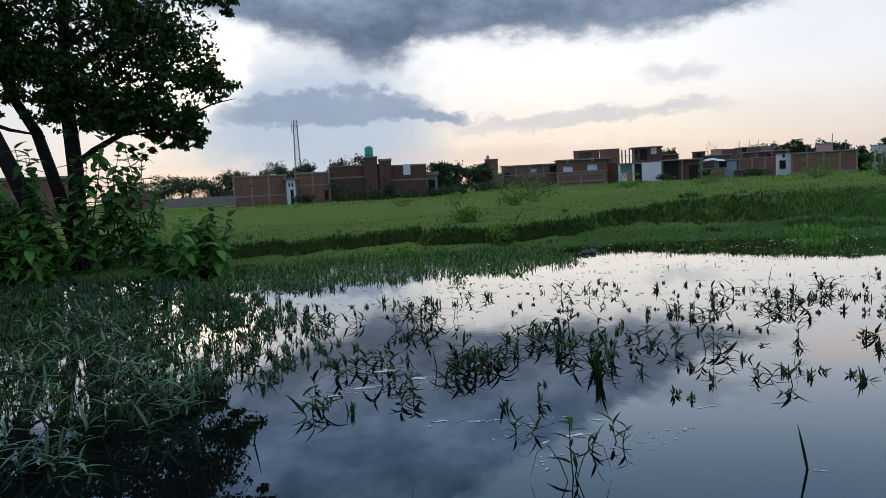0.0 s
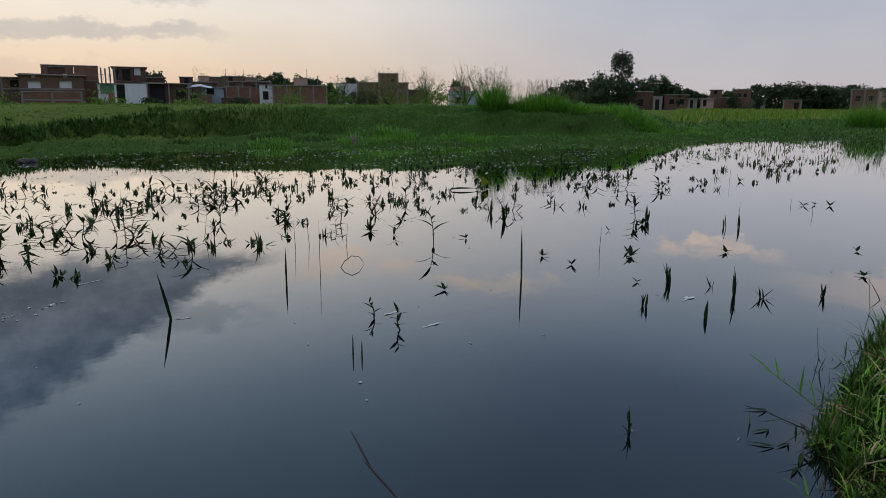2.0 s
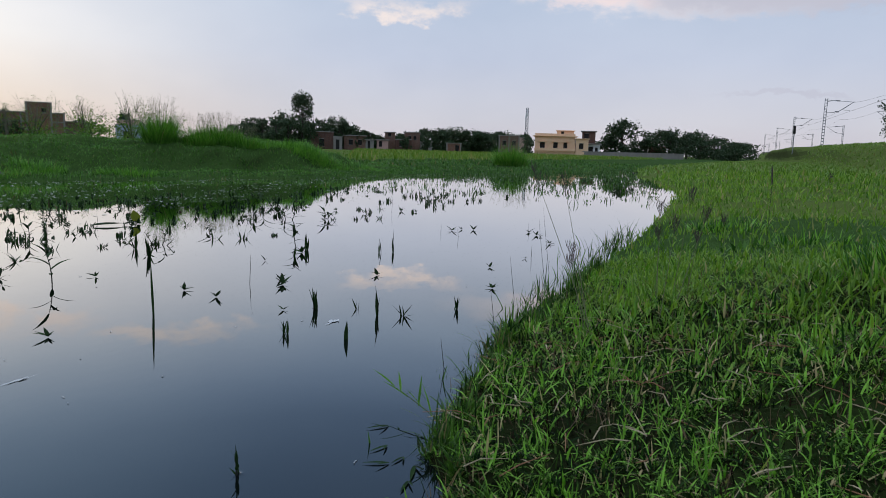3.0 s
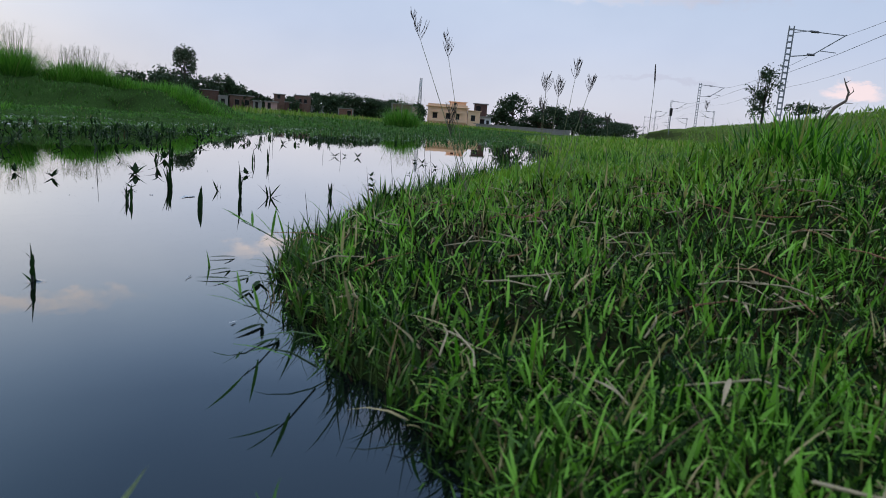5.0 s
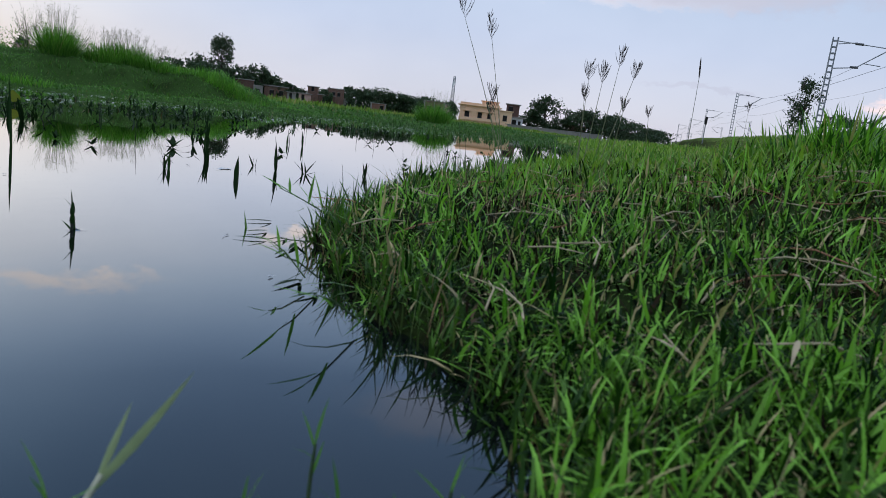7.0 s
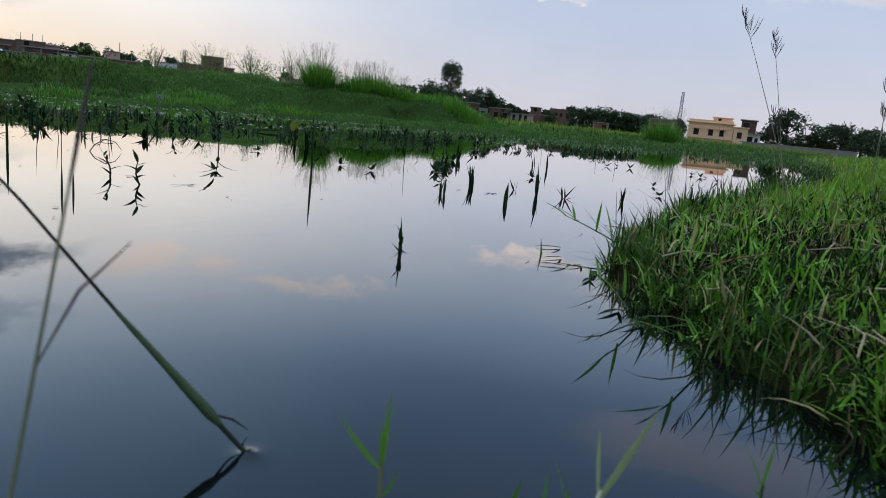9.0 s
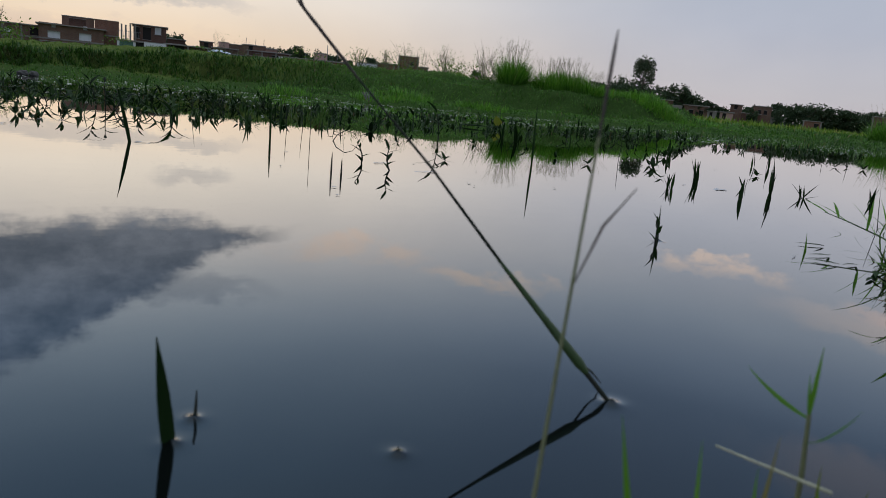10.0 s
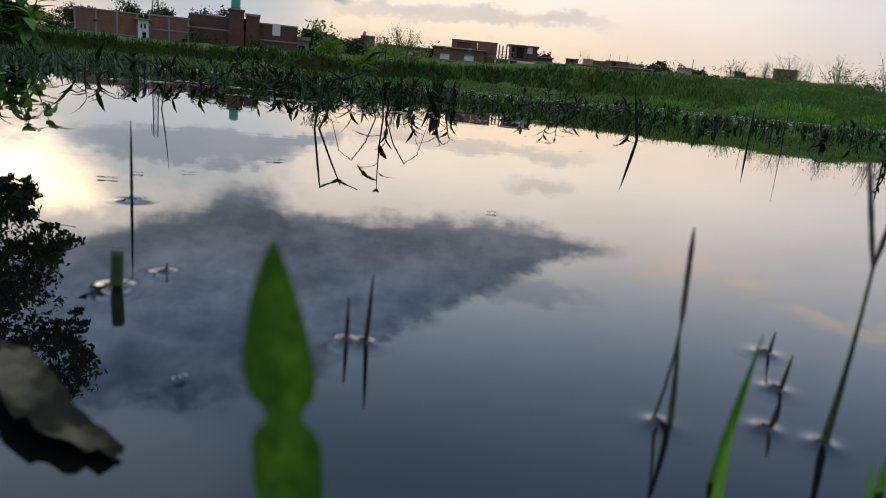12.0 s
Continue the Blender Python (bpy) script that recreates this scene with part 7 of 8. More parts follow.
# the group round one tall slim tree, and the woods to its right
far_tree(118.0, 86.0, 11.2, 4.6, 830, 0.28, 6, 0.5, 1400, "tall slim tree with a pale trunk above a dark clump", 1.9, 0.68)
for k, (x, y, tall, wide) in enumerate(((110.0, 89.5, 5.8, 7.5), (114.0, 90.0, 6.4, 7.0), (120.0, 88.0, 7.6, 8.0), (123.5, 84.0, 6.6, 7.0), (127.0, 82.0, 5.0, 6.0), (105.5, 92.0, 4.4, 5.0), (148.0, 76.0, 5.0, 9.0), (154.0, 69.0, 5.6, 11.0), (158.0, 63.0, 5.3, 10.0), (160.0, 58.0, 5.4, 9.0),
                                        (162.0, 53.5, 6.6, 4.0), (150.0, 82.0, 4.0, 9.0), (166.0, 47.0, 5.0, 8.0), (168.0, 31.5, 9.0, 8.0), (171.0, 26.5, 6.8, 9.0), (174.0, 21.5, 7.2, 9.0), (178.0, 18.0, 7.0, 9.0), (186.0, 15.5, 7.0, 10.0), (196.0, 13.0, 6.0, 10.0), (166.0, 35.0, 5.5, 7.0), (205.0, 9.5, 5.0, 9.0), (222.0, 8.0, 5.0, 12.0), (250.0, 9.0, 6.0, 14.0))):
    far_tree(x, y, tall, 1.1 * wide, 840 + k, n=2800, leaf=0.6, bare=0.03, lumps=14)
for k, (x, y, tall, wide) in enumerate(((110.6, 86.8, 5.4, 5.5), (113.6, 86.2, 6.1, 6.0), (115.5, 82.6, 5.6, 5.0), (118.4, 81.0, 6.7, 6.0), (119.6, 78.3, 6.4, 5.5), (121.6, 77.3, 5.6, 4.2), (128.6, 78.5, 4.2, 4.4), (131.5, 77.0, 4.0, 4.4), (152.7, 76.3, 5.3, 5.0), (152.3, 72.5, 5.6, 6.0), (155.4, 70.7, 5.7, 5.5), (154.8, 67.2, 5.5, 6.0),
                                        (157.8, 65.2, 5.2, 5.5), (156.8, 62.2, 4.7, 5.0), (155.0, 58.6, 4.6, 5.0), (115.8, 96.3, 3.9, 5.0))):
    far_tree(x, y, tall, wide, 940 + k, n=2400, leaf=0.5, bare=0.03, lumps=13)
# small trees standing among the village houses
for k, (x, y, tall, wide) in enumerate(((128.0, 41.6, 4.4, 3.4), (121.6, 74.4, 3.4, 2.6), (126.2, 66.6, 3.6, 3.0), (132.0, 64.6, 4.6, 3.6), (118.5, 78.0, 3.2, 2.6))):
    far_tree(x, y, tall, wide, 860 + k, 0.16, 8, 0.36, 1100, "small dark tree among the village houses")
# on the embankment
far_tree(58.6, -8.1, 4.4, 2.6, 880, 0.1, 9, 0.2, 1500, "slender ragged tree beside the railway mast", 0.5, 0.2)
far_tree(58.6, -10.6, 2.3, 4.0, 881, 0.1, 7, 0.2, 900, "low spreading tree on the embankment", 0.0, 0.4)


def sapling(x, y, tall, seed, wide=1.0):
    """A thin, nearly leafless sapling: fine upright twigs."""
    r = random.Random(seed)
    ob = thing("sapling", x, y, float(height(x, y)), 0, "thin grey sapling with fine bare twigs", "sapling", "bare saplings before the houses")
    runs = []
    for k in range(7):
        top = Vector((r.uniform(-0.5, 0.5) * wide, r.uniform(-0.3, 0.3) * wide, tall * r.uniform(0.65, 1.0)))
        runs.append(([(0, 0, -0.1), top * 0.5 + Vector((r.uniform(-0.1, 0.1), 0, 0.05 * tall)), top], [0.022, 0.016, 0.006]))
        for j in range(9):
            p = top * r.uniform(0.4, 0.95)
            runs.append(([p, p + Vector((r.uniform(-0.25, 0.25), r.uniform(-0.2, 0.2), r.uniform(0.1, 0.4))) * wide], [0.008, 0.003]))
    part("branchwork", tube_mesh("branchwork", runs, TWIG, 4), TWIG, ob)["kind"] = "stuff"
    v, f = leaf_cloud([(0, 0, tall * 0.75, 0.5 * wide, 0.4 * wide, 0.3 * tall, 240), (0, 0, tall * 0.4, 0.45 * wide, 0.4 * wide, 0.35 * tall, 260)], 0.075, seed, 5, 0.2)
    part("foliage", fast_mesh("foliage", v, f, GRASS_FAR), GRASS_FAR, ob)


TWIG = plain_material("grey_green_twig", (0.15, 0.14, 0.10), 0.9)
for k, (x, y, tall, wide) in enumerate(((26.5, 36.5, 2.2, 1.6), (28.7, 35.3, 2.3, 1.8), (30.8, 34.0, 2.5, 2.0), (31.6, 33.6, 2.2, 1.6), (32.8, 33.0, 2.0, 1.4), (25.4, 37.2, 1.8, 1.4), (24.0, 38.2, 1.6, 1.2), (36.3, 48.3, 3.1, 1.2), (39.0, 100.8, 5.5, 1.8), (40.0, 100.4, 5.1, 2.0), (41.9, 99.6, 4.8, 2.0), (65.6, 85.9, 4.0, 2.0), (4.2, 33.0, 1.5, 1.4), (5.0, 60.0, 2.6, 2.0))):
    sapling(x, y, tall, 1200 + k, wide)
DEADWOOD = plain_material("grey_dead_wood", (0.13, 0.10, 0.08), 0.9)
ob = thing("dead_tree", 38.3, -8.5, float(height(38.3, -8.5)), 0, "bare dead branch standing on the embankment", "tree")
part("trunk", tube_mesh("trunk", [([(0, 0.5, -0.2), (0, 0.2, 0.35), (0, -0.25, 0.7), (0, -0.3, 1.1), (0, -0.1, 1.5), (0, 0.0, 1.75)], [0.09, 0.08, 0.06, 0.05, 0.03, 0.01]), ([(0, -0.28, 0.9), (0, -0.5, 1.15), (0.1, -0.45, 1.35)], [0.03, 0.02, 0.008]),
                                  ([(0, -0.1, 1.5), (0, -0.3, 1.65)], [0.02, 0.006]), ([(0, -0.1, 0.6), (0, -0.55, 0.6)], [0.03, 0.008])], DEADWOOD, 7), DEADWOOD, ob)


# ---------------------------------------------------------------- brick houses across the meadow
def house(x, y, rz, w, d, top, wall, label, columns=0, openings=(), slab=0.14, over=0.15, sink=0.5, plinth=0.0, band=0.0, cap=CONCRETE, parapet=0.0, name="brick_house", side=0.0, base=None):
    """A flat-roofed block: its front faces local -y. openings: (x0, x1, z0, z1, filling)."""
    ground = float(height(x, y)) if base is None else base
    h = top - ground
    ob = thing(name, x, y, ground, rz, label, "house", "houses across the meadow")
    t = 0.22
    xs = sorted({-w / 2, -w / 2 + t, w / 2 - t, w / 2, *[v for o in openings for v in o[:2]]})
    zs = sorted({-sink, h - slab, *[v for o in openings for v in o[2:4]]})
    bm = boxes((-w / 2, -w / 2 + t, t, d, -sink, h - slab), (w / 2 - t, w / 2, t, d, -sink, h - slab), (-w / 2, w / 2, d, d + t, -sink, h - slab))
    for x0, x1 in zip(xs, xs[1:]):
        for z0, z1 in zip(zs, zs[1:]):
            mx, mz = (x0 + x1) / 2, (z0 + z1) / 2
            if not any(o[0] < mx < o[1] and o[2] < mz < o[3] for o in openings):
                box(bm, x0, x1, 0, t, z0, z1)
    bmesh.ops.remove_doubles(bm, verts=bm.verts, dist=0.001)
    part("wall", bm, wall, ob)
    part("roof", boxes((-w / 2 - over, w / 2 + over, -over, d + t + over, h - slab, h), bevel=0.02), cap, ob)
    if parapet:
        part("parapet", boxes((-w / 2, w / 2, 0, 0.15, h, h + parapet), (-w / 2, -w / 2 + 0.15, 0.15, d, h, h + parapet), (w / 2 - 0.15, w / 2, 0.15, d, h, h + parapet)), wall, ob)
    for k in range(columns):
        cx = -w / 2 + 0.12 + (w - 0.24) * k / max(1, columns - 1)
        part("column", boxes((cx - 0.11, cx + 0.11, -0.05, 0.0, -sink, h - slab)), CONCRETE, ob)
    if plinth:
        part("plinth", boxes((-w / 2 - 0.03, w / 2 + 0.03, -0.07, -0.003, -sink, plinth)), CONCRETE, ob)
    if band:
        part("band", boxes((-w / 2 - 0.02, w / 2 + 0.02, -0.06, -0.003, band - 0.09, band + 0.09)), CONCRETE, ob)
    for x0, x1, z0, z1, fill in openings:
        # a DARK filling is a near-black sheet standing for the unlit room behind
        win = part("window", boxes((x0, x1, 0.14, 0.18, z0, z1)), fill, ob)
        part("lintel", boxes((x0, x1, -0.02, 0.02, z1, z1 + 0.07)), CONCRETE, win)
        part("sill", boxes((x0 - 0.05, x1 + 0.05, -0.06, 0.0, z0 - 0.07, z0 - 0.005)), CONCRETE, win)
    return ob


def rod(name, points, radius, mat, parent, sides=5):
    return part(name, tube_mesh(name, [(points, [radius] * len(points))], mat, sides), mat, parent)


def rods_on_roof(ob, spots, z, tall):
    for k, (x, y) in enumerate(spots):
        rod("rebar", [(x, y, z), (x + 0.03, y, z + tall)], 0.035, STEEL, ob)


def left_houses():
    h = house(-24.1, 91.8, 14.7, 6.9, 6.0, 4.36, BRICK, "long single-storey red brick house with concrete pillars", 4, (), 0.16, 0.1, band=1.3)
    part("bracket", boxes((-1.4, -1.0, -0.25, -0.05, 2.6, 2.75)), DARK, h)
    house(-20.0, 91.6, 12.1, 1.15, 2.0, 3.75, WHITEWASH, "narrow white painted porch with a dark door", 0, ((-0.1, 0.3, 0.0, 1.9, DARK), (-0.3, -0.12, 2.4, 2.8, DARK), (0.1, 0.28, 2.4, 2.8, DARK)), 0.12, 0.35)
    house(-17.6, 94.3, 10.6, 4.7, 6.0, 4.53, BRICK, "red brick house wing with a broad roof slab", 3, ((1.5, 2.0, 0.3, 1.6, DARK),), 0.25, 0.1, band=2.4)
    house(-12.0, 97.2, 7.0, 7.5, 7.0, 5.30, BRICK_DARK, "dark brick two-storey house behind bushes", 0, (), 0.12, 0.05, band=3.3)
    house(-5.5, 97.8, 3.3, 6.5, 7.0, 5.05, BRICK_DARK, "dark brick house with a white poster on its wall", 0, (), 0.2, 0.06, band=2.6)
    tower = house(-9.9, 96.7, 5.9, 1.9, 2.4, 6.35, BRICK_DARK, "dark brick stair tower with a water tank on top", 0, (), 0.15, 0.08)
    house(-7.9, 96.9, 5.0, 1.7, 2.4, 5.95, BRICK_DARK, "dark brick parapet room beside the stair tower", 0, (), 0.3, 0.1)
    poster = part("poster", boxes((-0.5, 0.5, -0.02, 0.02, -0.75, 0.75)), WHITEWASH, None)
    poster.matrix_world = pose(-4.95, 97.76, 4.35, 0, 0, 3.3)
    tagged(poster, "blank white poster board fixed to a brick wall", "sign")
    tank = thing("water_tank", -10.1, 97.4, 6.35, 0, "green ribbed plastic water tank on a roof", "water tank")
    v, f = tube([(0, 0, 0.0), (0, 0, 0.05), (0, 0, 0.4), (0, 0, 0.45), (0, 0, 0.8), (0, 0, 0.85), (0, 0, 1.2), (0, 0, 1.45), (0, 0, 1.5)], [0.56, 0.6, 0.6, 0.56, 0.6, 0.56, 0.6, 0.3, 0.02], 16)
    part("tank_body", fast_mesh("tank_body", [tuple(p) for p in v], f, TANK_GREEN, True), TANK_GREEN, tank)
    part("tank_base", boxes((-0.6, 0.6, -0.6, 0.6, -0.05, 0.06)), CONCRETE, tank)
    house(-1.6, 100.2, 1.0, 1.7, 2.0, 3.9, CONCRETE, "small grey porch at the end of the brick row", 0, ((-0.5, 0.5, 0.2, 2.4, DARK),), 0.5, 0.2)
    house(9.2, 129.7, -4.1, 2.4, 2.4, 6.4, BRICK_BROWN, "slim brown brick tower with a tank on its roof", 0, (), 0.15, 0.1, band=3.2)
    tank = thing("water_tank", 8.6, 130.2, 6.4, 0, "small dark water tank on a roof", "water tank")
    v, f = tube([(0, 0, 0), (0, 0, 0.55), (0, 0, 0.7)], [0.3, 0.3, 0.1], 12)
    part("tank_body", fast_mesh("tank_body", [tuple(p) for p in v], f, STEEL, True), STEEL, tank)
    house(9.2, 128.0, -4.1, 4.0, 3.0, 3.6, BRICK_BROWN, "low brick house around the slim tower", 0, (), 0.2, 0.1)
    house(-60.0, 132.0, 24.0, 9.0, 5.0, 3.2, BRICK_BROWN, "low brown brick shed far behind the field", 3, (), 0.2, 0.2)
    house(-30.5, 52.0, 29.3, 6.5, 5.0, 3.9, BRICK, "red brick house behind the shore trees", 3, ((-1.0, 0.0, 1.0, 2.2, DARK),), 0.2, 0.15)
    for x0, x1, y, label in ((-52.0, -31.0, 128.0, "long grey boundary wall across the far field"),):
        wall = part("boundary_wall", boxes((x0, x1, y, y + 0.25, 0.0, 2.0)), CONCRETE, None)
        tagged(wall, label, "wall")


def middle_houses():
    house(13.2, 105.1, -7.2, 8.5, 8.0, 4.35, BRICK_BROWN, "unfinished brown brick house with open upper bays", 5, ((-3.9, -3.0, 1.6, 2.5, DARK), (3.0, 3.9, 2.2, 3.1, DARK), (0.2, 1.0, 2.3, 2.8, WHITEWASH)), 0.16, 0.2, band=2.0)
    wall = part("garden_wall", boxes((-4.2, 5.2, -0.12, 0.12, -0.4, 1.5)), BRICK_DARK, None)
    wall.matrix_world = pose(12.6, 103.2, float(height(12.6, 103.2)), 0, 0, -7.2)
    tagged(wall, "low dark brick garden wall", "wall")
    house(20.4, 101.9, -11.3, 7.3, 7.0, 4.67, BRICK_BROWN, "brown brick house with white shutters and a flat slab roof", 0, ((-2.7, -1.3, 2.0, 2.85, WHITEWASH), (0.8, 2.2, 2.1, 2.95, WHITEWASH), (-2.25, -1.8, 3.35, 3.75, WHITEWASH), (1.3, 1.75, 3.45, 3.85, WHITEWASH)), 0.14, 0.35, band=1.95, plinth=0.5)
    house(20.2, 101.6, -11.3, 6.9, 0.15, 2.55, BRICK, "red brick apron wall with concrete posts", 3, (), 0.12, 0.05, band=0.6, name="garden_wall")
    house(21.9, 105.7, -11.7, 3.8, 3.0, 6.1, BRICK_BROWN, "brown brick stair room on a flat roof", 0, ((-1.1, 0.9, 4.0, 4.9, BRICK_DARK),), 0.1, 0.05, base=0.9)
    house(25.0, 104.0, -13.6, 2.9, 5.0, 6.05, BRICK, "tall plain red brick gable wall", 0, (), 0.06, 0.03, band=3.2)
    seven = house(27.1, 100.4, -15.1, 3.4, 5.0, 3.75, WHITEWASH, "house front with white posts, green wall and orange door", 0, ((-1.4, 0.25, 1.55, 2.7, GREEN_WALL), (-1.4, -0.6, 0.0, 1.5, WHITEWASH), (-0.5, 0.25, 0.0, 1.5, ORANGE), (0.55, 1.6, 0.0, 2.7, DARK)), 0.2, 0.1)
    part("handrail", boxes((-1.6, 1.2, 0.05, 0.08, 3.9, 3.94)), STEEL, seven)
    for k in range(9):
        part("baluster", boxes((-1.5 + 0.3 * k, -1.47 + 0.3 * k, 0.05, 0.08, 3.2, 3.9)), STEEL, seven)
    for k, (x, z) in enumerate(((-1.15, 5.6), (-0.65, 5.5), (-0.1, 5.75), (0.5, 5.7))):
        part("column", boxes((x - 0.1, x + 0.1, 0.6, 0.8, 2.9, z - 0.75)), CONCRETE, seven)
    house(29.9, 101.9, -16.3, 4.1, 5.0, 6.0, BRICK_DARK, "dark brick upper storey with open bays", 0, ((-1.9, -1.3, 3.3, 4.7, DARK), (-0.9, 0.1, 3.2, 4.8, DARK), (0.6, 1.4, 4.0, 4.9, WHITEWASH)), 0.12, 0.25, base=0.9)
    house(29.8, 99.1, -16.7, 2.8, 2.0, 3.75, WHITEWASH, "blank white painted wall of a house", 0, (), 0.08, 0.04)
    shed = house(33.7, 98.3, -19.0, 5.2, 5.0, 3.85, BRICK_DARK, "dark open-fronted brick shed with thin posts", 0, ((-2.3, -0.4, 0.1, 3.0, DARK), (1.0, 2.2, 0.1, 2.2, DARK)), 0.16, 0.45)
    for x in (-2.6, 0.1, 2.6):
        part("post", boxes((x - 0.08, x + 0.08, -0.5, -0.34, -0.4, 2.85)), CONCRETE, shed)
    hut = house(37.5, 97.0, -21.1, 3.2, 3.0, 2.4, BRICK_BROWN, "low hut under a blue and white tarpaulin", 0, ((-1.2, -0.2, 0.5, 1.4, DARK),), 0.05, 0.0, name="hut")
    bm = boxes((-1.7, 1.7, -0.3, 3.0, 0, 0.05))
    bmesh.ops.subdivide_edges(bm, edges=bm.edges[:], cuts=6, use_grid_fill=True)
    for v in bm.verts:
        v.co.z += 2.5 + 0.35 * (1 - abs(v.co.x) / 1.7) - 0.7 * max(0, -v.co.y) + 0.12 * noise.noise(v.co * 1.7)
    part("tarpaulin", bm, TARP, hut, "crumpled blue-white tarpaulin")
    house(45.7, 110.9, -22.4, 3.6, 4.0, 5.4, BRICK_BROWN, "brown brick house with a raised stair room", 0, ((-0.9, -0.3, 2.6, 3.4, DARK),), 0.15, 0.1)
    house(48.6, 107.8, -23.9, 4.6, 4.0, 5.25, PINK, "faded pink flat-roofed house", 0, ((-0.6, 0.1, 3.0, 3.8, DARK), (0.9, 1.4, 3.0, 3.8, DARK)), 0.2, 0.25)
    house(41.5, 105.0, -22.0, 3.6, 4.0, 4.4, BRICK_DARK, "small dark brick house in the second row", 0, ((-0.4, 0.4, 2.2, 3.0, DARK),), 0.15, 0.2)
    house(35.4, 108.3, -18.3, 2.4, 3.0, 4.95, BRICK_DARK, "small dark brick room among the rear roofs", 0, (), 0.12, 0.2)
    house(39.4, 107.0, -20.4, 1.9, 2.0, 5.1, BRICK_DARK, "small dark roof room in the second row", 0, ((-0.3, 0.3, 3.2, 4.0, DARK),), 0.1, 0.1)
    house(41.9, 106.6, -21.8, 1.5, 2.0, 5.3, PINK, "faded pink roof room in the second row", 0, (), 0.1, 0.05)
    gable = house(45.6, 104.0, -23.8, 3.4, 3.0, 5.3, BRICK_BROWN, "brown brick roof room with a long parapet", 0, ((-0.8, -0.2, 3.6, 4.4, DARK),), 0.14, 0.1)
    rods_on_roof(gable, ((-1.2, 0.5), (0.2, 0.5), (1.4, 0.5)), 4.4, 1.0)
    house(47.6, 103.0, -24.6, 6.4, 4.0, 4.55, BRICK_DARK, "dark brick house behind the yard walls", 4, ((-2.0, -1.2, 2.2, 3.2, DARK), (0.4, 1.4, 2.2, 3.2, DARK)), 0.16, 0.2)
    house(36.0, 100.4, -20.0, 3.2, 3.0, 3.5, WHITEWASH, "whitewashed low house beside the tarpaulin hut", 0, ((-0.9, -0.3, 1.4, 2.2, DARK), (0.4, 0.9, 0.2, 2.0, DARK)), 0.14, 0.1)
    house(40.4, 99.6, -22.6, 3.0, 3.0, 3.5, BLUE_GREY, "pale blue-grey plastered house in the yard row", 0, ((-0.8, 0.2, 1.6, 2.5, DARK),), 0.14, 0.2)
    house(68.2, 88.9, -37.5, 4.4, 3.0, 3.5, BRICK_BROWN, "low brown brick house behind tall weeds", 0, (), 0.14, 0.1)
    house(44.6, 98.3, -24.2, 5.2, 4.0, 3.6, BRICK, "plain red brick wall of a yard house", 4, (), 0.08, 0.05)
    house(42.5, 96.5, -24.2, 4.0, 0.2, 2.0, BRICK_DARK, "dark brick yard wall", 0, (), 0.06, 0.0, name="garden_wall")
    house(47.0, 96.1, -26.1, 1.9, 3.0, 3.9, WHITEWASH, "narrow white house front with dark openings", 0, ((-0.5, 0.3, 0.9, 2.0, DARK), (-0.1, 0.2, 2.5, 2.9, DARK)), 0.1, 0.1)
    big = house(50.4, 92.2, -28.6, 7.8, 7.0, 3.85, BRICK, "large plain red brick house with grey pillars", 5, (), 0.16, 0.15, plinth=0.45)
    rods_on_roof(big, ((-2.0, 1.0), (2.5, 1.0), (0.5, 4.0)), 3.0, 1.2)
    house(53.8, 98.2, -28.7, 2.0, 2.2, 5.1, PINK, "small pink stair room above a flat roof", 0, (), 0.15, 0.1)
    pole = thing("roof_pole", 54.8, 98.0, 0.8, 0, "thin metal pole standing on a house roof", "pole")
    rod("pole", [(0, 0, 0), (0, 0, 5.6)], 0.05, STEEL, pole)
    house(60.2, 94.6, -32.3, 3.6, 4.0, 4.4, WHITEWASH, "white painted house with an arched window", 0, ((-1.2, -0.6, 1.2, 2.2, DARK), (0.4, 1.0, 1.2, 2.0, DARK)), 0.12, 0.05)
    house(61.3, 87.0, -34.9, 7.6, 6.0, 4.4, BRICK, "red brick house with a square tower room", 4, (), 0.14, 0.1, band=2.4)
    house(61.9, 86.4, -34.9, 3.0, 2.6, 5.7, BRICK, "square red brick tower room", 2, ((0.3, 0.8, 3.6, 4.2, DARK),), 0.1, 0.05)
    house(72.1, 81.1, -41.4, 4.6, 4.0, 3.3, BLUE_GREY, "low pale blue plastered house", 0, ((-1.3, -0.6, 0.9, 1.8, DARK),), 0.12, 0.1)
    house(72.6, 82.6, -41.4, 3.0, 2.0, 4.0, PINK, "pink upper room of a plastered house", 0, (), 0.12, 0.1)
    house(74.0, 76.5, -43.0, 2.6, 3.0, 3.2, WHITEWASH, "white plastered wall beside tall grass", 0, (), 0.12, 0.05)


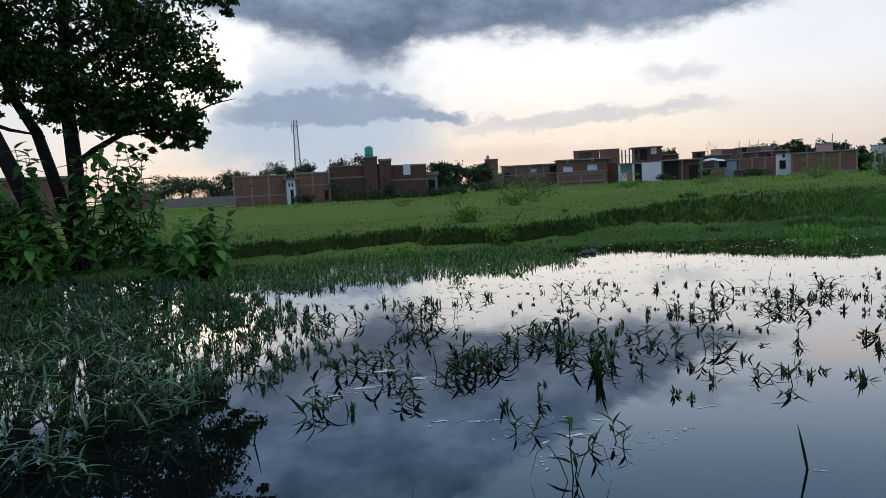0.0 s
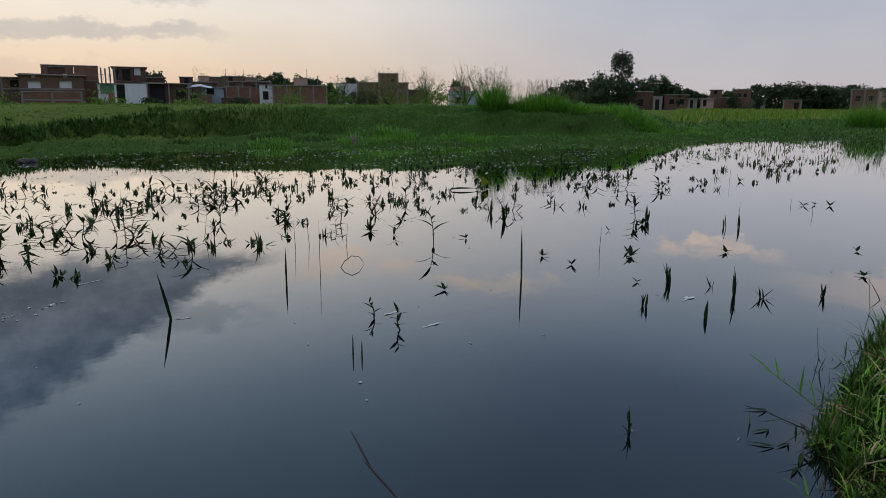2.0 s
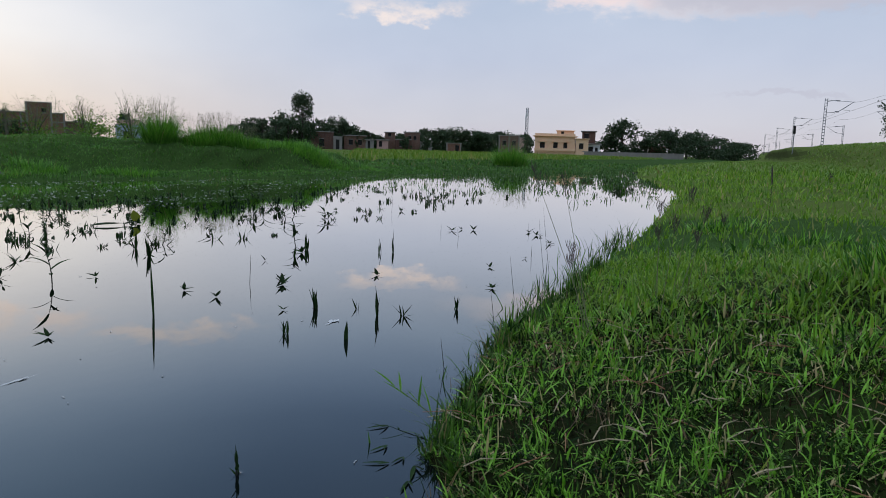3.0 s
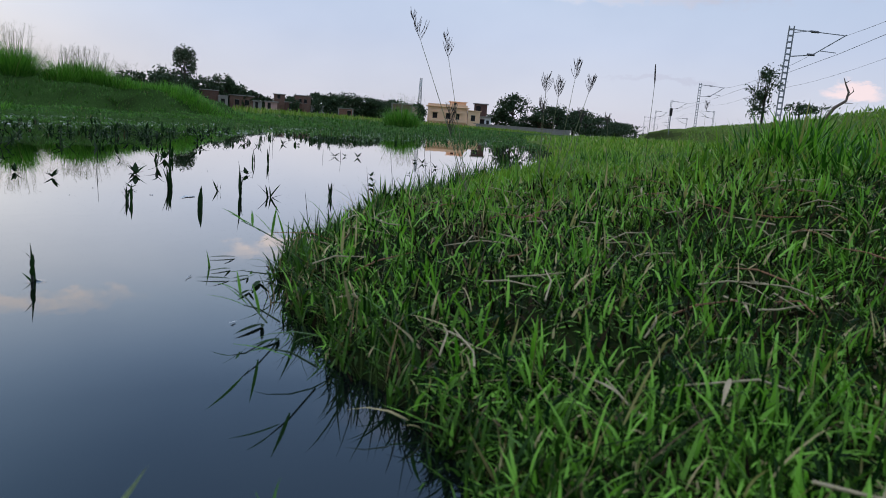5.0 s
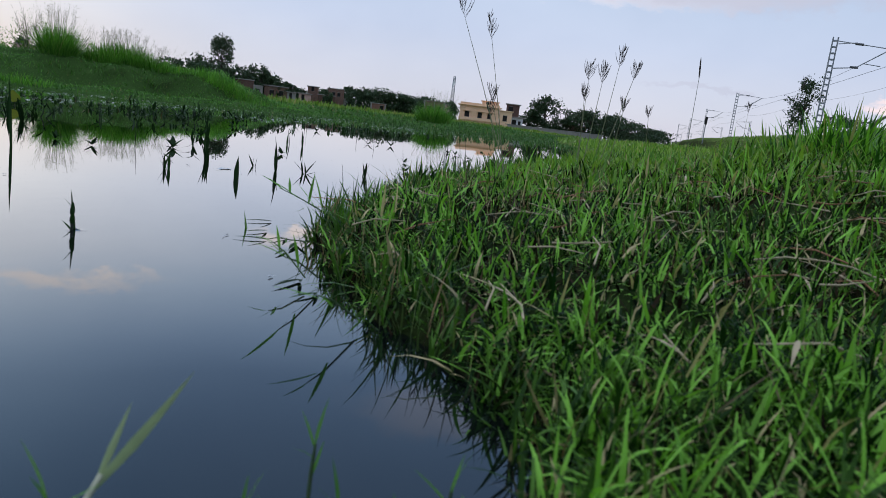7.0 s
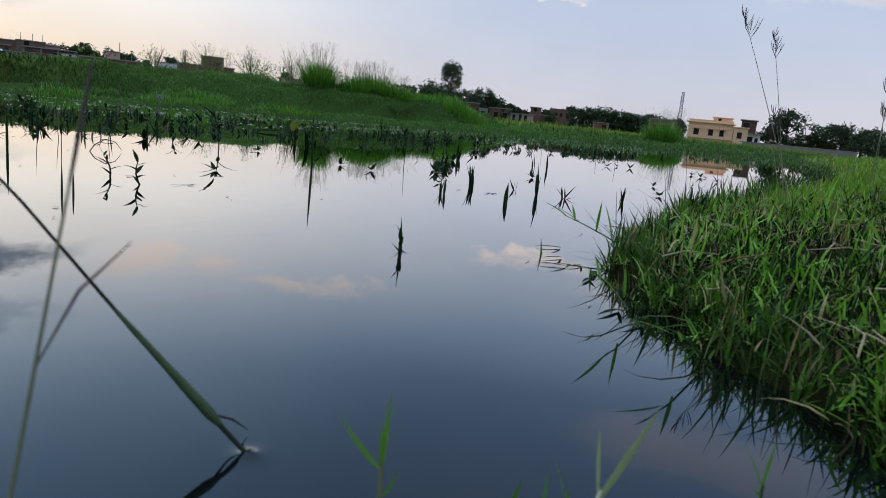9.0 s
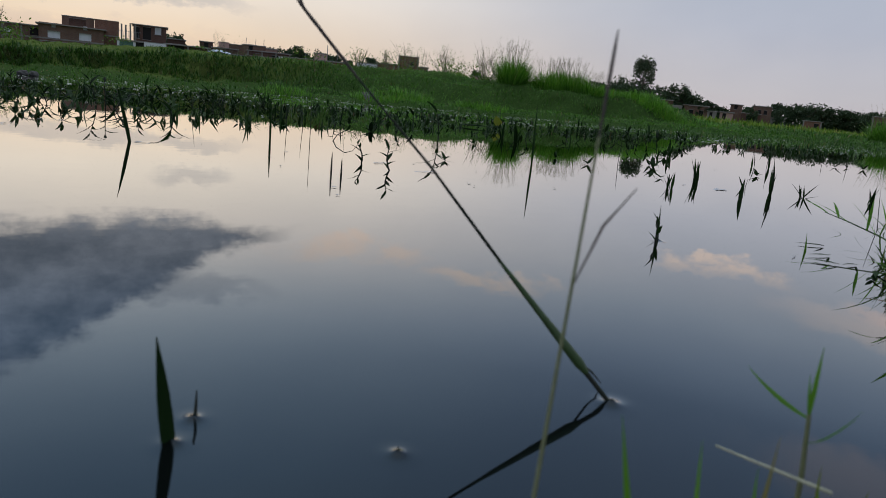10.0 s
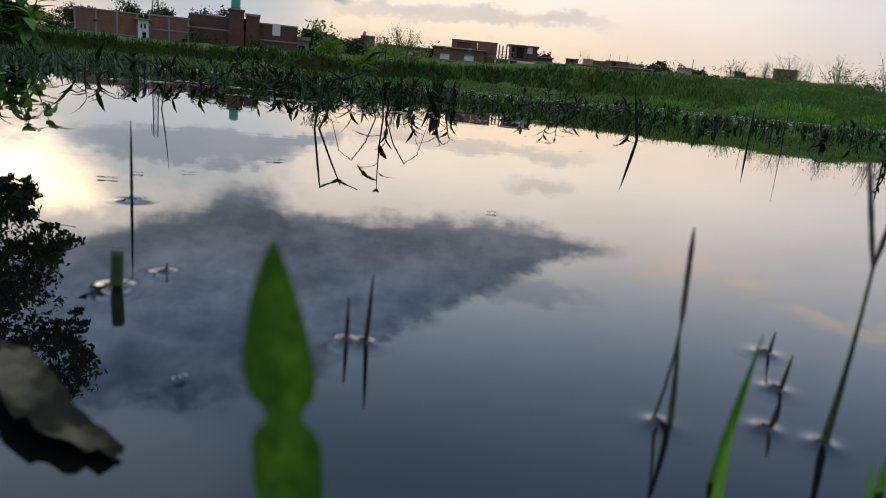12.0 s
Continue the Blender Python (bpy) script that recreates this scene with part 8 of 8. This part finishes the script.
def right_houses():
    house(117.0, 94.9, -50.7, 3.4, 3.0, 4.6, WHITEWASH, "pale house among distant trees", 0, (), 0.15, 0.1)
    house(115.8, 79.8, -55.3, 4.6, 4.0, 3.9, BRICK_DARK, "dark brick house below a tall tree", 0, ((-0.5, 0.5, 0.6, 2.0, DARK),), 0.15, 0.1)
    house(116.2, 76.3, -56.3, 1.7, 2.0, 3.0, CONCRETE, "grey gate house at the field's edge", 0, ((-0.4, 0.3, 0.0, 1.9, DARK),), 0.12, 0.1)
    house(120.6, 75.2, -58.5, 4.4, 4.0, 3.4, BRICK_BROWN, "brown brick house at the crop field", 0, ((-1.2, -0.4, 1.0, 2.0, DARK), (0.6, 1.4, 1.0, 2.0, DARK)), 0.2, 0.2)
    house(124.4, 71.0, -58.5, 2.3, 3.0, 2.7, PINK, "faded pink house at the crop field", 0, ((-0.7, -0.1, 0.8, 1.9, DARK),), 0.2, 0.25)
    house(128.4, 68.4, -61.2, 3.4, 4.0, 2.9, BRICK_DARK, "dark brick house with a pale gable", 0, ((-0.8, 0.0, 1.0, 2.0, DARK),), 0.15, 0.1)
    house(133.8, 69.2, -62.4, 3.3, 3.0, 4.5, BRICK_BROWN, "brown two-storey brick house", 0, ((-0.8, -0.2, 2.5, 3.3, DARK), (0.3, 0.9, 2.5, 3.3, DARK)), 0.15, 0.15)
    house(129.6, 79.4, -58.8, 4.4, 3.0, 4.0, BRICK_DARK, "dark brick house in the shade of trees", 2, ((-1.0, -0.3, 1.6, 2.6, DARK),), 0.15, 0.2)
    house(122.0, 72.6, -60.0, 1.6, 3.0, 2.6, CONCRETE, "small grey house front among dark roofs", 0, ((-0.4, 0.1, 0.3, 1.9, DARK),), 0.12, 0.2)
    end = house(142.1, 50.3, -70.4, 4.4, 4.0, 4.4, BRICK_BROWN, "brown brick house with columns rising from its roof", 3, ((-1.4, -0.6, 1.8, 2.8, DARK), (0.6, 1.4, 1.8, 2.8, DARK)), 0.16, 0.15)
    rods_on_roof(end, ((-1.8, 0.5), (0.3, 0.5), (1.9, 0.5)), 3.4, 0.9)
    house(116.7, 97.2, -50.6, 3.0, 3.0, 4.9, WHITEWASH, "white flat-roofed house behind a dark clump of trees", 0, (), 0.3, 0.15)
    house(124.4, 55.2, -66.1, 2.9, 3.0, 2.35, BRICK, "small red brick hut in the crop field", 2, ((0.3, 1.0, 0.2, 1.5, DARK),), 0.12, 0.15, name="hut")
    house(156.4, 54.8, -70.6, 6.0, 5.0, 4.4, PINK, "pale flat-roofed house among trees", 0, ((-1.8, -1.0, 2.2, 3.2, DARK), (0.4, 1.2, 2.2, 3.2, DARK)), 0.2, 0.2)
    cream = house(145.3, 41.2, -74.0, 8.4, 6.0, 4.55, CREAM, "cream painted two-storey house with brown windows", 0, ((-3.1, -2.1, 1.6, 2.7, DARK), (-0.3, 0.6, 1.6, 2.7, DARK), (1.8, 2.6, 1.6, 2.7, DARK)), 0.16, 0.45, cap=CREAM, parapet=0.45)
    for x in (-2.6, 0.15, 2.2):
        part("sunshade", boxes((x - 0.75, x + 0.75, -0.5, -0.003, 2.85, 2.95)), CREAM, cream)
    house(148.9, 40.0, -74.0, 3.6, 2.6, 5.8, CREAM, "cream stair room above the painted house", 0, ((-0.9, -0.3, 4.6, 5.1, DARK),), 0.14, 0.25, cap=CREAM)
    house(146.6, 35.7, -74.0, 2.6, 4.0, 4.1, CREAM, "lower cream wing of the painted house", 0, ((-0.6, 0.3, 1.5, 2.6, DARK),), 0.16, 0.25, cap=CREAM)
    part("balcony", boxes((-4.3, 4.3, -0.62, -0.16, 1.0, 1.1), (-4.3, 4.3, -0.62, -0.56, 1.1, 1.5)), CREAM, cream)
    house(131.0, 73.0, -60.5, 2.2, 3.0, 4.4, BRICK_BROWN, "narrow brick stair tower among low roofs", 0, ((-0.4, 0.2, 3.0, 3.8, DARK),), 0.15, 0.2)
    house(136.5, 67.2, -63.0, 2.6, 3.0, 2.7, CONCRETE, "low grey unplastered house beneath trees", 0, ((-0.5, 0.3, 0.8, 1.9, DARK),), 0.15, 0.2)
    house(152.9, 36.0, -76.7, 5.2, 4.0, 3.2, WHITEWASH, "white two-storey house with dark balconies", 0, ((-2.0, -0.6, 1.2, 2.2, DARK), (0.2, 1.2, 0.2, 2.1, DARK), (1.6, 2.2, 0.9, 1.9, DARK)), 0.25, 0.4)
    house(156.0, 36.6, -76.8, 2.9, 3.0, 6.0, BRICK_DARK, "unfinished brick upper storey of the white house", 0, ((-1.0, 0.0, 3.6, 5.0, DARK),), 0.2, 0.3)
    wall = part("boundary_wall", boxes((-10.7, 10.7, -0.15, 0.15, -0.4, 0.95), (-10.75, 10.75, -0.2, 0.2, 0.95, 1.07)), CONCRETE, None)
    wall.matrix_world = pose(148.5, 26.2, float(height(148.5, 26.2)), 0, 0, -79.9)
    tagged(wall, "long low boundary wall beside the cream house", "wall")
    house(172.0, 24.0, -82.0, 4.0, 3.0, 3.2, BRICK, "red brick hut among the trees", 0, (), 0.15, 0.1, name="hut")


left_houses()
middle_houses()
right_houses()


def lattice_tower(x, y, top, wide, label, panels=14):
    z0 = float(height(x, y))
    ob = thing("radio_mast", x, y, z0, 20, label, "mast", "radio masts")
    h = top - z0
    runs, r = [], 0.06
    for sx, sy in ((-1, -1), (1, -1), (1, 1), (-1, 1)):
        part("leg", tube_mesh("leg", [([(sx * wide, sy * wide, -0.3), (sx * wide * 0.55, sy * wide * 0.55, h)], [0.11, 0.09])], STEEL, 4), STEEL, ob)
    for k in range(panels):
        a, b = h * k / panels, h * (k + 1) / panels
        wa, wb = wide * (1 - 0.45 * k / panels), wide * (1 - 0.45 * (k + 1) / panels)
        for (sx, sy), (tx, ty) in zip(((-1, -1), (1, -1), (1, 1), (-1, 1)), ((1, -1), (1, 1), (-1, 1), (-1, -1))):
            runs += [([(sx * wa, sy * wa, a), (tx * wb, ty * wb, b)], [r, r]), ([(sx * wb, sy * wb, b), (tx * wb, ty * wb, b)], [r, r])]
    part("bracing", tube_mesh("bracing", runs, STEEL, 4), STEEL, ob)
    for k in range(3):
        part("antenna", boxes((-wide - 0.25, -wide + 0.05, -0.2 + 0.3 * k, 0.0 + 0.3 * k, h - 2.6 - 0.9 * k, h - 0.6 - 0.9 * k)), WHITEWASH, ob)


lattice_tower(-52.5, 254.6, 28.3, 1.15, "steel lattice radio mast behind the village")
lattice_tower(231.0, 75.9, 15.8, 0.6, "distant steel lattice mast above the houses", 9)


# ---------------------------------------------------------------- railway
def rail_mast(x, y, z, turn, label="galvanised lattice mast carrying the railway's overhead wire"):
    """A ladder-like mast with a cantilever bracket to local +x."""
    ob = thing("railway_mast", x, y, z, turn, label, "railway mast", "masts along the railway")
    for sx in (-0.16, 0.16):
        part("leg", boxes((sx - 0.035, sx + 0.035, -0.09, 0.09, -0.6, 7.0)), STEEL, ob)
    for k in range(16):
        part("batten", boxes((-0.125, 0.125, -0.085, 0.085, 0.25 + 0.43 * k, 0.36 + 0.43 * k)), STEEL, ob)
    rod("stay_tube", [(0.2, 0, 6.75), (3.45, 0, 6.45)], 0.035, STEEL, ob)
    rod("bracket_tube", [(0.2, 0, 4.9), (1.6, 0, 5.05), (3.6, 0, 6.5)], 0.04, STEEL, ob)
    rod("register_arm", [(2.0, 0, 5.35), (3.1, 0, 5.25)], 0.03, STEEL, ob)
    rod("brace", [(0.2, 0, 6.55), (1.4, 0, 6.72)], 0.03, STEEL, ob)
    for x0, z0 in ((1.55, 6.62), (1.5, 5.05)):
        rod("insulator", [(x0 - 0.25, 0, z0 + 0.02), (x0 + 0.25, 0, z0)], 0.085, CABLE, ob, 8)
    part("footing", boxes((-0.45, 0.45, -0.45, 0.45, -0.7, 0.06), bevel=0.03), CONCRETE, ob)
    return ob


def railway():
    spots = [(57.5, -9.0), (119.0, -7.0), (181.0, -4.6), (243.0, -1.7), (305.0, 2.0), (367.0, 5.7), (429.0, 9.5), (491.0, 14.0), (-5.0, -10.0)]
    first = rail_mast(57.5, -9.0, float(height(57.5, -9.0)), -90)
    for x, y in spots[1:]:
        copy_thing(first, pose(x, y, float(height(x, y)), 0, 0, -90))
    for x, y in ((205.0, -16.5), (272.0, -13.0), (338.0, -9.0), (404.0, -4.5), (470.0, 0.5), (140.0, -19.5)):
        copy_thing(first, pose(x, y, 2.9, 0, 0, 90))
    order = sorted(spots)
    for k, (off, z, sag) in enumerate(((-3.5, 6.4, -0.7), (-3.3, 5.2, -0.05), (-9.0, 6.4, -0.7))):
        run = []
        for (ax, ay), (bx, by) in zip(order, order[1:]):
            a, b = (ax, ay + off, float(height(ax, ay)) + z), (bx, by + off, float(height(bx, by)) + z)
            run += curve_points(a, b, (0, 0, sag), 10)[:-1]
        tagged(new("overhead_wire", tube_mesh("overhead_wire", [(run, [0.016] * len(run))], CABLE, 4)), "thin dark overhead wire of the railway", "cable", "overhead wires")
    signal = thing("railway_signal", 150.0, -4.0, 2.4, 0, "dark railway signal post far along the line", "signal")
    rod("post", [(0, 0, -0.5), (0, 0, 4.2)], 0.1, STEEL, signal)
    part("signal_head", boxes((-0.15, 0.15, -0.25, 0.25, 3.4, 4.9), bevel=0.05), DARK, signal)
    bed = []
    xs = np.arange(-60, 420, 12.0)
    for k, x in enumerate(xs):
        y, z = float(along(TRACK, x)) - 4.0, 2.55 + np.clip(x - 57, 0, 120) * 0.011
        bed += [(x, y + 1.9, z - 0.35), (x, y + 1.3, z), (x, y - 1.3, z), (x, y - 1.9, z - 0.35)]
    faces = [(4 * k + j, 4 * k + 4 + j, 4 * k + 5 + j, 4 * k + 1 + j) for k in range(len(xs) - 1) for j in range(3)]
    tagged(new("track_bed", fast_mesh("track_bed", bed, faces, BALLAST)), "grey stone track bed on the embankment", "railway", kind="structure")


railway()
